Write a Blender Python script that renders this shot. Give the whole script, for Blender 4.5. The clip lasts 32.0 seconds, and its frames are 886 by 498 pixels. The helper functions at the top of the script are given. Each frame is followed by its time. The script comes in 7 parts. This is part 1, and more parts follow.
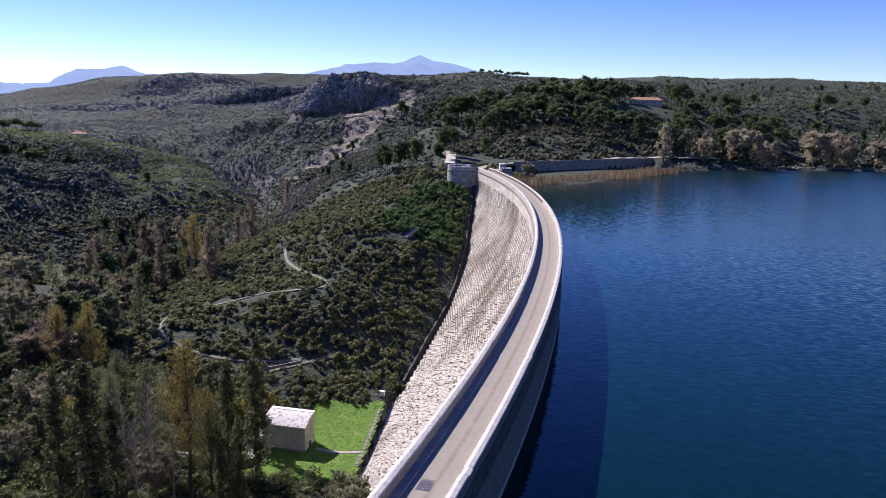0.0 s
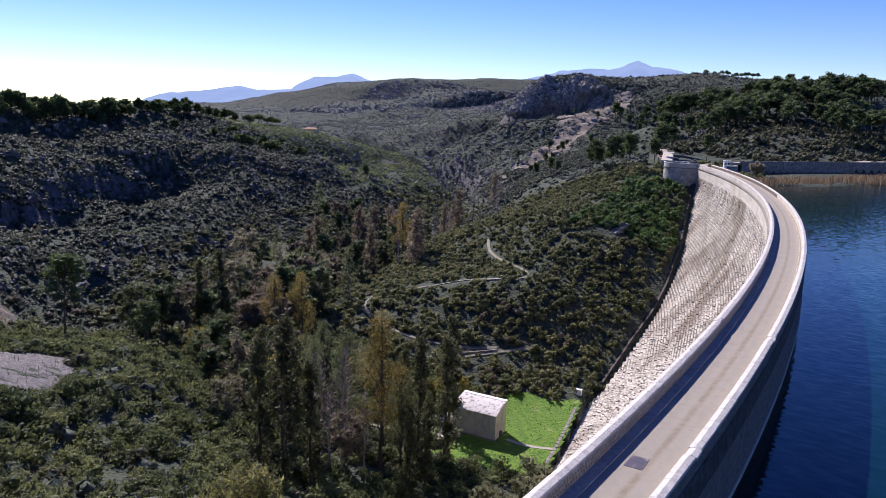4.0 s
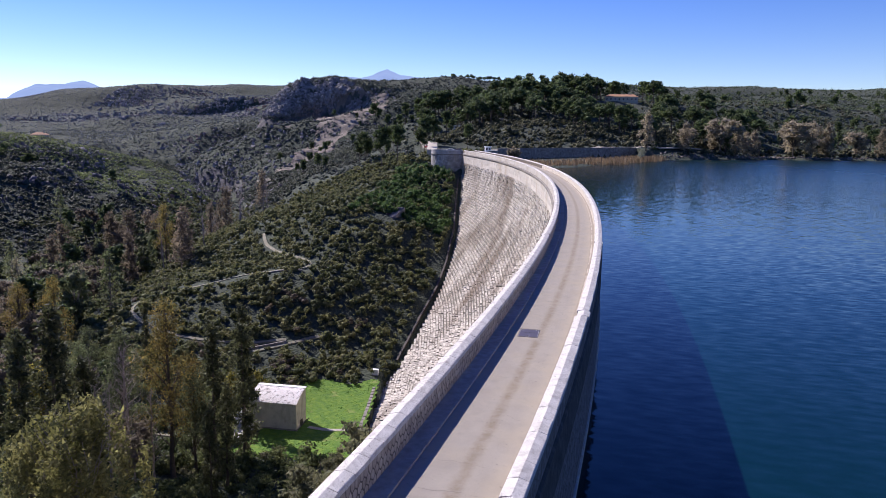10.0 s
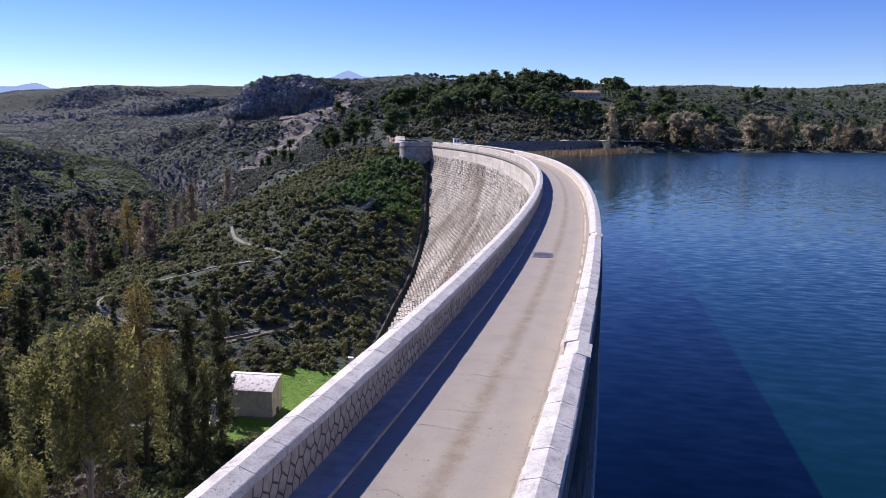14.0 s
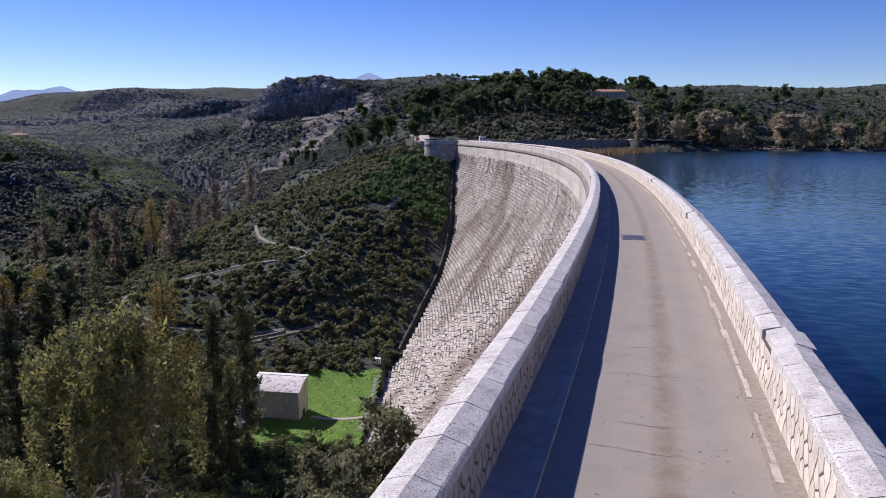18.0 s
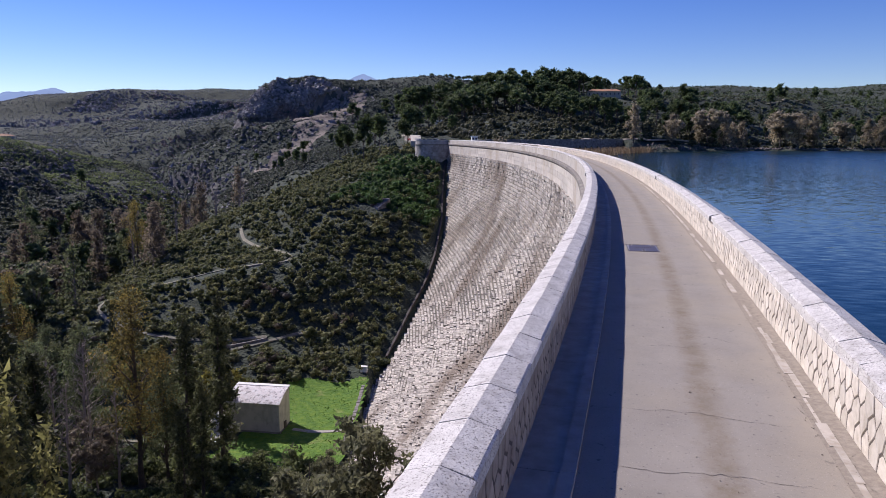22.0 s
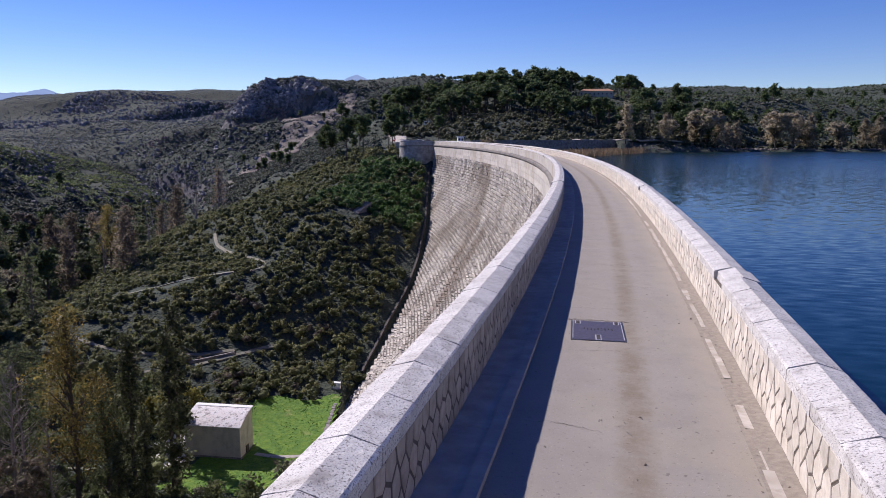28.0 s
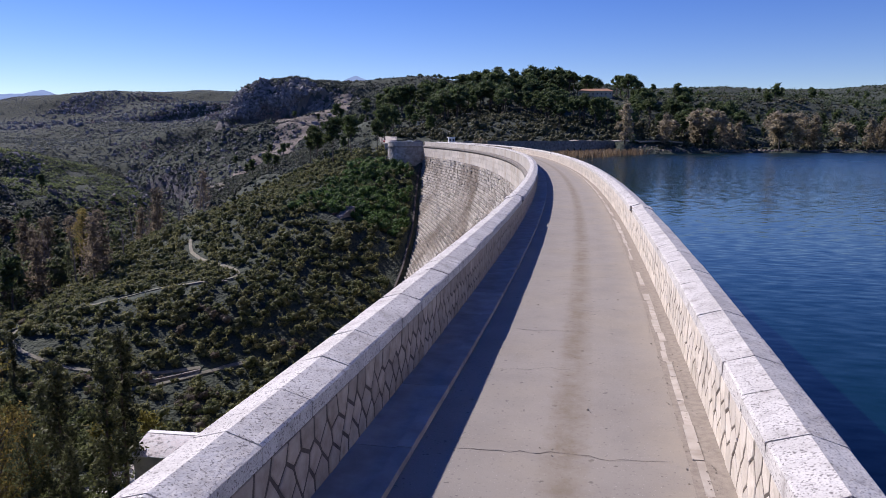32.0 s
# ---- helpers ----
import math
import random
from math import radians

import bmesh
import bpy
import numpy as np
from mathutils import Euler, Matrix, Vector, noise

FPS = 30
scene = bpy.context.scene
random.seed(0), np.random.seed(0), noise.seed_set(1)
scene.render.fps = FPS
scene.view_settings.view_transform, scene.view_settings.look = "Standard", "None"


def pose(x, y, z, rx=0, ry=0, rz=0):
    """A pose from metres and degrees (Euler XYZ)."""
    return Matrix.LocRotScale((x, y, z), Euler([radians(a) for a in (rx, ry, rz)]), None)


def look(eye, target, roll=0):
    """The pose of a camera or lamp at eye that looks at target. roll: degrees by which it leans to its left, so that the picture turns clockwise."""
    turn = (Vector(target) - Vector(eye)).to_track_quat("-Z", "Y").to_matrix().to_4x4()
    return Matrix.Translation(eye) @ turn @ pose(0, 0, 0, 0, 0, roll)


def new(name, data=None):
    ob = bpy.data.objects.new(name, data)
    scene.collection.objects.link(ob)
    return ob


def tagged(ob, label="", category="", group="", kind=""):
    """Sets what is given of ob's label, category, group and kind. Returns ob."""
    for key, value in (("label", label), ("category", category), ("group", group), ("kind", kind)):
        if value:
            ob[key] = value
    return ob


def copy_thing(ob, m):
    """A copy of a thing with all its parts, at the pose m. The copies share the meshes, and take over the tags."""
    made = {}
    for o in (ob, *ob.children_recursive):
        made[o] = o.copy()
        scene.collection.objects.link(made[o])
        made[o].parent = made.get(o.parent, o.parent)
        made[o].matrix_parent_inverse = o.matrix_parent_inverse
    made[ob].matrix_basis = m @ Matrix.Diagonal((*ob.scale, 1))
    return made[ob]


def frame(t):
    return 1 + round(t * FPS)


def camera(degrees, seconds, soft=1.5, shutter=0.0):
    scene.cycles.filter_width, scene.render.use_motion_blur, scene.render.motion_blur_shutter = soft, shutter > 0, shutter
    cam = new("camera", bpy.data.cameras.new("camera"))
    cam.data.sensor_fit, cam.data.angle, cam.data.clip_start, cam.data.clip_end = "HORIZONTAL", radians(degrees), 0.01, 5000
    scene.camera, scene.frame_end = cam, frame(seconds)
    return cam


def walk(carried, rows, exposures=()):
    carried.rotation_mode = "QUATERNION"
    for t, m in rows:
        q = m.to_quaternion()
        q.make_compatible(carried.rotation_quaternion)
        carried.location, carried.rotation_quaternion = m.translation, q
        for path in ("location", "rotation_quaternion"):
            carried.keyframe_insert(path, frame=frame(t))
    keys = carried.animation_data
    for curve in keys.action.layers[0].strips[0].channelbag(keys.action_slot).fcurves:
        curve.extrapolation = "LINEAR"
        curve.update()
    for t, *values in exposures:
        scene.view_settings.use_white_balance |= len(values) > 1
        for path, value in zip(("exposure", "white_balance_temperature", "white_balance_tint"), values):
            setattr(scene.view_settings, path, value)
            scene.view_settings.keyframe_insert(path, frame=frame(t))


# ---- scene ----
# camera: seconds, place, yaw, pitch, roll in degrees
PATH = [
    (0.0, 14.66, -42.66, 24.68, 17.49, -10.85, 1.29),
    (0.5, 14.28, -42.02, 23.81, 20.89, -10.89, 1.30),
    (1.0, 13.75, -41.41, 22.97, 23.25, -10.88, 1.39),
    (1.5, 13.25, -40.64, 22.13, 25.16, -10.83, 1.46),
    (2.0, 12.79, -39.63, 21.20, 29.70, -10.88, 1.55),
    (2.5, 12.38, -38.41, 20.29, 32.37, -10.90, 1.83),
    (3.0, 12.00, -37.32, 19.41, 33.31, -10.85, 1.88),
    (3.5, 11.66, -36.50, 18.63, 33.65, -10.78, 1.84),
    (5.5, 10.43, -34.60, 15.51, 33.97, -10.39, 1.90),
    (6.0, 9.57, -34.26, 14.56, 31.90, -10.30, 2.20),
    (6.5, 8.40, -34.24, 13.79, 23.33, -10.01, 1.80),
    (7.0, 7.33, -34.67, 13.44, 18.75, -9.85, 1.31),
    (7.5, 6.86, -34.97, 12.90, 16.82, -9.77, 1.08),
    (8.0, 6.76, -35.01, 12.16, 14.85, -9.70, 0.90),
    (8.5, 6.64, -35.46, 11.76, 13.95, -9.68, 0.81),
    (9.0, 6.43, -36.04, 11.49, 14.59, -9.69, 1.01),
    (9.5, 5.99, -35.70, 10.90, 14.97, -9.60, 0.93),
    (10.0, 5.34, -35.75, 10.21, 14.97, -9.56, 0.89),
    (10.5, 4.84, -35.99, 9.42, 14.96, -9.51, 0.88),
    (11.0, 4.59, -36.42, 8.65, 14.69, -9.49, 0.81),
    (11.5, 4.64, -36.37, 8.03, 14.38, -9.48, 0.72),
    (12.0, 4.90, -36.51, 7.67, 13.29, -9.46, 0.58),
    (12.5, 5.16, -36.63, 7.38, 12.99, -9.45, 0.63),
    (13.0, 4.92, -36.61, 6.96, 12.74, -9.44, 0.61),
    (13.5, 4.22, -36.56, 6.56, 12.18, -9.41, 0.55),
    (14.0, 3.07, -36.61, 6.21, 12.09, -9.40, 0.51),
    (14.5, 2.01, -36.34, 5.75, 12.18, -9.38, 0.48),
    (16.5, -0.57, -33.97, 4.94, 13.20, -9.28, 0.38),
    (17.0, -0.60, -33.51, 4.81, 13.59, -9.25, 0.39),
    (17.5, -0.42, -33.11, 4.67, 13.73, -9.24, 0.42),
    (18.0, -0.23, -32.65, 4.51, 13.68, -9.25, 0.35),
    (18.5, -0.15, -31.91, 4.38, 13.54, -9.23, 0.31),
    (19.0, -0.18, -30.85, 4.22, 13.44, -9.21, 0.40),
    (19.5, -0.22, -29.80, 4.07, 13.40, -9.20, 0.30),
    (20.0, -0.29, -28.90, 3.94, 13.35, -9.15, 0.31),
    (20.5, -0.33, -28.25, 3.86, 13.34, -9.15, 0.27),
    (21.0, -0.37, -27.43, 3.85, 13.32, -9.15, 0.27),
    (21.5, -0.41, -26.44, 3.81, 13.28, -9.18, 0.25),
    (22.0, -0.55, -25.39, 3.81, 13.27, -9.15, 0.25),
    (22.5, -0.64, -24.19, 3.82, 13.27, -9.13, 0.21),
    (23.0, -0.50, -23.01, 3.83, 13.28, -9.14, 0.26),
    (23.5, -0.32, -21.82, 3.84, 13.27, -9.14, 0.24),
    (24.0, -0.22, -20.26, 3.76, 13.30, -9.15, 0.17),
    (24.5, -0.20, -19.26, 3.84, 13.25, -9.12, 0.11),
    (25.0, -0.21, -18.37, 3.87, 13.17, -9.11, 0.20),
    (25.5, -0.22, -17.48, 3.89, 13.13, -9.10, 0.18),
    (27.5, 0.22, -14.93, 3.78, 12.85, -9.04, 0.26),
    (28.0, 0.57, -14.14, 3.70, 12.84, -9.08, 0.18),
    (28.5, 0.69, -12.98, 3.66, 12.84, -9.06, 0.19),
    (29.0, 0.62, -11.34, 3.61, 12.58, -9.04, 0.23),
    (29.5, 0.51, -9.70, 3.60, 12.35, -9.03, 0.09),
    (30.0, 0.42, -7.87, 3.58, 12.59, -9.02, 0.05),
    (30.5, 0.59, -6.20, 3.55, 12.75, -9.02, 0.07),
    (31.0, 0.95, -4.41, 3.53, 12.81, -9.00, 0.17),
    (31.5, 1.20, -2.80, 3.53, 12.87, -9.00, 0.27),
    (32.0, 1.38, -0.76, 3.43, 12.86, -8.98, 0.17),
]
cam = camera(63.17, 32.0, 0.75)


def aim(x, y, z, yaw, pitch, roll):
    a, b = radians(yaw), radians(pitch)
    ahead = Vector((-math.sin(a) * math.cos(b), math.cos(a) * math.cos(b), math.sin(b)))
    eye = Vector((x, y, z))
    return look(eye, eye + ahead, roll)


# the clip's own exposure and white balance
EXPOSURE = [(0.0, 0.68, 6250, 22), (5.0, 0.62, 6250, 22), (14.2, 0.58, 6150, 22), (16.8, 0.28, 6150, 22), (32.0, 0.28, 6150, 22)]
walk(cam, [(row[0], aim(*row[1:])) for row in PATH], EXPOSURE)
# ---- end of path ----
# ---- world and sun ----
SUN_AZ, SUN_EL = 153.0, 39.0        # from +x towards +y, and above the horizon
world = bpy.data.worlds.new("sky")
scene.world = world
world.use_nodes = True
wn = world.node_tree.nodes
sky = wn.new("ShaderNodeTexSky")
sky.sky_type, sky.sun_disc = "NISHITA", False
sky.sun_elevation, sky.sun_rotation = radians(SUN_EL), radians(90.0 - SUN_AZ)
sky.air_density, sky.dust_density, sky.ozone_density = 1.0, 0.0, 4.0
sky.altitude = 900
wn["Background"].inputs[1].default_value = 0.090
deep = wn.new("ShaderNodeHueSaturation")
deep.inputs["Hue"].default_value, deep.inputs["Saturation"].default_value = 0.523, 1.30
world.node_tree.links.new(sky.outputs[0], deep.inputs["Color"])
world.node_tree.links.new(deep.outputs[0], wn["Background"].inputs[0])
sun = new("sun", bpy.data.lights.new("sun", "SUN"))
sun.data.energy, sun.data.angle, sun.data.color = 5.0, radians(0.6), (1.0, 0.95, 0.87)
ce, se = math.cos(radians(SUN_EL)), math.sin(radians(SUN_EL))
sun_from = Vector((math.cos(radians(SUN_AZ)) * ce, math.sin(radians(SUN_AZ)) * ce, se))
sun.matrix_world = look(sun_from * 400, (0, 0, 0))

# ---- the plan, in metres ----
R = 560.86                 # radius of the arch through the manhole cover, about (-R, 0)
WATER = -6.0
TH0, TH1 = -9.0, 27.55     # the arch's ends, in degrees
IN_L, IN_R = -1.21, 2.74   # inner faces of the parapets, from R
COPE = 0.60                # width of a coping
TOE = 48.0


def arc(off, th):
    a = radians(th)
    return (R + off) * math.cos(a) - R, (R + off) * math.sin(a)


def face_off(z):
    """Downstream face: how far it lies from R at a height."""
    return -2.0 - 34.0 * max(0.0, (-z - 6.0) / TOE) ** 1.45


def hashed(ix, iy, seed):
    h = (ix * 374761393 + iy * 668265263 + seed * 974711) & 0xFFFFFFFF
    h = ((h ^ (h >> 13)) * 1274126177) & 0xFFFFFFFF
    return (((h * 2246822519) & 0xFFFFFFFF) >> 15 & 0xFFFF) / 65535.0


def vnoise(x, y, seed=0):
    fx, fy = np.floor(x), np.floor(y)
    ix, iy = fx.astype(np.int64), fy.astype(np.int64)
    u, v = x - fx, y - fy
    u, v = u * u * (3 - 2 * u), v * v * (3 - 2 * v)
    a, b = hashed(ix, iy, seed), hashed(ix + 1, iy, seed)
    c, d = hashed(ix, iy + 1, seed), hashed(ix + 1, iy + 1, seed)
    return (a * (1 - u) + b * u) * (1 - v) + (c * (1 - u) + d * u) * v - 0.5


def fbm(x, y, size, octaves=4, seed=0):
    out, amp = 0.0, 1.0
    for k in range(octaves):
        out = out + amp * vnoise(x / size, y / size, seed + 17 * k)
        size, amp = size / 2.03, amp * 0.5
    return out


# lines of the land: valley floor, banks, ridges, shore; each a run of (x, y, z)
LINES = {
    "valley": [(-40, 60, -54), (-62, 92, -55), (-95, 86, -55.5), (-140, 92, -56), (-185, 140, -58), (-215, 230, -59), (-250, 335, -60), (-292, 430, -61), (-335, 510, -61), (-385, 600, -59), (-470, 625, -57), (-600, 660, -54), (-760, 640, -50), (-950, 600, -45)],
    "lawn": [(-66, 78, -55), (-66, 120, -54.5), (-56, 128, -53.5)],
    "hill_foot": [(-58, 134, -52), (-80, 124, -49), (-104, 124, -45.5), (-130, 123, -41.5), (-160, 150, -48)],
    "hill": [(-64, 168, -36), (-88, 163, -31), (-107, 157, -34.5), (-135, 158, -40)],
    "hill_top": [(-62, 215, -26), (-76, 204, -17.8), (-98, 229, -14.5), (-150, 250, -30), (-185, 265, -46)],
    "abutment": [(-57, 147, -50), (-53, 172, -41), (-53, 190, -35), (-57, 215, -27.5), (-61, 236, -20.5), (-65, 254, -10), (-70, 262, -3)],
    "bastion": [(-76, 262, -7), (-95, 268, -8), (-92, 285, -4), (-68, 285, 0.2)],
    "shore_road": [(-66, 300, 0.4), (-48, 330, 0.5), (-10, 380, 0.6), (15, 412, 0.6)],
    "far_bank": [(70, 440, -5), (150, 478, -5), (300, 530, -5), (600, 590, -5)],
    "pine_slope": [(-110, 330, 2), (-60, 420, 14), (0, 470, 12), (100, 560, 10), (300, 640, 12)],
    "pine_hill": [(-150, 470, 16), (-80, 520, 32), (-20, 585, 33), (80, 680, 34), (260, 800, 34)],
    "spur": [(-150, 330, -16), (-190, 420, -12), (-256, 613, -8), (-240, 700, 12)],
    "gorge_wall": [(-252, 506, -25), (-285, 511, -37), (-293, 619, -16), (-341, 617, -18), (-355, 586, -38)],
    "gorge_bend": [(-341, 617, -18), (-410, 647, -21), (-440, 700, -10)],
    "ledge": [(-300, 692, 16), (-348, 681, 14.5), (-399, 677, 13), (-440, 740, 10)],
    "crag_foot": [(-310, 742, 30), (-349, 722, 22), (-398, 710, 19.5)],
    "crag_lip": [(-290, 788, 58), (-337, 772, 66), (-365, 756, 67), (-390, 744, 64), (-425, 790, 56)],
    "crag_top": [(-253, 878, 72), (-328, 832, 70), (-376, 801, 69.5), (-405, 800, 62)],
    "crag_side": [(-250, 740, 40), (-230, 800, 58)],
    "plateau": [(-60, 880, 62), (-181, 937, 65), (-253, 900, 71), (-330, 900, 72), (-430, 880, 64)],
    "crag_back": [(-520, 830, 12), (-500, 930, 30), (-470, 1050, 50), (-560, 1250, 60)],
    "right_hills": [(100, 1100, 60), (300, 1480, 66), (500, 1500, 84), (900, 1500, 110)],
    "right_top": [(0, 1700, 106), (400, 1900, 108), (900, 1800, 118), (1600, 1400, 115)],
    "gorge_far_rim": [(-760, 730, -20), (-649, 719, -20), (-569, 720, -30), (-499, 708, -34), (-472, 749, -31), (-458, 793, -15)],
    "far_mid": [(-843, 739, -12), (-807, 847, -8), (-781, 934, -3), (-687, 943, -10), (-643, 1032, -1), (-560, 1000, 6)],
    "far_band_foot": [(-1035, 1044, 10), (-963, 1160, 19), (-894, 1238, 22), (-871, 1302, 29), (-754, 1372, 38)],
    "far_band_top": [(-1127, 947, 9), (-1069, 1090, 18), (-1000, 1220, 31), (-945, 1325, 46), (-925, 1396, 70), (-790, 1480, 76), (-679, 1475, 72)],
    "far_sky": [(-2300, 900, -35), (-1497, 1206, 28), (-1392, 1323, 58), (-1310, 1403, 82), (-1237, 1466, 94), (-1168, 1520, 100), (-1094, 1574, 99), (-980, 1646, 108), (-881, 1700, 110), (-704, 1726, 109), (-350, 1750, 108)],
    "left_foot": [(-180, 85, -50), (-222, 150, -50), (-268, 290, -54), (-305, 410, -55)],
    "left_slope": [(-234, 237, -24), (-279, 303, -27), (-297, 336, -29), (-290, 360, -38)],
    "left_cliff_foot": [(-250, 96, -30), (-279, 96, -31), (-299, 125, -34), (-310, 155, -33), (-343, 205, -33)],
    "left_cliff_lip": [(-287, 82, -4), (-312, 121, -8), (-335, 162, -12), (-346, 185, -13), (-360, 214, -14)],
    "left_upper": [(-350, 100, 3), (-372, 167, -2), (-382, 225, -1), (-365, 255, -6), (-345, 296, -15), (-330, 380, -24)],
    "left_ridge": [(-390, 30, 18), (-408, 110, 15), (-425, 165, 14), (-440, 253, 14), (-455, 306, 13), (-460, 358, 8), (-452, 408, 1), (-453, 438, -6), (-446, 485, -12), (-421, 519, -19), (-376, 490, -28), (-341, 453, -34), (-300, 412, -44)],
    "left_back": [(-520, 120, 0), (-580, 220, -8), (-600, 330, -18), (-590, 450, -36), (-540, 560, -48), (-440, 590, -55)],
    "near_bank": [(-12, -40, -6), (-50, -20, -22), (-82, 18, -36), (-95, 50, -46)],
    "scree": [(-70, -60, -6), (-105, 0, -20), (-120, 28, -28), (-150, 55, -40)],
    "south_hill": [(0, -110, 3), (-120, -70, 8), (-220, 10, 6), (-330, 40, 14)],
    "south_shore": [(8, -70, -4), (60, -150, -5), (200, -260, -5), (600, -300, -5)],
    "south": [(-400, -300, 30), (0, -400, 20), (500, -600, 20)],
}
SHORE = [(-80, 262), (-37, 262), (-22, 284), (8, 362), (14, 392), (60, 424), (130, 458), (200, 482), (400, 535), (800, 600), (2500, 650)]
WALL = [(-60, 305), (-46, 325), (-28, 350), (-6, 377), (6, 391)]
SOUTH_SHORE = [(-60, -58), (10, -62), (60, -140), (200, -240), (600, -280), (2500, -300)]


ABUT_N = [(-56, 14.4), (-52, 15.2), (-45, 17.6), (-40, 18.9), (-35, 20.5), (-27.5, 23.1), (-20.5, 25.4), (-11, 27.2), (-6, 27.5)]
ABUT_S = [(-56, 9.0), (-50, 7.6), (-40, 4.5), (-25, 0.0), (-10, -5.0), (-6, -6.5)]


def along(x, y, line):
    """Squared distance to a line, and its height at the nearest place."""
    best, high = np.full(x.shape, 1e18), np.zeros(x.shape)
    for (ax, ay, az), (bx, by, bz) in zip(line, line[1:]):
        dx, dy = bx - ax, by - ay
        k = np.clip(((x - ax) * dx + (y - ay) * dy) / (dx * dx + dy * dy), 0, 1)
        d = (x - ax - k * dx) ** 2 + (y - ay - k * dy) ** 2
        near = d < best
        best, high = np.where(near, d, best), np.where(near, az + k * (bz - az), high)
    return best, high


def lake_side(x, y):
    """Metres inland from the lake's edge, negative in the lake."""
    sx, sy = zip(*SHORE)
    tx, ty = zip(*SOUTH_SHORE)
    north = (y - np.interp(x, sx, sy)) * 0.75
    south = (np.interp(x, tx, ty) - y) * 0.75
    dam = R + 1.0 - np.hypot(x + R, y)
    return np.maximum(np.maximum(north, south), dam)


CRAGS = [     # foot of each cliff, walked with the high ground on its left hand; its height, how far the foot runs out
    ([(-408, 722), (-398, 712), (-365, 730), (-336, 748)], 24, 26),
    ([(-262, 60), (-296, 108), (-318, 142), (-328, 165), (-352, 212)], 9, 26),
    ([(-915, 1290), (-890, 1350), (-780, 1430), (-690, 1430)], 13, 50),
    ([(-232, 232), (-280, 300), (-330, 335)], 7, 22),
    ([(-640, 725), (-560, 728), (-490, 722)], 9, 30),
    ([(-480, 645), (-420, 636), (-372, 596), (-330, 530)], 12, 20),
]


def crags(x, y):
    """What the cliffs take off the land below them."""
    out = np.zeros(x.shape)
    for line, rise, reach in CRAGS:
        best, side = np.full(x.shape, 1e18), np.zeros(x.shape)
        for (ax, ay), (bx, by) in zip(line, line[1:]):
            dx, dy = bx - ax, by - ay
            k = np.clip(((x - ax) * dx + (y - ay) * dy) / (dx * dx + dy * dy), 0, 1)
            d = (x - ax - k * dx) ** 2 + (y - ay - k * dy) ** 2
            near = d < best
            best, side = np.where(near, d, best), np.where(near, np.sign((x - ax) * -dy + (y - ay) * dx), side)
        s = np.sqrt(best) * side + 10 * fbm(x, y, 30, 3, 61) + 7 * np.abs(fbm(x, y, 11, 3, 62))
        ends = np.exp(-np.clip(best / 70.0 ** 2, 0, 50))
        out = out + rise * 0.5 * (np.tanh(s / 3.5) - 1) * np.exp(-(np.minimum(s, 0) / reach) ** 2) * ends
    return out


def rugged(x, y):
    """How rocky the land is, 0 to 1: the scarps and the gorge."""
    out = np.zeros(x.shape)
    for name, reach in (("crag_lip", 55), ("ledge", 45), ("left_cliff_foot", 45), ("left_upper", 55), ("far_band_foot", 90), ("gorge_wall", 50), ("gorge_far_rim", 60)):
        out = np.maximum(out, np.exp(-along(x, y, LINES[name])[0] / reach ** 2))
    return out


def raw_land(x, y):
    total, weight = 0.0, 0.0
    for line in LINES.values():
        d, z = along(x, y, line)
        w = 1.0 / (d + 30.0) ** 1.6
        total, weight = total + w * z, weight + w
    return total / weight


def softened(h, rounds):
    for _ in range(rounds):
        for ax in (0, 1):
            p = np.pad(h, [(1, 1) if k == ax else (0, 0) for k in (0, 1)], mode="edge")
            a, c = (p[:-2], p[2:]) if ax == 0 else (p[:, :-2], p[:, 2:])
            h = 0.25 * a + 0.5 * h + 0.25 * c
    return h


# the lines' heights on a lattice, smoothed: little near the dam, more further off
CELL, X0, Y0 = 6.0, -1600.0, -200.0
LX, LY = np.meshgrid(np.arange(X0, 720, CELL), np.arange(Y0, 1860, CELL), indexing="ij")
RAW = raw_land(LX, LY)
NEARBY, AFAR = softened(RAW, 4), softened(RAW, 9)
BLEND = np.clip((np.hypot(LX + 70, LY - 130) - 90) / 160, 0, 1)
LATTICE = NEARBY * (1 - BLEND) + AFAR * BLEND


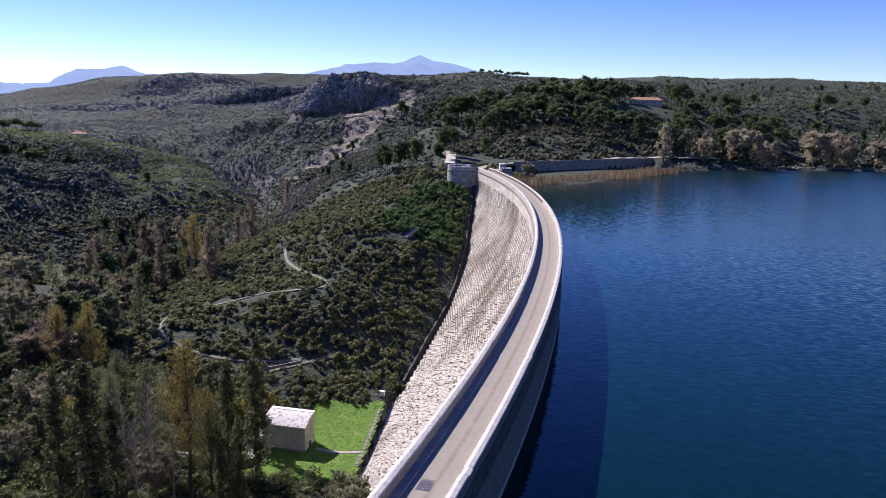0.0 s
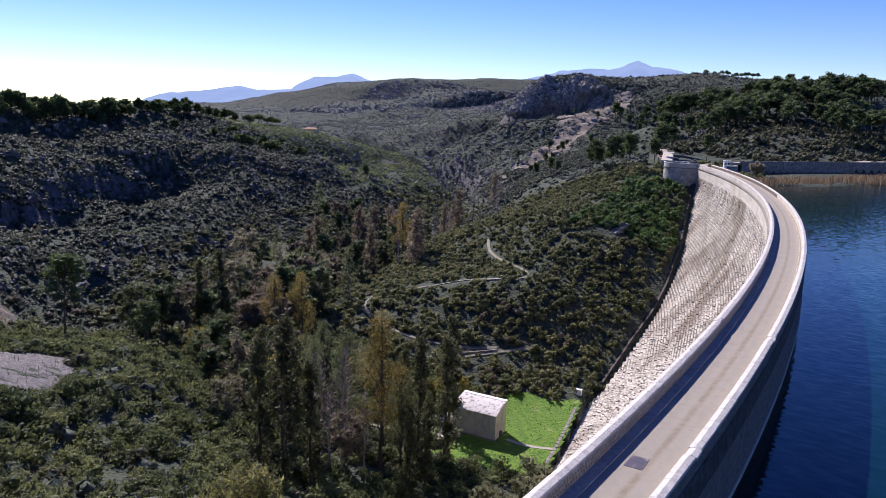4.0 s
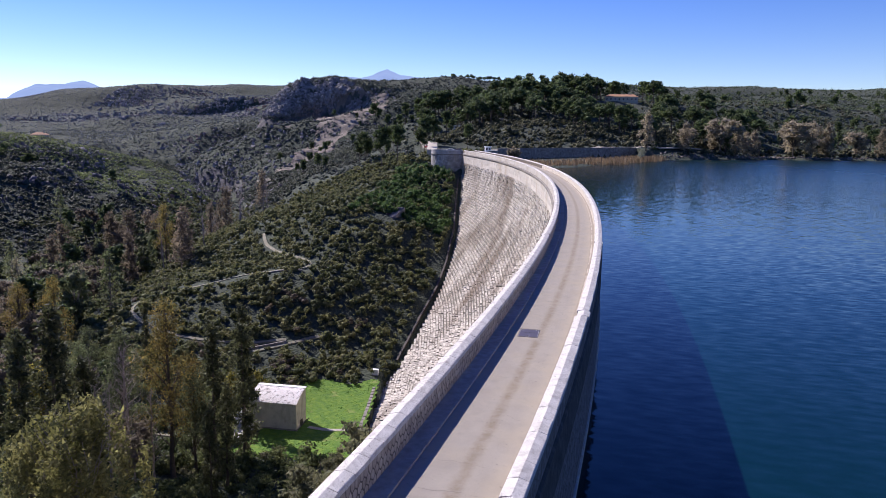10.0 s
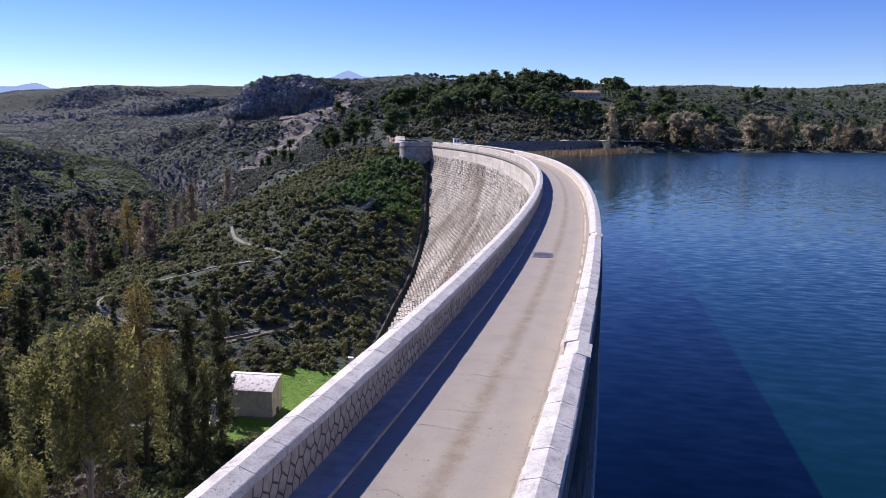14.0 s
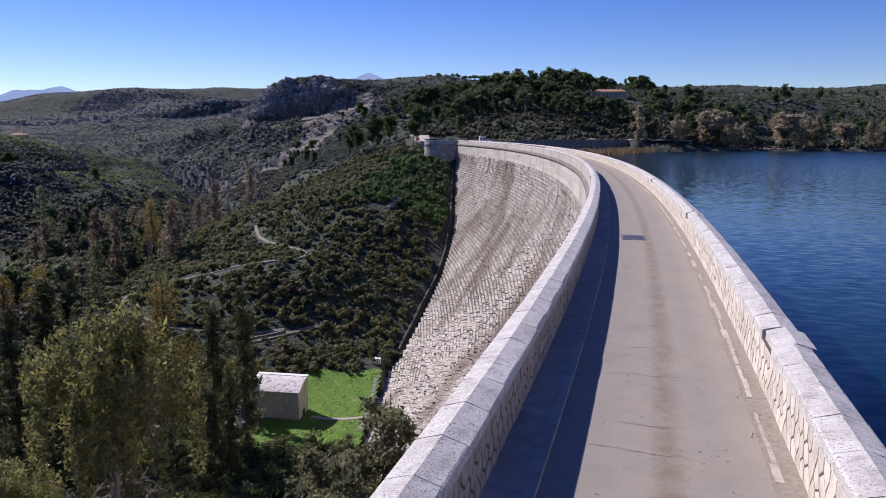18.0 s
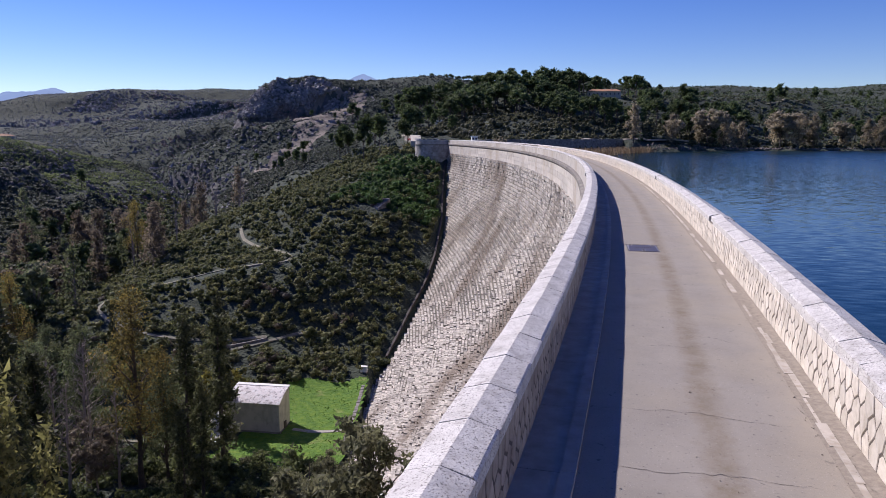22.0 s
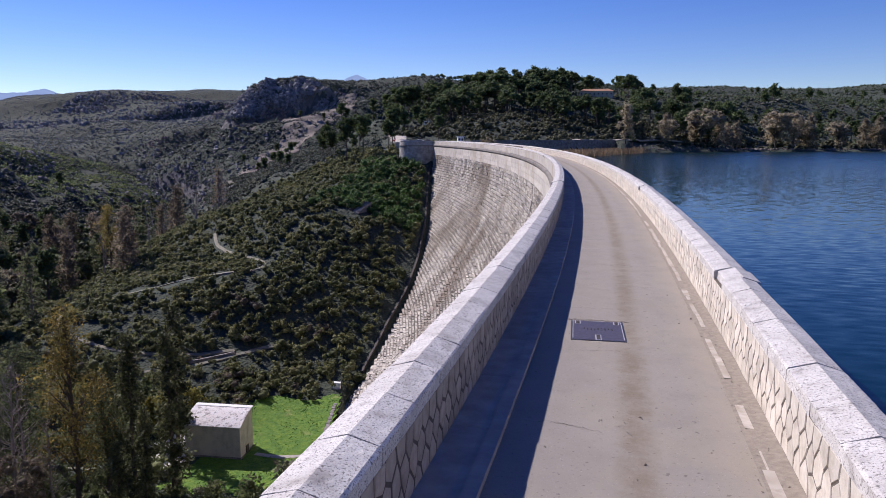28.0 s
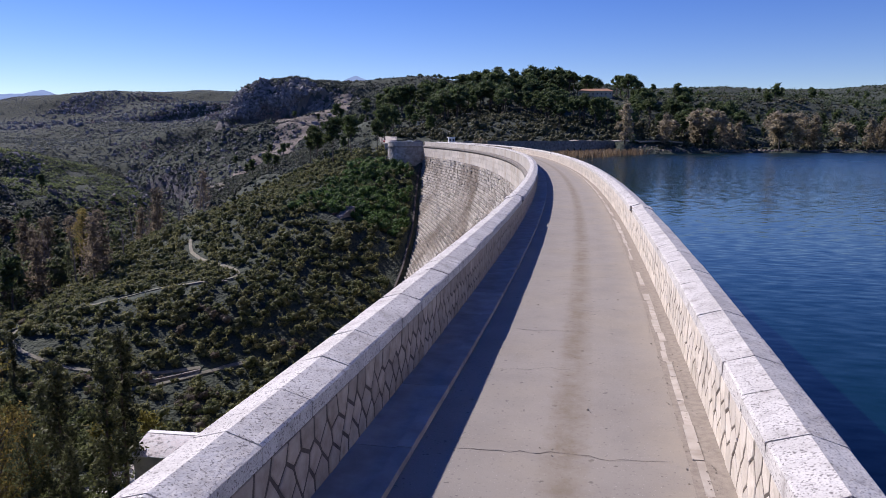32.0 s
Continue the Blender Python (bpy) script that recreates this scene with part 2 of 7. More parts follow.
def land(x, y):
    x, y = np.asarray(x, float), np.asarray(y, float)
    u, v = (x - X0) / CELL, (y - Y0) / CELL
    i, j = np.clip(u.astype(int), 0, LX.shape[0] - 2), np.clip(v.astype(int), 0, LX.shape[1] - 2)
    fu, fv = np.clip(u - i, 0, 1), np.clip(v - j, 0, 1)
    h = (LATTICE[i, j] * (1 - fu) + LATTICE[i + 1, j] * fu) * (1 - fv) + (LATTICE[i, j + 1] * (1 - fu) + LATTICE[i + 1, j + 1] * fu) * fv
    out = (u < 0) | (v < 0) | (u > LX.shape[0] - 1) | (v > LX.shape[1] - 1)
    if out.any():
        h = np.where(out, raw_land(x, y), h)
    far = np.clip(np.hypot(x, y) / 900.0, 0.05, 1.6)
    inland = lake_side(x, y)
    calm = np.clip(along(x, y, LINES["lawn"])[0] / 900.0, 0, 1) * np.clip(inland / 60, 0, 1)
    h = h + calm * (fbm(x, y, 110, 5, 3) * 8 * np.clip(far, 0.1, 1) + fbm(x, y, 14, 3, 9) * 1.6 * np.clip(far * 3, 0.5, 1))
    ridge = 1 - 2 * np.abs(fbm(x, y, 30, 4, 21))
    h = h + rugged(x, y) * (ridge - 0.6) * 6 + crags(x, y)
    h = np.where(inland < 0, np.maximum(WATER + 0.35 * inland, -25), h)
    r, th = np.hypot(x + R, y) - R, np.degrees(np.arctan2(y, x + R))
    h = np.where((inland >= 0) & (r > 4.0), np.minimum(h, WATER + 0.8 + 0.35 * inland), h)
    reed = (x > -62) & (x < 6) & (y < np.interp(x, *zip(*WALL)) + 3.5) & (inland >= 0) & (r > 4.0) & (y > 268)
    h = np.where(reed, np.minimum(h, WATER + 0.25 + 0.03 * inland), h)
    # the hillside meets the dam's face along the abutments; between them the ground lies under the dam
    face = -6.0 - TOE * np.clip((-2.0 - r) / 34.0, 0, None) ** (1 / 1.45)
    north = np.interp(face, *zip(*ABUT_N))
    south = np.interp(face, *zip(*ABUT_S))
    gap = np.maximum(th - north, south - th) * radians(R)      # metres beyond the abutment, negative on the dam
    near = (r > -37.9) & (r < -1.9) & (th < 32) & (th > -14)
    h = np.where(near & (gap < 0), np.minimum(h, face - 0.6 + 0.35 * np.maximum(gap, -20)), h)
    k = np.clip(1 - gap / 14.0, 0, 1)
    meet = face + 0.2 + np.clip(gap, 0, 14) * 0.25
    h = np.where(near & (gap >= 0), k * meet + (1 - k) * h, h)
    h = np.where((r >= -1.9) & (r < 5) & (th < TH1 + 0.2) & (th > TH0), np.minimum(h, -14.0), h)
    return h


def height(x, y):
    return float(land(np.array([x]), np.array([y]))[0])


# ---- materials ----
def material(name, base, rough=0.8, metal=0.0):
    m = bpy.data.materials.new(name)
    m.use_nodes = True
    b = m.node_tree.nodes["Principled BSDF"]
    b.inputs["Base Color"].default_value = (*base, 1)
    b.inputs["Roughness"].default_value, b.inputs["Metallic"].default_value = rough, metal
    return m


def noise_mix(m, colors, scale, detail=6.0, rough=0.6, coords="Object", spread=(0.3, 0.7)):
    """Colours along a noise; returns the colour socket."""
    t = m.node_tree
    tc, no, ra = t.nodes.new("ShaderNodeTexCoord"), t.nodes.new("ShaderNodeTexNoise"), t.nodes.new("ShaderNodeValToRGB")
    no.inputs["Scale"].default_value, no.inputs["Detail"].default_value, no.inputs["Roughness"].default_value = scale, detail, rough
    t.links.new(tc.outputs[coords], no.inputs["Vector"])
    t.links.new(no.outputs["Fac"], ra.inputs["Fac"])
    el = ra.color_ramp.elements
    lo, hi = spread
    for k, c in enumerate(colors):
        p = lo + (hi - lo) * k / max(1, len(colors) - 1)
        e = el[k] if k < 2 else el.new(p)
        e.position, e.color = p, (*c, 1)
    return ra.outputs["Color"], no


def into(m, socket, name="Base Color"):
    m.node_tree.links.new(socket, m.node_tree.nodes["Principled BSDF"].inputs[name])


def bump(m, scale, strength, dist=0.02, kind="noise", detail=6.0):
    t = m.node_tree
    tc, bu = t.nodes.new("ShaderNodeTexCoord"), t.nodes.new("ShaderNodeBump")
    no = t.nodes.new("ShaderNodeTexNoise" if kind == "noise" else "ShaderNodeTexVoronoi")
    no.inputs["Scale"].default_value = scale
    if kind == "noise":
        no.inputs["Detail"].default_value = detail
    t.links.new(tc.outputs["Object"], no.inputs["Vector"])
    t.links.new(no.outputs[0], bu.inputs["Height"])
    bu.inputs["Strength"].default_value, bu.inputs["Distance"].default_value = strength, dist
    old = t.nodes["Principled BSDF"].inputs["Normal"]
    if old.is_linked:
        t.links.new(old.links[0].from_socket, bu.inputs["Normal"])
    t.links.new(bu.outputs[0], old)
    return no


def mix(m, fac, a, b, blend="MIX"):
    """Mix of two colours or sockets."""
    t = m.node_tree
    n = t.nodes.new("ShaderNodeMix")
    n.data_type, n.blend_type = "RGBA", blend
    ins = [n.inputs[0], n.inputs[6], n.inputs[7]]
    for sock, v in zip(ins, (fac, a, b)):
        if isinstance(v, (int, float)):
            sock.default_value = v
        elif isinstance(v, tuple):
            sock.default_value = (*v, 1)
        else:
            t.links.new(v, sock)
    return n.outputs[2]


# ---- builders ----
def mesh_of(name, verts, faces, mat=None, smooth=False):
    me = bpy.data.meshes.new(name)
    me.from_pydata(verts, [], faces)
    if mat:
        me.materials.append(mat)
    if smooth:
        me.polygons.foreach_set("use_smooth", [True] * len(me.polygons))
    me.update()
    return me


def quads(name, co, fa, mat, smooth=False):
    """A mesh from arrays: n x 3 places and m x 4 corners, wound as given."""
    me = bpy.data.meshes.new(name)
    me.vertices.add(len(co))
    me.vertices.foreach_set("co", np.asarray(co, np.float32).ravel())
    fa = np.asarray(fa, np.int32)
    k = fa.shape[1]
    me.loops.add(fa.size)
    me.loops.foreach_set("vertex_index", fa.ravel())
    me.polygons.add(len(fa))
    me.polygons.foreach_set("loop_start", np.arange(0, fa.size, k, dtype=np.int32))
    me.polygons.foreach_set("use_smooth", np.full(len(fa), smooth))
    me.materials.append(mat)
    me.update(calc_edges=True)
    me.validate()
    return me


def shade(name, colors, scale, rough=0.85, spread=(0.3, 0.7), bumps=(), random_by="", amount=0.0, detail=6.0, metal=0.0):
    """A surface: colours along a noise, lighter or darker piece by piece, with relief."""
    m = material(name, colors[0], rough, metal)
    t = m.node_tree
    col, _ = noise_mix(m, colors, scale, detail, spread=spread)
    if random_by:
        if random_by == "object":
            src = t.nodes.new("ShaderNodeObjectInfo").outputs["Random"]
        else:
            src = t.nodes.new("ShaderNodeNewGeometry").outputs["Random Per Island"]
        ra = t.nodes.new("ShaderNodeMapRange")
        ra.inputs["To Min"].default_value, ra.inputs["To Max"].default_value = 1 - amount, 1 + amount
        t.links.new(src, ra.inputs["Value"])
        hs = t.nodes.new("ShaderNodeHueSaturation")
        t.links.new(col, hs.inputs["Color"])
        t.links.new(ra.outputs[0], hs.inputs["Value"])
        col = hs.outputs[0]
    into(m, col)
    for b in bumps:
        bump(m, *b)
    return m


def stained(m, color, scale, lo, hi, strength=1.0, coords="Object", stretch=None, detail=5.0):
    """Lays stains of a colour over a material's base colour."""
    t = m.node_tree
    base = t.nodes["Principled BSDF"].inputs["Base Color"].links[0].from_socket
    tc, no, ra = t.nodes.new("ShaderNodeTexCoord"), t.nodes.new("ShaderNodeTexNoise"), t.nodes.new("ShaderNodeMapRange")
    no.inputs["Scale"].default_value, no.inputs["Detail"].default_value = scale, detail
    vec = tc.outputs[coords]
    if stretch:
        mp = t.nodes.new("ShaderNodeMapping")
        mp.inputs["Scale"].default_value = stretch
        t.links.new(vec, mp.inputs["Vector"])
        vec = mp.outputs[0]
    t.links.new(vec, no.inputs["Vector"])
    t.links.new(no.outputs["Fac"], ra.inputs["Value"])
    ra.inputs["From Min"].default_value, ra.inputs["From Max"].default_value = lo, hi
    ra.inputs["To Max"].default_value = strength
    ra.clamp = True
    into(m, mix(m, ra.outputs[0], base, color))
    return m


def foliage(name, dark, light, passing=0.3, rough=0.7, size=0.35, grain=3.5):
    """Leaves: colour by leaf and by bush, and some light passing through."""
    m = material(name, dark, rough)
    t = m.node_tree
    b = t.nodes["Principled BSDF"]
    b.inputs["Specular IOR Level"].default_value = 0.25
    col, _ = noise_mix(m, [dark, light], size, 2.0, spread=(0.35, 0.68))
    geo, ra = t.nodes.new("ShaderNodeNewGeometry"), t.nodes.new("ShaderNodeMapRange")
    ra.inputs["To Min"].default_value, ra.inputs["To Max"].default_value = 0.7, 1.35
    t.links.new(geo.outputs["Random Per Island"], ra.inputs["Value"])
    info, rb = t.nodes.new("ShaderNodeObjectInfo"), t.nodes.new("ShaderNodeMapRange")
    rb.inputs["To Min"].default_value, rb.inputs["To Max"].default_value = 0.75, 1.3
    t.links.new(info.outputs["Random"], rb.inputs["Value"])
    mu = t.nodes.new("ShaderNodeMath")
    mu.operation = "MULTIPLY"
    t.links.new(ra.outputs[0], mu.inputs[0])
    t.links.new(rb.outputs[0], mu.inputs[1])
    hs = t.nodes.new("ShaderNodeHueSaturation")
    t.links.new(col, hs.inputs["Color"])
    tc, no, rc = t.nodes.new("ShaderNodeTexCoord"), t.nodes.new("ShaderNodeTexNoise"), t.nodes.new("ShaderNodeMapRange")
    no.inputs["Scale"].default_value, no.inputs["Detail"].default_value, no.inputs["Roughness"].default_value = grain, 4.0, 0.7
    rc.inputs["From Min"].default_value, rc.inputs["From Max"].default_value = 0.32, 0.68
    rc.inputs["To Min"].default_value, rc.inputs["To Max"].default_value = 0.7, 1.35
    t.links.new(tc.outputs["Object"], no.inputs["Vector"])
    t.links.new(no.outputs["Fac"], rc.inputs["Value"])
    mv = t.nodes.new("ShaderNodeMath")
    mv.operation = "MULTIPLY"
    t.links.new(mu.outputs[0], mv.inputs[0])
    t.links.new(rc.outputs[0], mv.inputs[1])
    t.links.new(mv.outputs[0], hs.inputs["Value"])
    into(m, hs.outputs[0])
    bump(m, grain * 0.8, 0.6, 0.7 / grain)
    tr, ms = t.nodes.new("ShaderNodeBsdfTranslucent"), t.nodes.new("ShaderNodeMixShader")
    t.links.new(hs.outputs[0], tr.inputs["Color"])
    ms.inputs[0].default_value = passing
    t.links.new(b.outputs[0], ms.inputs[1])
    t.links.new(tr.outputs[0], ms.inputs[2])
    t.links.new(ms.outputs[0], t.nodes["Material Output"].inputs[0])
    return m


M_cope = shade("coping_marble", [(0.34, 0.315, 0.275), (0.52, 0.49, 0.44), (0.62, 0.59, 0.535)], 2.2, 0.8, (0.26, 0.6), ((26, 0.5, 0.012), (7, 0.5, 0.03)), "island", 0.10)
stained(M_cope, (0.07, 0.06, 0.05), 44, 0.59, 0.63, 0.8, detail=3)
stained(M_cope, (0.10, 0.088, 0.075), 19, 0.635, 0.665, 0.8, detail=5)
stained(M_cope, (0.33, 0.30, 0.265), 60, 0.52, 0.62, 0.6, detail=3)
stained(M_cope, (0.24, 0.21, 0.18), 5, 0.56, 0.75, 0.6)
M_hex = shade("facing_stone", [(0.43, 0.375, 0.29), (0.57, 0.51, 0.41), (0.61, 0.555, 0.465)], 5, 0.85, (0.3, 0.7), ((40, 0.5, 0.008), (9, 0.4, 0.02)), "object", 0.16)
stained(M_hex, (0.25, 0.20, 0.14), 3, 0.55, 0.8, 0.5)
M_hex_far = shade("facing_stone_run", [(0.43, 0.375, 0.29), (0.57, 0.51, 0.41), (0.61, 0.555, 0.465)], 5, 0.85, (0.3, 0.7), ((40, 0.5, 0.008),), "island", 0.16)
# tan stone of the downstream wall; part of its darkness is painted shade
M_hex_tan_shaded = shade("shaded_tan_facing_stone", [(0.27, 0.215, 0.155), (0.38, 0.315, 0.24), (0.45, 0.385, 0.30)], 5, 0.88, (0.3, 0.7), ((40, 0.5, 0.008), (9, 0.4, 0.02)), "object", 0.2)
# facing stone for the lake side, its shade put into a darker colour
M_hex_shaded = shade("shaded_lakeside_stone", [(0.09, 0.08, 0.075), (0.145, 0.13, 0.12), (0.20, 0.18, 0.165)], 3, 0.88, (0.3, 0.7), ((20, 0.5, 0.012),), "island", 0.25)
M_mortar = shade("mortar", [(0.07, 0.055, 0.04), (0.13, 0.105, 0.08)], 9, 0.95, bumps=((60, 0.5, 0.006),))
M_face = shade("step_masonry", [(0.22, 0.19, 0.15), (0.44, 0.395, 0.325), (0.58, 0.535, 0.46)], 2.2, 0.9, (0.26, 0.62), ((5, 0.8, 0.08), (1.6, 0.6, 0.2)), "island", 0.26)
stained(M_face, (0.17, 0.125, 0.08), 0.045, 0.50, 0.66, 0.85, detail=9)
stained(M_face, (0.12, 0.10, 0.08), 0.35, 0.56, 0.68, 0.7, detail=6, stretch=(1, 1, 0.25))
stained(M_face, (0.09, 0.08, 0.068), 1.3, 0.56, 0.66, 0.85, detail=7)
stained(M_face, (0.68, 0.63, 0.55), 2.6, 0.60, 0.70, 0.6, detail=4)
M_panel = shade("panel_masonry", [(0.31, 0.275, 0.22), (0.46, 0.42, 0.355), (0.53, 0.49, 0.42)], 0.9, 0.9, (0.25, 0.65), ((6, 0.4, 0.03),), "island", 0.12)
stained(M_panel, (0.30, 0.22, 0.13), 0.12, 0.52, 0.75, 0.6, stretch=(1, 1, 0.2))
M_up = shade("upstream_masonry", [(0.20, 0.20, 0.20), (0.36, 0.35, 0.33), (0.48, 0.46, 0.43)], 0.7, 0.85, (0.3, 0.68), ((5, 0.5, 0.04),), "island", 0.2)
M_cornice = shade("cornice_stone", [(0.13, 0.115, 0.095), (0.25, 0.225, 0.19)], 0.8, 0.9, bumps=((12, 0.5, 0.03),))
stained(M_cornice, (0.10, 0.09, 0.08), 0.35, 0.5, 0.7, 0.7, stretch=(1, 1, 0.3))
M_band = shade("dark_band_stone", [(0.028, 0.025, 0.022), (0.06, 0.053, 0.046), (0.11, 0.10, 0.09)], 1.6, 0.95, (0.35, 0.75), ((9, 0.7, 0.03),))
M_bastion = shade("bastion_stone", [(0.22, 0.20, 0.18), (0.36, 0.34, 0.31), (0.45, 0.42, 0.38)], 0.6, 0.9, (0.3, 0.7), ((5, 0.6, 0.06),), "island", 0.18)
stained(M_bastion, (0.05, 0.055, 0.04), 0.16, 0.50, 0.62, 0.8, detail=7)

M_road = shade("asphalt", [(0.235, 0.208, 0.172), (0.27, 0.242, 0.202), (0.295, 0.265, 0.22)], 0.8, 0.92, (0.25, 0.75), ((70, 0.8, 0.006), (14, 0.3, 0.012)), detail=12)
stained(M_road, (0.31, 0.265, 0.19), 0.45, 0.46, 0.72, 0.55, detail=9)
stained(M_road, (0.20, 0.185, 0.16), 1.7, 0.52, 0.74, 0.5, detail=10)
stained(M_road, (0.09, 0.08, 0.068), 8, 0.69, 0.72, 0.8, detail=2)
stained(M_road, (0.11, 0.095, 0.08), 22, 0.60, 0.70, 0.55, detail=6)
stained(M_road, (0.46, 0.43, 0.38), 48, 0.66, 0.71, 0.7, detail=2)


def from_arch(m):
    """Socket: metres outward from the arch line."""
    t = m.node_tree
    tc, add, ln, sub = t.nodes.new("ShaderNodeTexCoord"), t.nodes.new("ShaderNodeVectorMath"), t.nodes.new("ShaderNodeVectorMath"), t.nodes.new("ShaderNodeMath")
    add.operation, ln.operation, sub.operation = "MULTIPLY_ADD", "LENGTH", "SUBTRACT"
    add.inputs[1].default_value, add.inputs[2].default_value = (1, 1, 0), (R, 0, 0)
    t.links.new(tc.outputs["Object"], add.inputs[0])
    t.links.new(add.outputs[0], ln.inputs[0])
    t.links.new(ln.outputs["Value"], sub.inputs[0])
    sub.inputs[1].default_value = R
    return sub.outputs[0]


def road_bands(m, stops, color, grain, seed):
    """Wear that follows the arch: (metres from R, strength) stops of a colour."""
    t = m.node_tree
    base = t.nodes["Principled BSDF"].inputs["Base Color"].links[0].from_socket
    tc = t.nodes.new("ShaderNodeTexCoord")
    no, no2 = t.nodes.new("ShaderNodeTexNoise"), t.nodes.new("ShaderNodeTexNoise")
    for n, scale in ((no, grain), (no2, grain * 0.4)):
        n.noise_dimensions = "4D"
        n.inputs["W"].default_value = seed
        n.inputs["Scale"].default_value, n.inputs["Detail"].default_value, n.inputs["Roughness"].default_value = scale, 12, 0.75
        t.links.new(tc.outputs["Object"], n.inputs["Vector"])
    wob = t.nodes.new("ShaderNodeMath")
    wob.operation = "MULTIPLY_ADD"
    wob.inputs[1].default_value = 0.6
    t.links.new(no.outputs["Fac"], wob.inputs[0])
    t.links.new(from_arch(m), wob.inputs[2])
    mr, ra = t.nodes.new("ShaderNodeMapRange"), t.nodes.new("ShaderNodeValToRGB")
    mr.inputs["From Min"].default_value, mr.inputs["From Max"].default_value = -0.7, 3.3
    t.links.new(wob.outputs[0], mr.inputs["Value"])
    t.links.new(mr.outputs[0], ra.inputs["Fac"])
    el = ra.color_ramp.elements
    for k, (p, v) in enumerate((stops[0], stops[-1]) + tuple(stops[1:-1])):
        if k < 2:
            el[k].position = (p + 1.0) / 4.0
        e = el[k] if k < 2 else el.new((p + 1.0) / 4.0)
        e.color = (v, v, v, 1)
    mu, cl = t.nodes.new("ShaderNodeMath"), t.nodes.new("ShaderNodeMapRange")
    mu.operation = "MULTIPLY"
    cl.inputs["From Min"].default_value, cl.inputs["From Max"].default_value = 0.3, 0.62
    t.links.new(no2.outputs["Fac"], cl.inputs["Value"])
    t.links.new(ra.outputs[0], mu.inputs[0])
    t.links.new(cl.outputs[0], mu.inputs[1])
    into(m, mix(m, mu.outputs[0], base, color))


road_bands(M_road, ((-0.3, 0.0), (0.75, 0.3), (1.35, 0.3), (1.75, 0.05), (2.05, 0.5), (2.4, 0.95)), (0.335, 0.285, 0.215), 1.6, 1.0)
road_bands(M_road, ((0.78, 0.0), (1.0, 0.85), (1.12, 0.85), (1.36, 0.0)), (0.180, 0.138, 0.085), 4.5, 2.0)
road_bands(M_road, ((-0.4, 0.35), (0.1, 0.25), (0.5, 0.0)), (0.185, 0.172, 0.155), 2.5, 3.0)
M_crack = shade("crack_filling", [(0.07, 0.06, 0.05), (0.12, 0.10, 0.08)], 9, 0.95)
M_slab = shade("kerb_slab", [(0.33, 0.28, 0.215), (0.45, 0.40, 0.33), (0.52, 0.47, 0.40)], 6, 0.92, (0.3, 0.7), ((45, 0.5, 0.006),), "object", 0.12)
stained(M_slab, (0.26, 0.21, 0.15), 3, 0.5, 0.7, 0.7)
M_kerb = shade("kerb_concrete", [(0.27, 0.24, 0.20), (0.40, 0.365, 0.31)], 3, 0.9, bumps=((40, 0.4, 0.006),), random_by="island", amount=0.1)
M_grit = shade("grit", [(0.21, 0.175, 0.135), (0.32, 0.275, 0.215)], 12, 0.95, bumps=((80, 0.7, 0.008),))
M_steel = shade("worn_steel", [(0.10, 0.085, 0.10), (0.16, 0.14, 0.155)], 14, 0.5, metal=0.6, bumps=((60, 0.3, 0.004),))
M_scrape = shade("scraped_steel", [(0.45, 0.42, 0.42), (0.55, 0.52, 0.5)], 20, 0.5, metal=0.4)

M_ground = material("maquis_ground", (0.05, 0.05, 0.03), 1.0)


def ground_nodes(m):
    t = m.node_tree
    green, _ = noise_mix(m, [(0.024, 0.033, 0.019), (0.036, 0.047, 0.028), (0.050, 0.062, 0.037)], 0.05, 10, 0.65)
    earth, _ = noise_mix(m, [(0.050, 0.044, 0.028), (0.090, 0.076, 0.050)], 0.6, 8)
    patch, _ = noise_mix(m, [(0, 0, 0), (1, 1, 1)], 0.11, 9, 0.7, spread=(0.68, 0.80))
    rock, _ = noise_mix(m, [(0.055, 0.051, 0.054), (0.10, 0.092, 0.092), (0.18, 0.163, 0.157)], 0.12, 9, 0.7)
    rust, _ = noise_mix(m, [(0, 0, 0), (1, 1, 1)], 0.012, 3, spread=(0.58, 0.66))
    rock = mix(m, rust, rock, (0.15, 0.10, 0.072))
    base = mix(m, patch, green, earth)
    geo, sep, ra = t.nodes.new("ShaderNodeNewGeometry"), t.nodes.new("ShaderNodeSeparateXYZ"), t.nodes.new("ShaderNodeMapRange")
    t.links.new(geo.outputs["Normal"], sep.inputs[0])
    tc, no, ad = t.nodes.new("ShaderNodeTexCoord"), t.nodes.new("ShaderNodeTexNoise"), t.nodes.new("ShaderNodeMath")
    no.inputs["Scale"].default_value, no.inputs["Detail"].default_value = 0.09, 8
    t.links.new(tc.outputs["Object"], no.inputs["Vector"])
    ad.operation = "MULTIPLY_ADD"
    ad.inputs[1].default_value = 0.42
    t.links.new(no.outputs["Fac"], ad.inputs[0])
    t.links.new(sep.outputs["Z"], ad.inputs[2])
    t.links.new(ad.outputs[0], ra.inputs["Value"])
    ra.inputs["From Min"].default_value, ra.inputs["From Max"].default_value = 0.74, 0.88
    ra.inputs["To Min"].default_value, ra.inputs["To Max"].default_value = 1, 0
    into(m, mix(m, ra.outputs[0], base, rock))


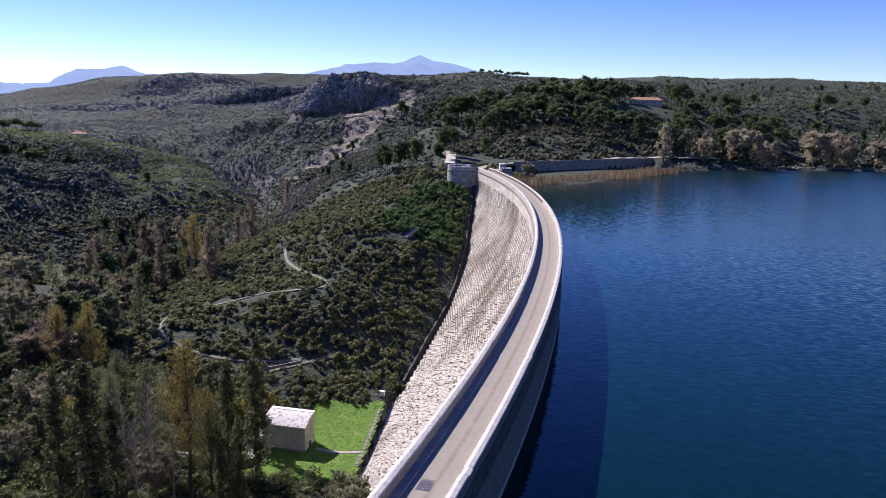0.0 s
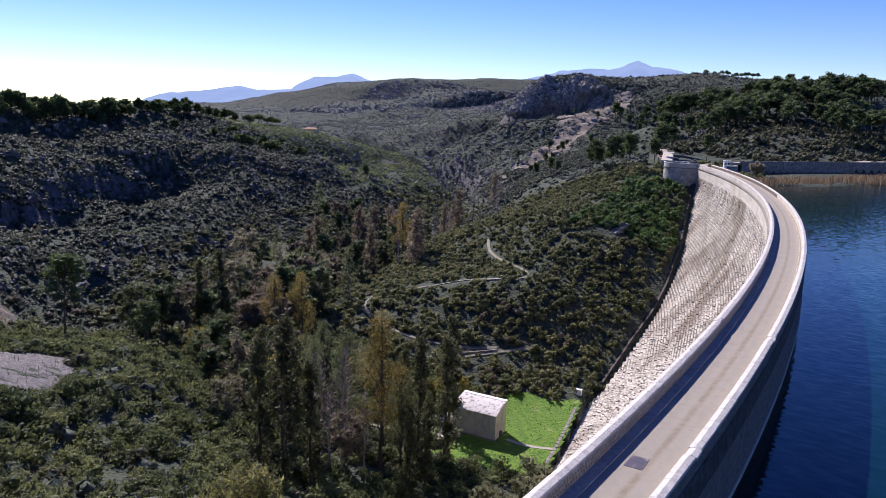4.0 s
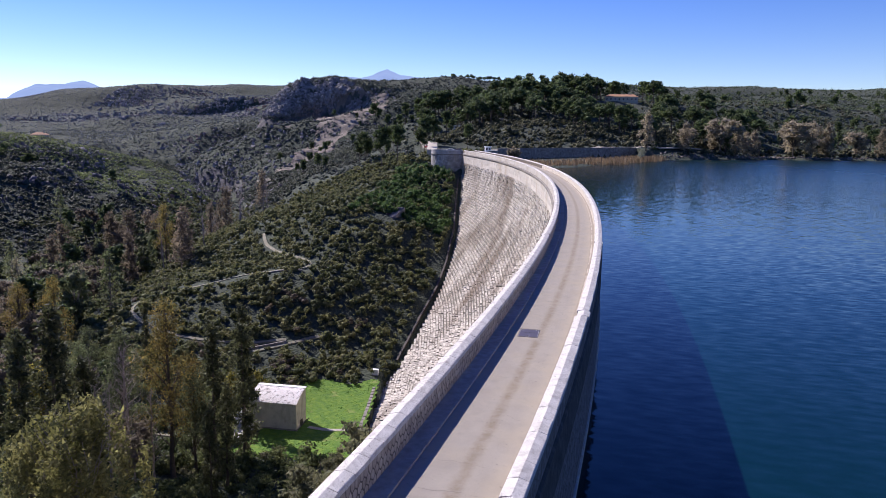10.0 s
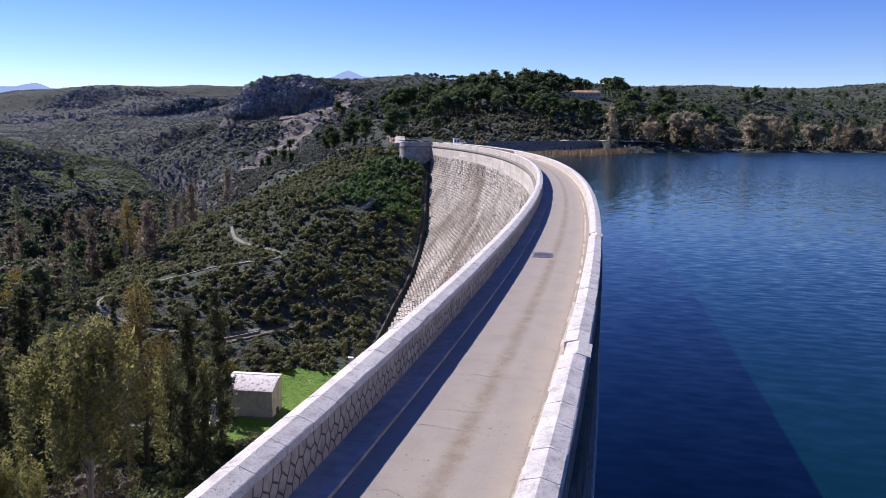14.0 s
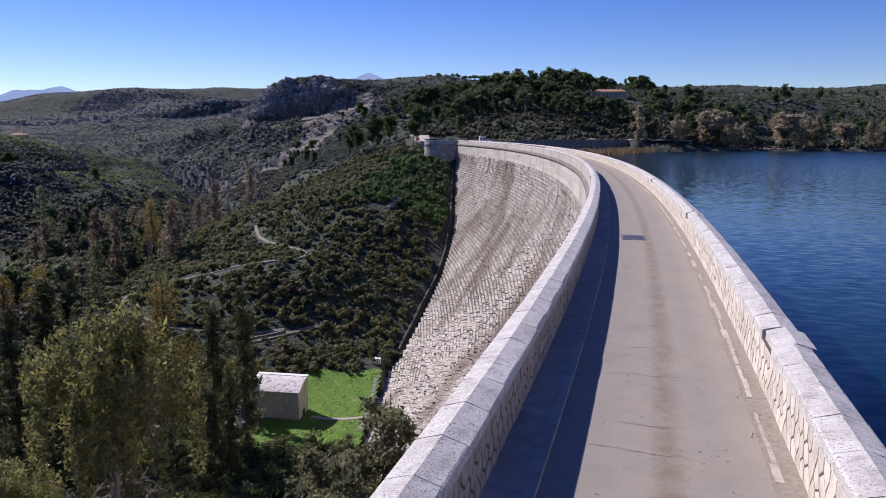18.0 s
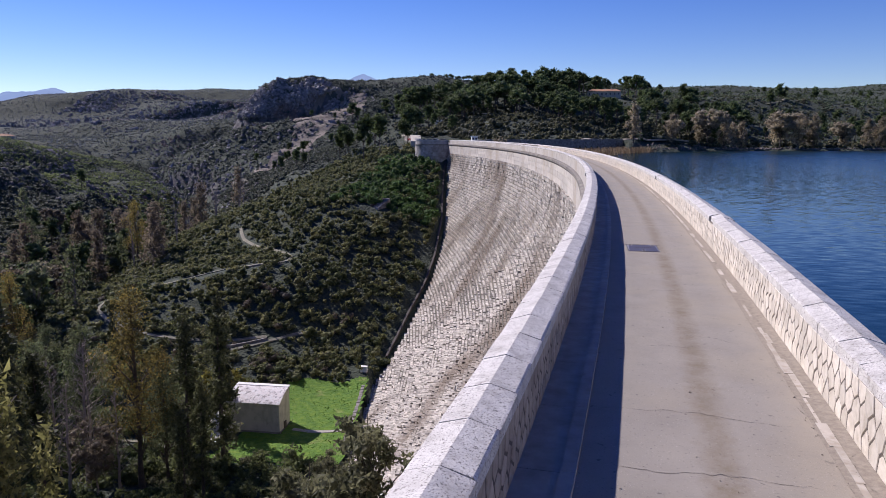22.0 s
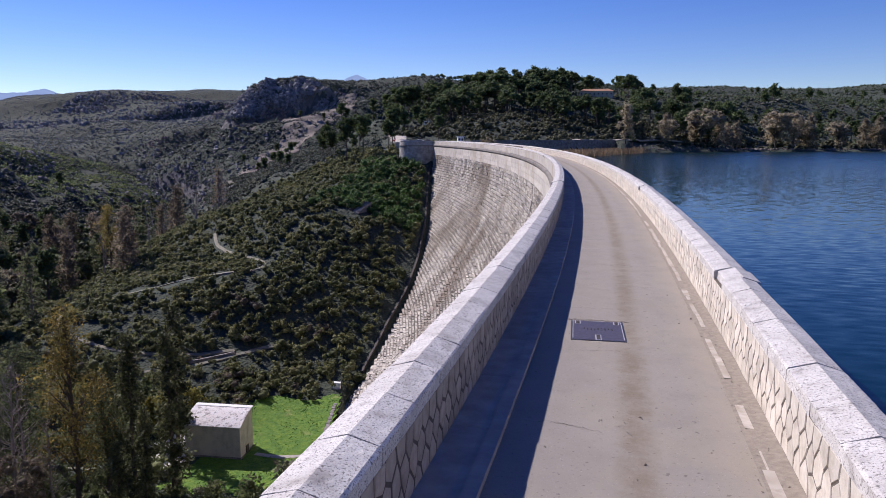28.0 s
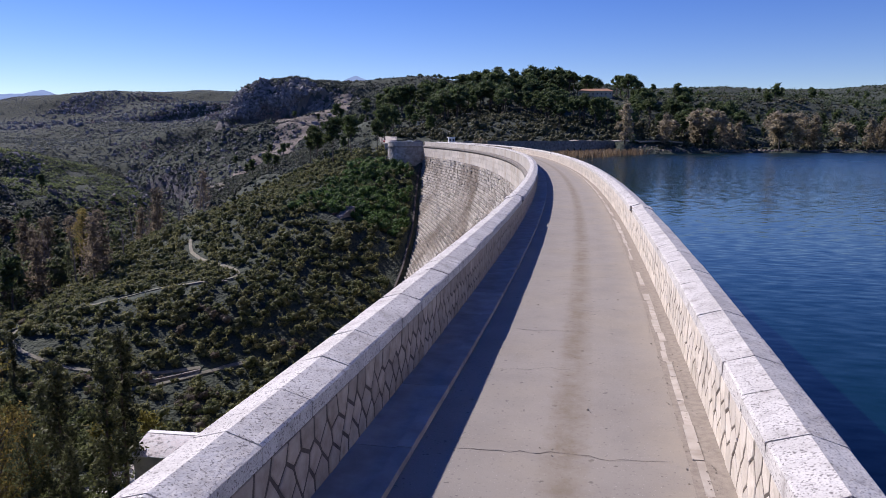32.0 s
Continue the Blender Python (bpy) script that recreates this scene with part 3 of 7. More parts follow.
ground_nodes(M_ground)
bump(M_ground, 0.35, 1.0, 1.2)
bump(M_ground, 1.4, 0.8, 0.4, "voronoi")
M_grass = shade("lawn_grass", [(0.050, 0.125, 0.003), (0.080, 0.175, 0.004), (0.135, 0.215, 0.008)], 0.8, 0.9, (0.3, 0.7), ((1.6, 1.0, 0.4), (9, 0.9, 0.12)))
stained(M_grass, (0.30, 0.28, 0.10), 0.25, 0.62, 0.72, 0.45)
M_gravel = shade("pale_gravel", [(0.36, 0.34, 0.31), (0.55, 0.53, 0.49)], 1.2, 0.95, bumps=((4, 0.8, 0.1),))
M_tread_dark = shade("tread_dirt", [(0.06, 0.055, 0.04), (0.13, 0.115, 0.085), (0.26, 0.23, 0.19)], 1.4, 0.95, (0.35, 0.7))
M_scree = shade("scree_stones", [(0.07, 0.063, 0.062), (0.13, 0.118, 0.114), (0.20, 0.18, 0.172)], 1.4, 0.95, (0.3, 0.7), ((2.2, 1.0, 0.3), (7, 0.8, 0.1)))
# rock tone raised and cooled a little for the haze before it
M_rock = shade("crag_rock", [(0.105, 0.10, 0.105), (0.19, 0.178, 0.178), (0.32, 0.30, 0.285)], 0.25, 0.95, (0.3, 0.7), ((0.8, 1.0, 0.6), (3, 0.7, 0.2)), "island", 0.35)
stained(M_rock, (0.17, 0.10, 0.07), 0.02, 0.55, 0.66, 0.7)
M_red_earth = shade("red_earth", [(0.055, 0.045, 0.038), (0.085, 0.066, 0.052), (0.14, 0.105, 0.08)], 0.2, 0.95, (0.3, 0.7), ((0.5, 1.0, 1.2), (3, 0.8, 0.2)))
M_tan_earth = shade("tan_earth", [(0.10, 0.085, 0.07), (0.17, 0.14, 0.11), (0.26, 0.215, 0.17)], 0.12, 0.95, (0.3, 0.7), ((0.5, 1.0, 1.0), (3, 0.8, 0.2)))
M_path = shade("path_gravel", [(0.13, 0.12, 0.08), (0.26, 0.24, 0.17)], 0.8, 0.95, bumps=((8, 0.6, 0.05),))
M_wall = shade("rubble_wall", [(0.12, 0.105, 0.095), (0.20, 0.18, 0.16), (0.29, 0.26, 0.235)], 0.8, 0.9, (0.3, 0.7), ((3, 0.8, 0.12), (9, 0.5, 0.05)), "island", 0.2)
M_plaster = shade("weathered_plaster", [(0.36, 0.33, 0.27), (0.50, 0.46, 0.38), (0.55, 0.51, 0.43)], 0.6, 0.92, (0.3, 0.7), ((8, 0.3, 0.02),))
stained(M_plaster, (0.20, 0.18, 0.14), 0.5, 0.56, 0.75, 0.6, stretch=(1, 1, 0.25))
M_roof = shade("whitewashed_roof", [(0.52, 0.50, 0.48), (0.70, 0.64, 0.60), (0.72, 0.70, 0.67)], 1.2, 0.9, (0.32, 0.6), ((7, 0.6, 0.03),))
stained(M_roof, (0.22, 0.20, 0.18), 1.3, 0.54, 0.64, 0.8, detail=7)
stained(M_roof, (0.12, 0.11, 0.10), 5, 0.60, 0.68, 0.7, detail=5)
M_white = shade("white_paint", [(0.66, 0.65, 0.62), (0.78, 0.77, 0.74)], 1.5, 0.7)
M_tile = shade("clay_tiles", [(0.30, 0.15, 0.08), (0.45, 0.25, 0.14)], 0.8, 0.9, bumps=((4, 0.6, 0.1),))
M_cream = shade("cream_render", [(0.42, 0.36, 0.27), (0.52, 0.46, 0.36)], 0.5, 0.9)
M_dark = shade("dark_opening", [(0.02, 0.02, 0.022), (0.04, 0.04, 0.042)], 2, 0.4)
M_rust = shade("dark_iron", [(0.03, 0.025, 0.02), (0.07, 0.05, 0.04)], 3, 0.7)
M_red = shade("red_paint", [(0.30, 0.02, 0.02), (0.36, 0.03, 0.025)], 2, 0.35)
M_glass = shade("car_glass", [(0.02, 0.025, 0.03), (0.03, 0.035, 0.04)], 2, 0.08)
M_tyre = shade("tyre_rubber", [(0.015, 0.015, 0.015), (0.03, 0.03, 0.03)], 5, 0.8)
M_reed = foliage("dry_reed", (0.26, 0.18, 0.10), (0.40, 0.29, 0.17), 0.3)
M_bark = shade("bark", [(0.055, 0.042, 0.032), (0.11, 0.09, 0.07)], 3, 0.95, bumps=((12, 0.8, 0.04),))
M_palebark = shade("pale_bark", [(0.15, 0.13, 0.11), (0.26, 0.23, 0.20)], 2, 0.95, bumps=((9, 0.6, 0.03),))
M_maquis = foliage("maquis_leaf", (0.070, 0.086, 0.034), (0.195, 0.188, 0.078), 0.45, size=0.22)
# leaf colour greyed and blued: the air's haze is painted into it
M_maquis_hazy = foliage("hazy_maquis_leaf", (0.052, 0.066, 0.057), (0.120, 0.136, 0.100), 0.4, size=0.06, grain=1.0)
M_lake_hill = foliage("lakeside_maquis_leaf", (0.050, 0.070, 0.036), (0.115, 0.140, 0.070), 0.4, size=0.03, grain=1.0)
# darker maquis copy: the hillside's half-shade is put into the leaf colour
M_left_shaded = foliage("shaded_side_leaf", (0.040, 0.050, 0.036), (0.092, 0.104, 0.068), 0.4, size=0.06, grain=1.0)
# stronger haze blue painted into the leaves of the farthest slopes
M_garrigue_hazy = foliage("hazy_garrigue_leaf", (0.062, 0.080, 0.104), (0.108, 0.131, 0.152), 0.35, size=0.03, grain=0.6)
# fresh green leaf, lightened further to paint the sun on the spur
M_spur_sunlit = foliage("sunlit_spur_leaf", (0.100, 0.135, 0.048), (0.205, 0.235, 0.097), 0.5, size=0.08, grain=1.0)
M_bank = foliage("bank_leaf", (0.058, 0.076, 0.030), (0.155, 0.168, 0.066), 0.45, size=0.12)
M_fresh = foliage("fresh_pine_leaf", (0.050, 0.094, 0.026), (0.110, 0.180, 0.052), 0.45, size=0.25)
M_pine = foliage("pine_needle", (0.042, 0.066, 0.026), (0.112, 0.143, 0.049), 0.4, grain=1.2)
M_under = foliage("underwood_leaf", (0.050, 0.056, 0.030), (0.125, 0.120, 0.062), 0.4, grain=1.4)
M_cyp = foliage("cypress_leaf", (0.048, 0.056, 0.024), (0.115, 0.120, 0.052), 0.35)
M_willow = foliage("willow_leaf", (0.165, 0.165, 0.052), (0.31, 0.29, 0.108), 0.5)
M_olive = foliage("olive_leaf", (0.095, 0.100, 0.050), (0.21, 0.205, 0.115), 0.5)
M_green = foliage("broad_leaf", (0.075, 0.099, 0.046), (0.186, 0.200, 0.094), 0.5)
M_orange = foliage("autumn_leaf", (0.135, 0.119, 0.035), (0.288, 0.211, 0.060), 0.55)
M_rustleaf = foliage("rust_leaf", (0.12, 0.098, 0.068), (0.22, 0.18, 0.125), 0.5)
M_poplar = foliage("dry_poplar_leaf", (0.25, 0.212, 0.140), (0.42, 0.365, 0.25), 0.5, grain=1.5)
M_yellow = foliage("yellow_leaf", (0.156, 0.144, 0.030), (0.264, 0.228, 0.054), 0.5)
M_pale = foliage("pale_leaf", (0.180, 0.168, 0.102), (0.288, 0.264, 0.168), 0.5)
M_twig = shade("bare_twig", [(0.20, 0.165, 0.145), (0.32, 0.28, 0.25)], 2, 0.95)

M_water = material("lake_water", (0.001, 0.015, 0.026), 0.08)


def water_nodes(m):
    """Still in the lee of the dam, rippled further out."""
    t = m.node_tree
    b = t.nodes["Principled BSDF"]
    b.inputs["IOR"].default_value, b.inputs["Specular IOR Level"].default_value = 1.33, 0.5
    col, _ = noise_mix(m, [(0.0008, 0.0130, 0.0140), (0.0010, 0.0165, 0.0190)], 0.012, 4)
    into(m, col)
    lee = t.nodes.new("ShaderNodeMapRange")
    lee.inputs["From Min"].default_value, lee.inputs["From Max"].default_value = 4.0, 160.0
    lee.inputs["To Min"].default_value, lee.inputs["To Max"].default_value = 0.10, 0.62
    t.links.new(from_arch(m), lee.inputs["Value"])
    fine = t.nodes.new("ShaderNodeMapRange")
    fine.inputs["From Min"].default_value, fine.inputs["From Max"].default_value = 10.0, 220.0
    fine.inputs["To Min"].default_value, fine.inputs["To Max"].default_value = 0.08, 0.34
    t.links.new(lee.inputs["Value"].links[0].from_socket, fine.inputs["Value"])
    t.links.new(fine.outputs[0], b.inputs["Roughness"])
    tc, mp = t.nodes.new("ShaderNodeTexCoord"), t.nodes.new("ShaderNodeMapping")
    mp.inputs["Rotation"].default_value, mp.inputs["Scale"].default_value = (0, 0, radians(28)), (0.38, 1.0, 1.0)
    t.links.new(tc.outputs["Object"], mp.inputs["Vector"])
    wa = t.nodes.new("ShaderNodeTexNoise")
    wa.inputs["Scale"].default_value, wa.inputs["Detail"].default_value = 1.7, 3.0
    t.links.new(mp.outputs[0], wa.inputs["Vector"])
    tilt, grow, up, unit = (t.nodes.new("ShaderNodeVectorMath") for _ in range(4))
    tilt.operation, grow.operation, up.operation, unit.operation = "SUBTRACT", "MULTIPLY", "MULTIPLY_ADD", "NORMALIZE"
    tilt.inputs[1].default_value = (0.5, 0.5, 0.5)
    t.links.new(wa.outputs["Color"], tilt.inputs[0])
    t.links.new(tilt.outputs[0], grow.inputs[0])
    t.links.new(lee.outputs[0], grow.inputs[1])
    t.links.new(grow.outputs[0], up.inputs[0])
    up.inputs[1].default_value, up.inputs[2].default_value = (1, 1, 0), (0, 0, 1)
    t.links.new(up.outputs[0], unit.inputs[0])
    t.links.new(unit.outputs[0], b.inputs["Normal"])


water_nodes(M_water)
# backdrop only: distance haze painted as an even blue glow, unlit by the sun
M_hazy_mount = material("hazy_mountain", (0.2, 0.25, 0.4), 1.0)
col, _ = noise_mix(M_hazy_mount, [(0.20, 0.28, 0.47), (0.25, 0.34, 0.53)], 0.006, 6)
glow = M_hazy_mount.node_tree.nodes.new("ShaderNodeEmission")
M_hazy_mount.node_tree.links.new(col, glow.inputs["Color"])
M_hazy_mount.node_tree.links.new(glow.outputs[0], M_hazy_mount.node_tree.nodes["Material Output"].inputs[0])


# ---- things and parts ----
def thing(name, label, category, at=(0, 0, 0), group="", kind="", turn=0.0):
    ob = new(name)
    ob.empty_display_size = 0.3
    ob.location, ob.rotation_euler = at, (0, 0, radians(turn))
    return tagged(ob, label, category, group, kind)


def part(name, data, parent, label="", kind=""):
    ob = new(name, data)
    ob.parent = parent
    if label:
        ob["label"] = label
    if kind:
        ob["kind"] = kind
    return ob


BOX = np.array([(0, 0, 0), (1, 0, 0), (1, 1, 0), (0, 1, 0), (0, 0, 1), (1, 0, 1), (1, 1, 1), (0, 1, 1)], float)
BOX_FACES = np.array([(0, 3, 2, 1), (4, 5, 6, 7), (0, 1, 5, 4), (1, 2, 6, 5), (2, 3, 7, 6), (3, 0, 4, 7)])


def box(name, lo, hi, mat, soft=0.02):
    """A box with bevelled edges."""
    bm = bmesh.new()
    vs = [bm.verts.new(np.array(lo) + BOX[k] * (np.array(hi) - np.array(lo))) for k in range(8)]
    for f in BOX_FACES:
        bm.faces.new([vs[k] for k in f])
    if soft:
        bmesh.ops.bevel(bm, geom=bm.edges[:], offset=soft, segments=1, affect="EDGES")
    me = bpy.data.meshes.new(name)
    bm.to_mesh(me)
    bm.free()
    me.materials.append(mat)
    return me


def tube(rows, sides=6):
    """Verts and faces of a tapered tube through rows of (x, y, z, radius)."""
    rows = np.array(rows, float)
    n = len(rows)
    a = np.linspace(0, 2 * np.pi, sides, endpoint=False)
    d = np.gradient(rows[:, :3], axis=0)
    d /= np.linalg.norm(d, axis=1, keepdims=True) + 1e-9
    ref = np.where(np.abs(d[:, 2:3]) > 0.9, [[1.0, 0, 0]], [[0, 0, 1.0]])
    u = np.cross(d, ref)
    u /= np.linalg.norm(u, axis=1, keepdims=True) + 1e-9
    v = np.cross(d, u)
    co = rows[:, None, :3] + rows[:, None, 3:] * (np.cos(a)[None, :, None] * u[:, None] + np.sin(a)[None, :, None] * v[:, None])
    i, j = np.meshgrid(np.arange(n - 1), np.arange(sides), indexing="ij")
    p, q = i * sides + j, i * sides + (j + 1) % sides
    return co.reshape(-1, 3), np.stack([p, q, q + sides, p + sides], -1).reshape(-1, 4)


def joined(pieces):
    co, fa, n = [], [], 0
    for c, f in pieces:
        co.append(c)
        fa.append(f + n)
        n += len(c)
    return np.concatenate(co), np.concatenate(fa)


def leaves(centres, sizes, normals, rng, lean=0.7, tri=True):
    """Ragged leaf sprigs at places, facing roughly along normals."""
    n = len(centres)
    nn = normals + rng.normal(0, lean, (n, 3))
    nn /= np.linalg.norm(nn, axis=1, keepdims=True) + 1e-9
    u = np.cross(nn, rng.normal(0, 1, (n, 3)))
    u /= np.linalg.norm(u, axis=1, keepdims=True) + 1e-9
    v = np.cross(nn, u)
    s = np.asarray(sizes)[:, None]
    k = [(-1.0, -0.15), (0.1, -0.75), (1.0, 0.1), (-0.1, 0.75)]
    if tri:
        b = nn * 0.45 + rng.normal(0, 0.5, (n, 3))
        q = s * rng.uniform(0.5, 0.8, (n, 1))
        co = np.stack([centres - q * u, centres + q * (0.8 * u + 0.5 * v), centres + s * (1.0 * v * rng.uniform(0.6, 1.5, (n, 1)) + b)], 1)
        return co.reshape(-1, 3), np.arange(3 * n).reshape(-1, 3)
    co = np.stack([centres + s * ((a * rng.uniform(0.6, 1.2, (n, 1))) * u + (b * rng.uniform(0.6, 1.2, (n, 1))) * v) for a, b in k], 1)
    return co.reshape(-1, 3), np.arange(4 * n).reshape(-1, 4)


PHI = (1 + 5 ** 0.5) / 2
ICO = np.array([(-1, PHI, 0), (1, PHI, 0), (-1, -PHI, 0), (1, -PHI, 0), (0, -1, PHI), (0, 1, PHI), (0, -1, -PHI), (0, 1, -PHI), (PHI, 0, -1), (PHI, 0, 1), (-PHI, 0, -1), (-PHI, 0, 1)], float)
ICO /= np.linalg.norm(ICO[0])
ICO_FACES = np.array([(0, 11, 5), (0, 5, 1), (0, 1, 7), (0, 7, 10), (0, 10, 11), (1, 5, 9), (5, 11, 4), (11, 10, 2), (10, 7, 6), (7, 1, 8), (3, 9, 4), (3, 4, 2), (3, 2, 6), (3, 6, 8), (3, 8, 9), (4, 9, 5), (2, 4, 11), (6, 2, 10), (8, 6, 7), (9, 8, 1)])


def lumps_of(centres, radii, rng, squash=0.85):
    """Uneven rounded leaf masses."""
    n = len(centres)
    v = ICO[None] * rng.uniform(0.82, 1.14, (n, 12, 1)) * np.array((1, 1, squash))
    co = centres[:, None] + v * radii[:, None, None]
    return co.reshape(-1, 3), (ICO_FACES[None] + 12 * np.arange(n)[:, None, None]).reshape(-1, 3)


OCT = np.array([(1, 0, 0), (0, 1, 0), (-1, 0, 0), (0, -1, 0), (0, 0, 1), (0, 0, -1)], float)
OCT_FACES = np.array([(0, 1, 4), (1, 2, 4), (2, 3, 4), (3, 0, 4), (1, 0, 5), (2, 1, 5), (3, 2, 5), (0, 3, 5)])


def small_lumps(centres, radii, rng, squash=0.85):
    """Leaf masses that are only seen from afar."""
    n = len(centres)
    a = rng.uniform(0, 6.3, n)
    v = OCT[None] * rng.uniform(0.85, 1.25, (n, 6, 1)) * np.array((1, 1, squash))
    v = np.stack([v[..., 0] * np.cos(a)[:, None] - v[..., 1] * np.sin(a)[:, None], v[..., 0] * np.sin(a)[:, None] + v[..., 1] * np.cos(a)[:, None], v[..., 2]], -1)
    return (centres[:, None] + v * radii[:, None, None]).reshape(-1, 3), (OCT_FACES[None] + 6 * np.arange(n)[:, None, None]).reshape(-1, 3)


def ring_sheet(profile, th0, th1, n):
    """Verts and faces of a closed cross-section (offset, z) swept along the arch."""
    ths = np.radians(np.linspace(th0, th1, n + 1))
    o, z = np.array([p[0] for p in profile]), np.array([p[1] for p in profile])
    co = np.stack([(R + o)[None] * np.cos(ths)[:, None] - R, (R + o)[None] * np.sin(ths)[:, None], np.broadcast_to(z, (n + 1, len(z)))], -1).reshape(-1, 3)
    k = len(profile)
    i, j = np.meshgrid(np.arange(n), np.arange(k), indexing="ij")
    a, b = i * k + j, i * k + (j + 1) % k
    return co, np.stack([a, a + k, b + k, b], -1).reshape(-1, 4)


def arc_points(off, th, z):
    a = np.radians(th)
    return np.stack([(R + off) * np.cos(a) - R, (R + off) * np.sin(a), z], -1)


def arc_boxes(o0, o1, t0, t1, z0, z1):
    """Boxes on the arch between two offsets, angles and heights (arrays)."""
    o0, o1, t0, t1, z0, z1 = np.broadcast_arrays(o0, o1, t0, t1, z0, z1)
    co = np.stack([arc_points(np.where(b[0], o1, o0), np.where(b[1], t1, t0), np.where(b[2], z1, z0) * 1.0) for b in BOX], 1)
    fa = BOX_FACES[None] + 8 * np.arange(len(o0))[:, None, None]
    return co.reshape(-1, 3), fa.reshape(-1, 4)


# ---- the dam ----
dam = thing("dam", "pale marble arch dam with stepped downstream face", "dam")
core = [(IN_R + COPE - 0.05, -0.02), (IN_L - COPE + 0.1, -0.02), (-1.74, -1.0), (-1.74, -6.0)] + [(face_off(z) + 1.6, z - 1.0) for z in np.linspace(-7, -58, 26)]
core += [(-30, -64.0), (IN_R + COPE + 0.6, -40.0)]
part("core", quads("core", *ring_sheet(core[::-1], TH0, TH1, 160), M_up), dam, "grey masonry body of the dam")

# upstream wall above the water: mortar bed, ledge at the waterline, dark band under the crest
rng = np.random.default_rng(5)
o = IN_R + COPE
bed = part("upstream_bed", quads("upstream_bed", *ring_sheet([(o - 0.5, -9.5), (o + 0.14, -9.5), (o + 0.02, -1.6), (o - 0.5, -1.6)], TH0, TH1, 260), M_mortar), dam, "dark mortar bed of the lakeside wall")
part("waterline_ledge", quads("waterline_ledge", *ring_sheet([(o - 0.2, -6.4), (o + 0.20, -6.4), (o + 0.20, -5.78), (o + 0.14, -5.74), (o - 0.2, -5.74)], TH0, TH1, 260), M_slab), dam, "pale worn ledge just above the water")
o = IN_R + COPE
part("upstream_band", quads("upstream_band", *ring_sheet([(o - 0.4, -1.9), (o + 0.10, -1.75), (o + 0.04, -0.28), (o - 0.4, -0.28)], TH0, TH1, 200), M_band), dam, "dark stone band")
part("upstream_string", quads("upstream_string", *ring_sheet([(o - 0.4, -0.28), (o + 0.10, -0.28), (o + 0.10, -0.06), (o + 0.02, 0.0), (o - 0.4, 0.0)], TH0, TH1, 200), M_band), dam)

# downstream: panel band with joints, cornice, stepped courses
edges = np.arange(TH0, TH1, 1.18)
lo = np.repeat(edges, 3)
row = np.tile(np.arange(3), len(edges))
part("panel_band", quads("panel_band", *arc_boxes(-1.2, -1.80 - 0.012 * (row % 2), lo + 0.006, np.minimum(lo + 1.174, TH1), -2.16 - 1.0 * row, -1.21 - 1.0 * row), M_panel), dam, "smooth pale panel courses with vertical joints", "stuff")
o = IN_L - COPE
part("cornice", quads("cornice", *ring_sheet([(o + 0.4, -1.2), (o - 0.02, -1.2), (o - 0.34, -0.85), (o - 0.34, -0.5), (o - 0.05, -0.4), (o + 0.4, -0.4)], TH0, TH1, 240), M_cornice), dam, "weathered projecting stone cornice")
pieces = []
STEP = 0.8
for k in range(68):
    z1 = -4.2 - STEP * k
    edges = np.cumsum(rng.uniform(0.4, 1.25, 760)) / R * 57.2958 - 4.0
    edges = edges[edges < min(TH1, float(np.interp(z1 - 1, *zip(*ABUT_N))) + 0.45)]
    n = len(edges) - 1
    worn = rng.random(n)
    out = face_off(z1 - 0.5 * STEP) - rng.uniform(-0.04, 0.10, n) + np.where(worn < 0.05, 0.32, 0.0)
    sink = rng.uniform(0.0, 0.10, n) + np.where((worn > 0.05) & (worn < 0.12), 0.22, 0.0)
    pieces.append(arc_boxes(out + 1.9, out, edges[:-1], edges[1:] - rng.uniform(0.001, 0.004, n), z1 - STEP + 0.12, z1 - sink))
# ragged dark strips along the back of each tread
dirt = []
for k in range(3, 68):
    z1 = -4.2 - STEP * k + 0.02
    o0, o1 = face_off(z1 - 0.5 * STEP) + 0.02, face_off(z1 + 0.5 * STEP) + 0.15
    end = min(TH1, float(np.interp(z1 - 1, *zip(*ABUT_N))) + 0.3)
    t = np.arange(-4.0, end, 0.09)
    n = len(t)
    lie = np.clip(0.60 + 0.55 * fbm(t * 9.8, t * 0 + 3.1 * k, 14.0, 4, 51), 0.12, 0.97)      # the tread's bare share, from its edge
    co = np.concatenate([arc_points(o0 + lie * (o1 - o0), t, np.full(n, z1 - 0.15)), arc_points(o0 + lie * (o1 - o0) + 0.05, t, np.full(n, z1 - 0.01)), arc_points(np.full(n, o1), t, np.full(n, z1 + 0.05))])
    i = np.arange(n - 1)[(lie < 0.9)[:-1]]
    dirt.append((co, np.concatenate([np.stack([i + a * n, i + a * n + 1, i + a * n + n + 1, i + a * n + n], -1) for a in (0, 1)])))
part("tread_dirt", quads("tread_dirt", *joined(dirt), M_tread_dark), dam, "dark ragged strips along the backs of the steps", "stuff")
part("stepped_face", quads("stepped_face", *joined(pieces), M_face), dam, "stepped courses of rough marble blocks", "stuff")


def joint_strip():
    z = np.linspace(-6, -50, 60)
    o = np.array([face_off(k - 0.3) - 0.22 for k in z])
    co = np.concatenate([arc_points(o, np.full(60, 14.1), z), arc_points(o, np.full(60, 14.128), z)])
    i = np.arange(59)
    return quads("expansion_joint", co, np.stack([i, i + 60, i + 61, i + 1], -1), M_rust)


part("expansion_joint", joint_strip(), dam, "dark vertical joint")


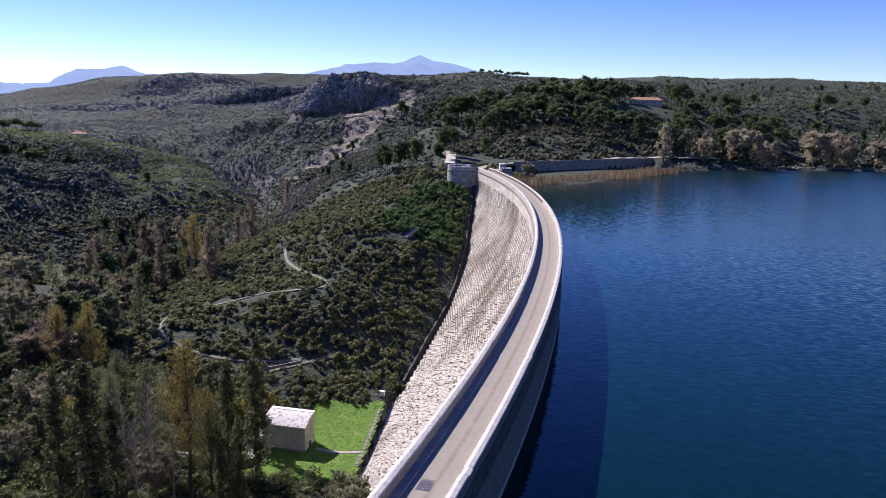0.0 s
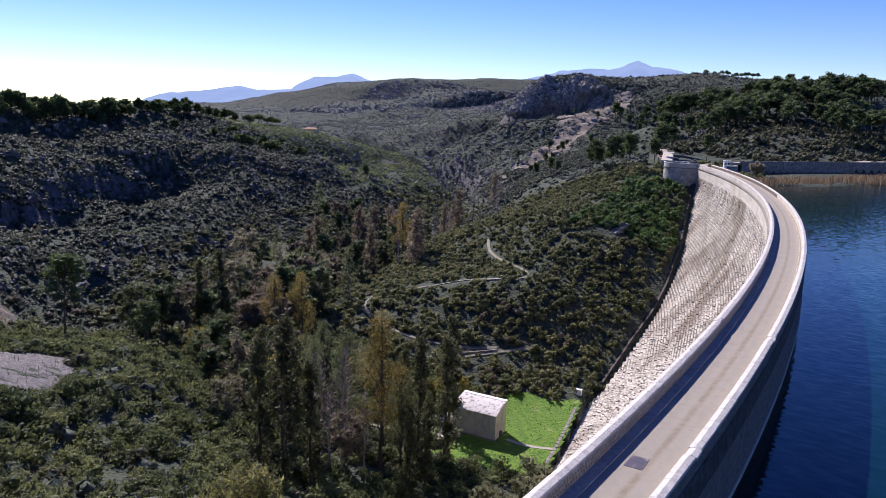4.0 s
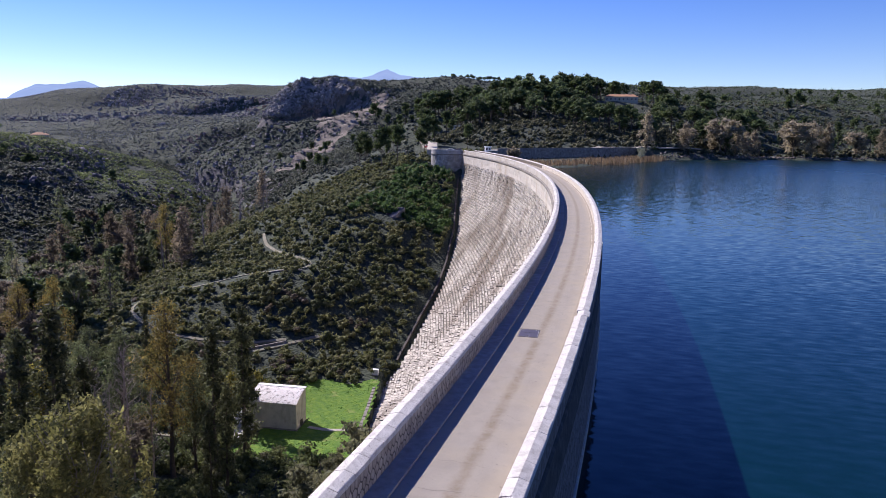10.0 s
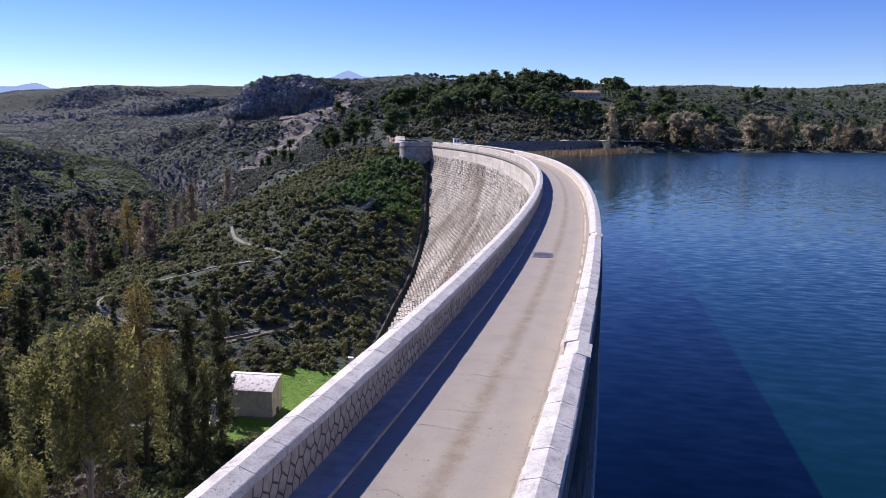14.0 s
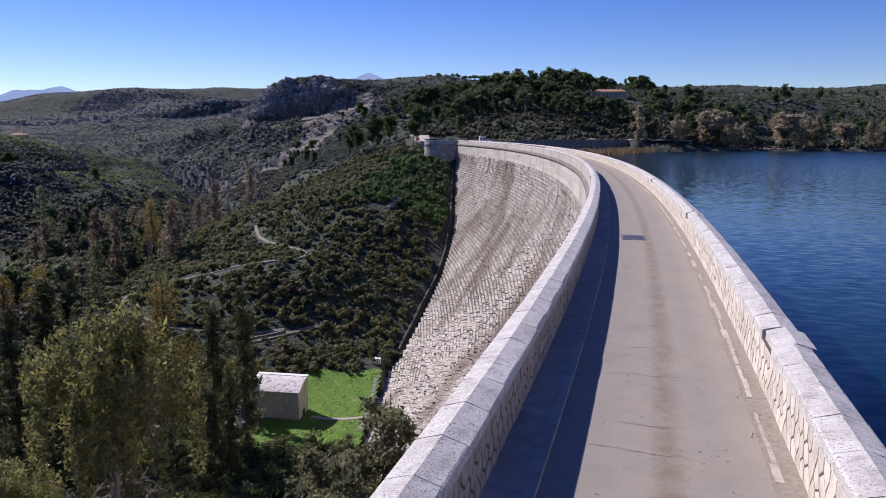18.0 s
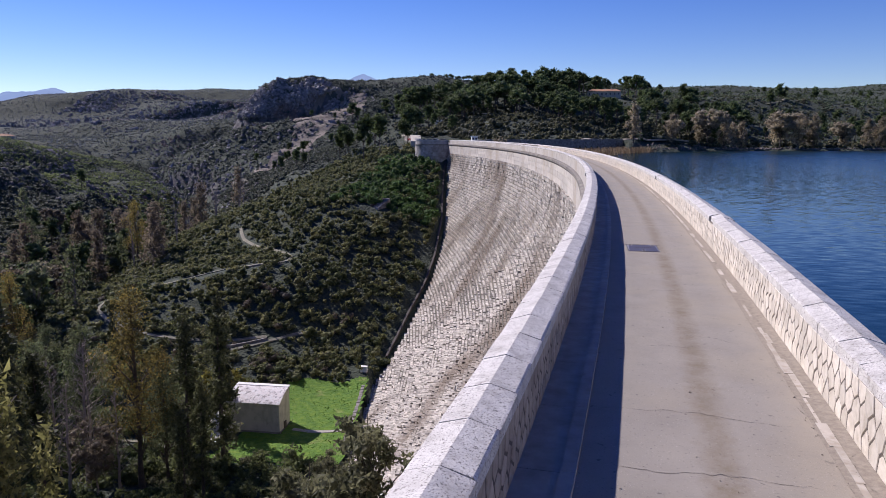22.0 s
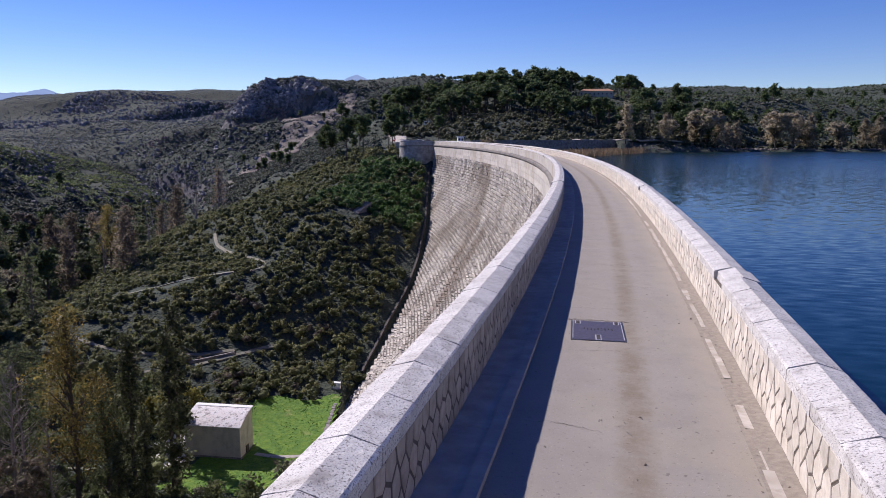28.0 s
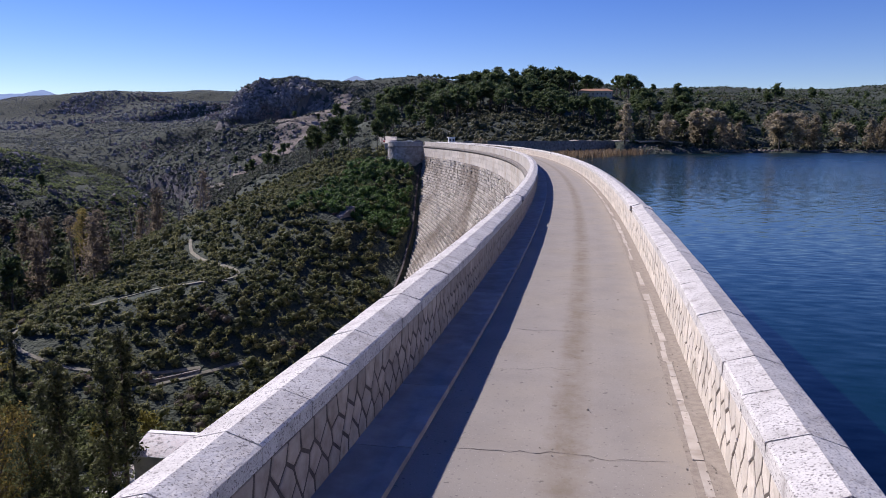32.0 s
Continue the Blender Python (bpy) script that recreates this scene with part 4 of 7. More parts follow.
# parapets
def parapet(name, o_in, sign, label):
    """sign: +1 upstream wall (its inner face looks to smaller radius), -1 downstream wall."""
    wall = part(name, quads(name, *ring_sheet([(min(o_in, o_in + sign * COPE) + 0.002, 0.0), (max(o_in, o_in + sign * COPE) - 0.002, 0.0), (max(o_in, o_in + sign * COPE) - 0.002, 0.84), (min(o_in, o_in + sign * COPE) + 0.002, 0.84)], TH0, TH1, 400), M_mortar), dam, label)
    return wall


wall_d = parapet("downstream_parapet", IN_L, -1, "stone parapet with polygonal facing and ridged coping")
wall_u = parapet("upstream_parapet", IN_R, 1, "stone parapet with polygonal facing and ridged coping")

# outer panels of the downstream parapet
e = np.arange(2.0, TH1 - 0.2, 1.7 / R * 57.2958)
n = len(e)
for q in e:
    part("outer_panel", quads("outer_panel", *arc_boxes(np.array([IN_L - COPE - 0.03]), IN_L - COPE + 0.06, q, q + 1.52 / R * 57.2958, -0.35, 0.80), M_panel), wall_d)

# ---- the road on the crest ----
road = tagged(part("road", quads("road", *ring_sheet([(IN_L, -0.2), (IN_R, -0.2), (IN_R, 0.0), (IN_L, 0.0)], TH0, TH1, 300), M_road), None), "worn asphalt crest road with brown seam", "road", kind="structure")
n = int((TH1 - TH0) * R / 57.2958 / 2.0)
e = np.linspace(TH0, TH1, n + 1)
walkway = part("walkway", quads("walkway", *arc_boxes(IN_L + 0.003, -0.72, e[:-1], e[1:] - 0.0012, -0.1, np.full(n, 0.065)), M_kerb), road, "narrow raised concrete walkway")
part("kerb", quads("kerb", *arc_boxes(-0.72, -0.55, e[:-1], e[1:] - 0.0010, -0.1, 0.085 + rng.uniform(-0.006, 0.006, n)), M_kerb), road, "worn pale concrete kerb edge")
part("grit_strip", quads("grit_strip", *ring_sheet([(2.36, 0.004), (IN_R, 0.004), (IN_R, 0.03), (2.60, 0.016)], TH0, TH1, 300), M_grit), road, "sandy grit along the wall")


# flush kerb of short concrete slabs in front of the upstream wall; some have gone
run, t = [], TH0
while t < TH1 - 0.1:
    w = random.uniform(0.35, 1.15) / R * 57.2958
    if random.random() > 0.16:
        e0, e1 = 2.41 + random.uniform(-0.012, 0.05), 2.545 + random.uniform(-0.03, 0.012)
        slab = arc_boxes(np.array([e0]), e1, t, t + w - 0.0013, -0.05, np.array([0.010 + random.uniform(0, 0.012)]))
        if -2.6 < t < 5.2:
            part("kerb_slab", quads("kerb_slab", *slab, M_slab), road)
        else:
            run.append(slab)
    t += w
part("kerb_slab_run", quads("kerb_slab_run", *joined(run), M_slab), road, "flush pale kerb slabs", "stuff")


def crack(th, o0, o1, seed, width=0.011):
    r = np.random.default_rng(seed)
    n = 26
    o = np.linspace(o0, o1, n)
    t = th + np.cumsum(r.normal(0, 0.0030, n)) + 0.004 * np.sin(np.linspace(0, 5, n) + seed)
    w = width / R * 57.3 * r.uniform(0.1, 0.7, n) * np.sin(np.linspace(0.15, 2.9, n))
    co = np.concatenate([arc_points(o, t - w, np.full(n, 0.004)), arc_points(o, t + w, np.full(n, 0.004))])
    i = np.arange(n - 1)
    return quads("crack", co, np.stack([i, i + 1, i + 1 + n, i + n], -1), M_crack)


th, k = -2.6, 0
while th < 7:
    a = random.uniform(-0.45, 1.0) if random.random() < 0.5 else -0.5
    b = min(2.38, a + random.uniform(0.6, 1.8)) if a > -0.5 else random.uniform(1.2, 2.38)
    part("crack", crack(th, a, b, k), road)
    th, k = th + random.uniform(0.09, 0.34), k + 1

# manhole cover in the road
cover = thing("manhole_cover", "worn purple-grey steel cover set in the asphalt road", "manhole cover", (0.49, -0.50, 0.0), turn=2.5)
part("cover_plate", box("cover_plate", (-0.47, -0.67, -0.05), (0.47, 0.67, 0.012), M_steel, 0.006), cover, "purple-grey steel plate")
for lo, hi in [((-0.50, -0.70, -0.05), (-0.475, 0.70, 0.008)), ((0.475, -0.70, -0.05), (0.50, 0.70, 0.008)), ((-0.475, 0.675, -0.05), (0.475, 0.70, 0.008)), ((-0.475, -0.70, -0.05), (0.475, -0.675, 0.008))]:
    part("frame_bar", box("frame_bar", lo, hi, M_dark, 0.003), cover, "dark gap round the plate")
for lo, hi in [((-0.47, -0.60, 0.011), (-0.455, 0.66, 0.016)), ((0.455, -0.60, 0.011), (0.47, 0.66, 0.016)), ((-0.45, 0.655, 0.011), (0.45, 0.668, 0.015))]:
    part("worn_rim", box("worn_rim", lo, hi, M_scrape, 0.002), cover, "bright worn rim")
for x, y, hl in ((-0.37, 0.55, 0.11), (0.37, 0.55, 0.11), (0.0, -0.50, 0.17)):
    slot = part("lifting_slot", box("lifting_slot", (x - 0.055, y - hl, 0.012), (x + 0.055, y + hl, 0.018), M_scrape, 0.003), cover, "pale scraped lifting slot")
    part("slot_hole", box("slot_hole", (x - 0.035, y - hl + 0.02, 0.016), (x + 0.035, y + hl - 0.02, 0.022), M_rust, 0.002), slot)
for k in range(9):
    for q in range(3):
        if (k * 5 + q * 3) % 7:
            x, y = -0.25 + 0.065 * k, 0.02 + 0.055 * q
            part("raised_mark", box("raised_mark", (x - 0.012, y - 0.018, 0.011), (x + 0.012, y + 0.018, 0.016), M_rust, 0.002), cover)

# raised asphalt lip and broken patch round the cover
rim = np.random.default_rng(83)
a = np.linspace(-0.62, 0.62, 60)
spots = np.stack([0.49 + a * 0.95 + rim.normal(0, 0.015, 60), 0.26 + rim.uniform(-0.03, 0.05, 60), np.full(60, 0.004)], -1)
tagged(new("broken_asphalt", quads("broken_asphalt", *small_lumps(spots, rim.uniform(0.012, 0.035, 60), rim, 0.5), M_grit)), "crumbled asphalt edge along the steel cover", "rubble", kind="stuff")


# pebbles and crumbs on the road, thicker along the wall
rng = np.random.default_rng(81)
n = 3600
o = np.where(rng.random(n) < 0.6, rng.uniform(2.30, 2.73, n) ** 1.0, np.where(rng.random(n) < 0.4, rng.normal(1.0, 0.12, n), rng.uniform(-0.5, 2.4, n)))
size = rng.uniform(0.004, 0.012, n) * np.where(rng.random(n) < 0.08, 2.0, 1.0)
spots = arc_points(o, rng.uniform(-2.6, 5.0, n), np.full(n, 0.008) + np.where(o > 2.5, 0.012, 0.0))
tagged(new("road_grit", quads("road_grit", *small_lumps(spots, size, rng, 0.6), M_grit)), "small pebbles and crumbs on the asphalt", "pebbles", kind="stuff")


# ---- land, lake, distance ----
ang = np.radians(np.r_[np.arange(66, 162, 0.42), np.arange(162, 426, 4.0)])
rad = np.r_[np.geomspace(6, 40, 24)[:-1], np.geomspace(40, 1000, 370)[:-1], np.geomspace(1000, 2100, 120)[:-1], np.geomspace(2100, 4000, 16)]
A, D = np.meshgrid(ang, rad, indexing="ij")
gx, gy = D * np.cos(A), D * np.sin(A) - 40
gz = land(gx.ravel(), gy.ravel()).reshape(gx.shape)
na, nr = gx.shape
i, j = np.meshgrid(np.arange(na), np.arange(nr - 1), indexing="ij")
a, b = i * nr + j, ((i + 1) % na) * nr + j
ground = tagged(new("ground", quads("ground", np.stack([gx, gy, gz], -1).reshape(-1, 3), np.stack([a, a + 1, b + 1, b], -1).reshape(-1, 4), M_ground, True)), "rough maquis hills with earth and grey rock", "ground", kind="structure")
ths = np.radians(np.linspace(-20, TH1 + 0.8, 60))
ring = [((R + 2.4) * math.cos(t) - R, (R + 2.4) * math.sin(t), WATER) for t in ths]
tagged(new("water", mesh_of("water", ring + [(-40, 1100, WATER), (3500, 1100, WATER), (3500, -900, WATER)], [tuple(range(len(ring) + 3))[::-1]], M_water)), "deep blue rippled reservoir water", "water", kind="structure")


def far_range(name, stops, dist, label, seed):
    """A far mountain range: (degrees left of +y, rise over distance)."""
    az, up = np.array([s[0] for s in stops]), np.array([s[1] for s in stops])
    a = np.arange(az.min(), az.max(), 0.12)
    rise = np.interp(a, az, up)
    rise = rise + 0.0022 * fbm(a * 3, a * 0, 3.0, 5, seed)
    rows = []
    for k, f in enumerate((0.0, 0.35, 0.62, 0.82, 0.94, 1.0, 0.6, 0.0)):
        d = dist * (1 - 0.16 + 0.032 * k)
        wob = (1 + 0.03 * fbm(a * 3, a * 0 + k * 7.7, 4.0, 3, seed + 3)) if 0 < k < 5 else 1
        rows.append(np.stack([-np.sin(np.radians(a)) * d, np.cos(np.radians(a)) * d - 40, 8 + rise * f * wob * dist], -1))
    co = np.concatenate(rows)
    n = len(a)
    i, j = np.meshgrid(np.arange(n - 1), np.arange(len(rows) - 1), indexing="ij")
    p = j * n + i
    return tagged(new(name, quads(name, co, np.stack([p, p + n, p + n + 1, p + 1], -1).reshape(-1, 4), M_hazy_mount, True)), label, "mountain", kind="structure")


far_range("backdrop_peak", [(4, 0.030), (8, 0.046), (11, 0.050), (14.5, 0.0570), (16.6, 0.0650), (18.4, 0.0690), (19.4, 0.0775), (20.5, 0.0685), (21.6, 0.0640), (23, 0.0665), (25.2, 0.0610), (28, 0.050), (33, 0.035)], 4300, "distant mountain with a single peak, glowing in haze blue", 5)
far_range("backdrop_range", [(33, 0.022), (36, 0.034), (39.6, 0.0419), (40.6, 0.0478), (41.2, 0.0497), (42.1, 0.0462), (43, 0.0458), (44, 0.0447), (44.8, 0.037), (45.7, 0.028), (47.9, 0.0245), (49.5, 0.0282), (52.7, 0.0195), (54.3, 0.017), (56, 0.009), (57.2, 0.0), (64, -0.004), (75, -0.006)], 4100, "distant rounded mountains, glowing in haze blue", 9)


def sheet(name, x0, x1, y0, y1, step, inside, mat, lift=0.06, rough=0.0):
    """A patch of other ground lying on the land where inside(x, y)."""
    xs, ys = np.arange(x0, x1, step), np.arange(y0, y1, step)
    X, Y = np.meshgrid(xs, ys, indexing="ij")
    Z = land(X.ravel(), Y.ravel()).reshape(X.shape) + lift + rough * fbm(X, Y, 1.2, 3, 77)
    ok = inside(X, Y)
    n = len(ys)
    i, j = np.meshgrid(np.arange(len(xs) - 1), np.arange(n - 1), indexing="ij")
    p = (i * n + j)[ok[:-1, :-1] & ok[1:, 1:] & ok[1:, :-1] & ok[:-1, 1:]]
    return quads(name, np.stack([X, Y, Z], -1).reshape(-1, 3), np.stack([p, p + n, p + n + 1, p + 1], -1), mat, True)


def on_lawn(x, y):
    r = np.hypot(x + R, y) - R
    edge = fbm(x, y, 6, 3, 5) * 5
    return (r < -38.0) & (y > 86 + edge) & (y < 124 + edge + 0.35 * (x + 62)) & (x > -70.5 + 0.5 * edge)


tagged(new("lawn", sheet("lawn", -90, -36, 66, 136, 0.7, on_lawn, M_grass, 0.10, 0.15)), "bright green rough winter grass", "grass", kind="structure")


def on_scree(x, y):
    e = fbm(x, y, 9, 4, 15) * 9
    return ((x + 122) / 20) ** 2 + ((y - 12) / 20) ** 2 + e / 9 < 1.0


tagged(new("scree", sheet("scree", -160, -86, -20, 50, 0.9, on_scree, M_scree, 0.10, 0.5)), "grey loose stones on the bank", "scree", kind="structure")


def on_yard(x, y):
    return ((x + 77) / 5.5) ** 2 + ((y - 93) / 10.5) ** 2 + fbm(x, y, 4, 3, 16) * 0.9 < 1.0


tagged(new("gravel_yard", sheet("gravel_yard", -90, -68, 78, 110, 0.6, on_yard, M_gravel, 0.28, 0.1)), "pale gravel yard beside the valve house", "gravel", kind="structure")


def on_red(x, y):
    e = fbm(x, y, 9, 4, 35) * 9
    return ((x + 172) / 22) ** 2 + ((y - 44) / 13) ** 2 + e / 9 < 1.0


tagged(new("red_bank", sheet("red_bank", -210, -140, 20, 70, 1.0, on_red, M_red_earth, 0.12, 0.4)), "bare reddish earth bank", "earth", kind="structure")


def on_slip(x, y):
    e = fbm(x, y, 40, 4, 55) * 1.2
    k = np.clip((y - 560) / 180, 0, 1)
    slide = (y > 560) & (y < 768) & (np.abs(x + 294 + 14 * k) < 14 + 20 * k + 22 * e)
    shelf = (y > 668) & (y < 716 + 0.35 * (x + 400)) & (x > -380) & (x < -290) & (e > -0.12)
    return slide | shelf


tagged(new("landslip", sheet("landslip", -420, -220, 550, 775, 3.0, on_slip, M_tan_earth, 0.6, 1.5)), "bare brown slope below the crag", "earth", kind="structure")


def ribbon(name, line, width, mat, lift=0.15, step=1.5, thick=0.0):
    """A strip on the land along a line."""
    pts = [np.array(line[0], float)]
    for p, q in zip(line, line[1:]):
        p, q = np.array(p, float), np.array(q, float)
        n = max(1, int(np.linalg.norm(q - p) / step))
        pts += [p + (q - p) * k / n for k in range(1, n + 1)]
    pts = np.array(pts)
    for _ in range(6):
        pts[1:-1] = (pts[:-2] + pts[1:-1] * 2 + pts[2:]) / 4
    d = np.gradient(pts, axis=0)
    d /= np.linalg.norm(d, axis=1, keepdims=True)
    side = np.stack([-d[:, 1], d[:, 0]], -1) * width / 2
    l, r = pts + side, pts - side
    z = np.maximum(land(pts[:, 0], pts[:, 1]), np.maximum(land(l[:, 0], l[:, 1]), land(r[:, 0], r[:, 1]))) + lift
    zl, zr = (z, z) if thick or width > 1.2 else (land(l[:, 0], l[:, 1]) + lift, land(r[:, 0], r[:, 1]) + lift)
    n = len(pts)
    co = np.concatenate([np.c_[l, zl], np.c_[r, zr], np.c_[l, zl - 0.8 - thick], np.c_[r, zr - 0.8 - thick]])
    i = np.arange(n - 1)
    fa = [np.stack(f, -1) for f in ((i, i + n, i + n + 1, i + 1), (i + 2 * n, i, i + 1, i + 2 * n + 1), (i + n, i + 3 * n, i + 3 * n + 1, i + n + 1))]
    return quads(name, co, np.concatenate(fa), mat)


PATHS = [
    [(-126, 200), (-120, 190.6), (-112, 183), (-104.7, 176.8), (-97.3, 173.3), (-90.9, 168), (-92, 163.2), (-100, 161), (-106, 160.6), (-111.4, 161), (-115.4, 158.7), (-119.4, 153.8), (-125.2, 150.2), (-130.8, 149.9), (-139, 150)],
    [(-139, 150), (-136, 139), (-125.4, 128), (-119.2, 125.6), (-113.8, 124.5), (-108.2, 124.2), (-102.5, 124.7), (-97.2, 125.8), (-92.7, 128.2), (-87.2, 131.8), (-83.6, 134.6)],
    [(-96, 118), (-92.3, 121), (-89.7, 123.4), (-86.7, 128.1), (-83.5, 131.4), (-78.5, 138.2), (-73.3, 142)],
    [(-160, 118), (-146, 101), (-124, 99.5), (-112, 92), (-96, 86), (-84, 88)],
]
for line in PATHS:
    tagged(new("footpath", ribbon("footpath", line, 0.95, M_path, 0.24)), "pale gravel footpath across the hillside", "path", kind="structure")
tagged(new("terrace_wall", ribbon("terrace_wall", [(-95, 121.5), (-90.5, 125.3), (-86.2, 130.2), (-83, 133.4)], 0.5, M_wall, 0.5, 1.0, 0.6)), "low dry-stone wall beside the path", "wall", kind="structure")
tagged(new("terrace_wall", ribbon("terrace_wall", [(-108, 159.4), (-100, 159.8), (-92, 161.8)], 0.5, M_wall, 0.4, 1.0, 0.6)), "low dry-stone wall beside the path", "wall", kind="structure")
tagged(new("crag_track", ribbon("crag_track", [(-262, 690), (-300, 692), (-348, 681), (-396, 678)], 3, M_tan_earth, 0.8, 8)), "pale dirt track below the crag", "track", kind="structure")
tagged(new("valley_track", ribbon("valley_track", [(-288, 505), (-300, 520), (-316, 536), (-330, 560)], 4, M_path, 0.8, 6)), "pale dirt track in the gorge", "track", kind="structure")
for line in ([(124.7, 649.6), (131.6, 657.5), (139.7, 676.2), (144.4, 681.8)], [(175, 709), (185, 708), (193.6, 706.8), (201, 699.7), (205.6, 698.5)]):
    tagged(new("hill_track", ribbon("hill_track", line, 2.2, M_path, 0.5, 4)), "pale dirt track on the hill across the lake", "track", kind="structure")
tagged(new("approach_road", ribbon("approach_road", [arc(0.8, TH1 - 0.3), arc(0.5, TH1 + 0.9), (-74, 282), (-84, 298), (-98, 318), (-108, 345)], 5.0, M_road, 0.25)), "asphalt road leading off the dam", "road", kind="structure")
tagged(new("shore_road", ribbon("shore_road", [(-72, 284), (-64, 304), (-44, 334), (-8, 382), (12, 408), (60, 446)], 5.0, M_road, 0.3)), "asphalt road above the shore wall", "road", kind="structure")


ramp = [(-85.5, 291, 0.1), (-90, 289.5, 0.1), (-98, 318, 2.7), (-93.5, 319.5, 2.7)]
tagged(new("approach_ramp", mesh_of("approach_ramp", ramp + [(x, y, -3.0) for x, y, _ in ramp], [(0, 3, 2, 1), (0, 1, 5, 4), (1, 2, 6, 5), (2, 3, 7, 6), (3, 0, 4, 7)], M_slab)), "pale concrete ramp climbing behind the bastion", "ramp", kind="structure")


def cliff_rocks(name, label, n, x0, x1, y0, y1, size, steep, seed, keep=None, inland=30, mat=None):
    """Uneven rock blocks bedded in the steep parts of the land."""
    rng = np.random.default_rng(seed)
    x, y = rng.uniform(x0, x1, n), rng.uniform(y0, y1, n)
    z = land(x, y)
    slope = np.hypot(land(x + 3, y) - z, land(x, y + 3) - z) / 3
    ok = (slope > steep * rng.uniform(0.7, 1.3, n)) & (lake_side(x, y) > inland)
    if keep is not None:
        ok &= keep(x, y)
    c = np.stack([x, y, z], -1)[ok]
    m = len(c)
    r = rng.uniform(*size, m) * rng.uniform(0.5, 1.3, m)
    a = rng.uniform(0, 6.3, m)
    v = ICO[None] * rng.uniform(0.6, 1.25, (m, 12, 1)) * np.stack([rng.uniform(0.8, 1.5, m), rng.uniform(0.6, 1.0, m), rng.uniform(0.7, 1.3, m)], -1)[:, None]
    v = np.stack([v[..., 0] * np.cos(a)[:, None] - v[..., 1] * np.sin(a)[:, None], v[..., 0] * np.sin(a)[:, None] + v[..., 1] * np.cos(a)[:, None], v[..., 2]], -1)
    co = c[:, None] + v * r[:, None, None]
    fa = (ICO_FACES[None] + 12 * np.arange(m)[:, None, None]).reshape(-1, 3)
    return tagged(new(name, quads(name, co.reshape(-1, 3), fa, mat or M_rock)), label, "rocks", kind="stuff")


cliff_rocks("crag_rocks", "jagged grey-brown rock of the crag", 30000, -440, -280, 690, 800, (1.0, 2.4), 0.8, 61, lambda x, y: (land(x, y) > 20) & (along(x, y, [(*p, 0.0) for p in CRAGS[0][0]])[0] < 30 ** 2))
cliff_rocks("cliff_rocks", "weathered grey limestone cliffs on the valley side", 11000, -470, -200, 40, 420, (0.8, 2.0), 0.72, 62, None, 30, M_scree)
cliff_rocks("gorge_rocks", "grey rocks on the slopes of the gorge", 12000, -720, -260, 420, 900, (1.0, 2.4), 0.66, 63)
def by_shore(x, y):
    d = lake_side(x, y)
    return (d > 0.5) & (d < 9) & (y > 390)


cliff_rocks("shore_rocks", "brown rocks along the far waterline", 26000, 10, 460, 380, 580, (0.3, 0.9), 0.0, 65, by_shore, 0.0, M_tan_earth)
cliff_rocks("far_rocks", "grey rock bands on the far slope", 16000, -1150, -620, 980, 1520, (1.6, 3.6), 0.42, 64)


# ---- buildings and walls ----
def ring_boxes(cx, cy, r0, r1, a0, a1, z0, z1):
    """Boxes round an upright axis."""
    r0, r1, a0, a1, z0, z1 = np.broadcast_arrays(r0, r1, a0, a1, z0, z1)
    co = []
    for b in BOX:
        r, a, z = np.where(b[0], r1, r0), np.radians(np.where(b[1], a1, a0)), np.where(b[2], z1, z0) * 1.0
        co.append(np.stack([cx + r * np.cos(a), cy + r * np.sin(a), z], -1))
    fa = BOX_FACES[None] + 8 * np.arange(len(r0))[:, None, None]
    return np.stack(co, 1).reshape(-1, 3), fa.reshape(-1, 4)


def ring_wall(r_in, r_out, z0, z1, a0, a1, n=48):
    """A curved wall as one mesh."""
    a = np.radians(np.linspace(a0, a1, n + 1))
    co = np.concatenate([np.stack([r * np.cos(a), r * np.sin(a), np.full(n + 1, z)], -1) for r, z in ((r_in, z0), (r_out, z0), (r_out, z1), (r_in, z1))])
    m = n + 1
    i = np.arange(n)
    fa = [np.stack([k * m + i, k * m + i + 1, ((k + 1) % 4) * m + i + 1, ((k + 1) % 4) * m + i], -1) for k in range(4)]
    fa.append(np.array([(0, m, 2 * m, 3 * m), (3 * m + n, 2 * m + n, m + n, n)]))
    return co, np.concatenate(fa)


def bastion(name, x, y, radius, depth, a0, a1, label, seed):
    top = thing(name, label, "bastion", (x, y, 0))
    r = np.random.default_rng(seed)
    rows = []
    z = -1.1
    while z > -depth:
        e = np.arange(a0, a1, 62.0 / radius) + r.uniform(0, 4)
        w = radius + 0.05 + 0.03 * (-z) + r.uniform(-0.03, 0.05, len(e))
        rows.append(ring_boxes(0, 0, radius - 0.6, w, e, e + 62.0 / radius - 0.25, z - 0.68, np.full(len(e), z)))
        z -= 0.7
    part("masonry", quads("masonry", *joined(rows), M_bastion), top, "weathered block courses with dark stains", "stuff")
    part("core", quads("core", *ring_wall(0.05, radius - 0.1, -depth, -0.02, 0, 360), M_bastion), top)
    part("cornice", quads("cornice", *ring_wall(radius - 0.5, radius + 0.30, -1.1, -0.75, a0, a1), M_cornice), top)
    part("parapet", quads("parapet", *ring_wall(radius - 0.45, radius + 0.05, -0.75, 0.82, a0, a1), M_bastion), top)
    part("coping", quads("coping", *ring_wall(radius - 0.52, radius + 0.12, 0.82, 1.0, a0, a1), M_cope), top, "pale coping ring")
    return top


bastion("bastion", -73.2, 266.5, 7.8, 15, 88, 330, "round stone bastion at the end of the dam", 1)
bastion("bastion", -56.5, 264.5, 4.6, 9, -70, 110, "small round stone platform over the water", 2)


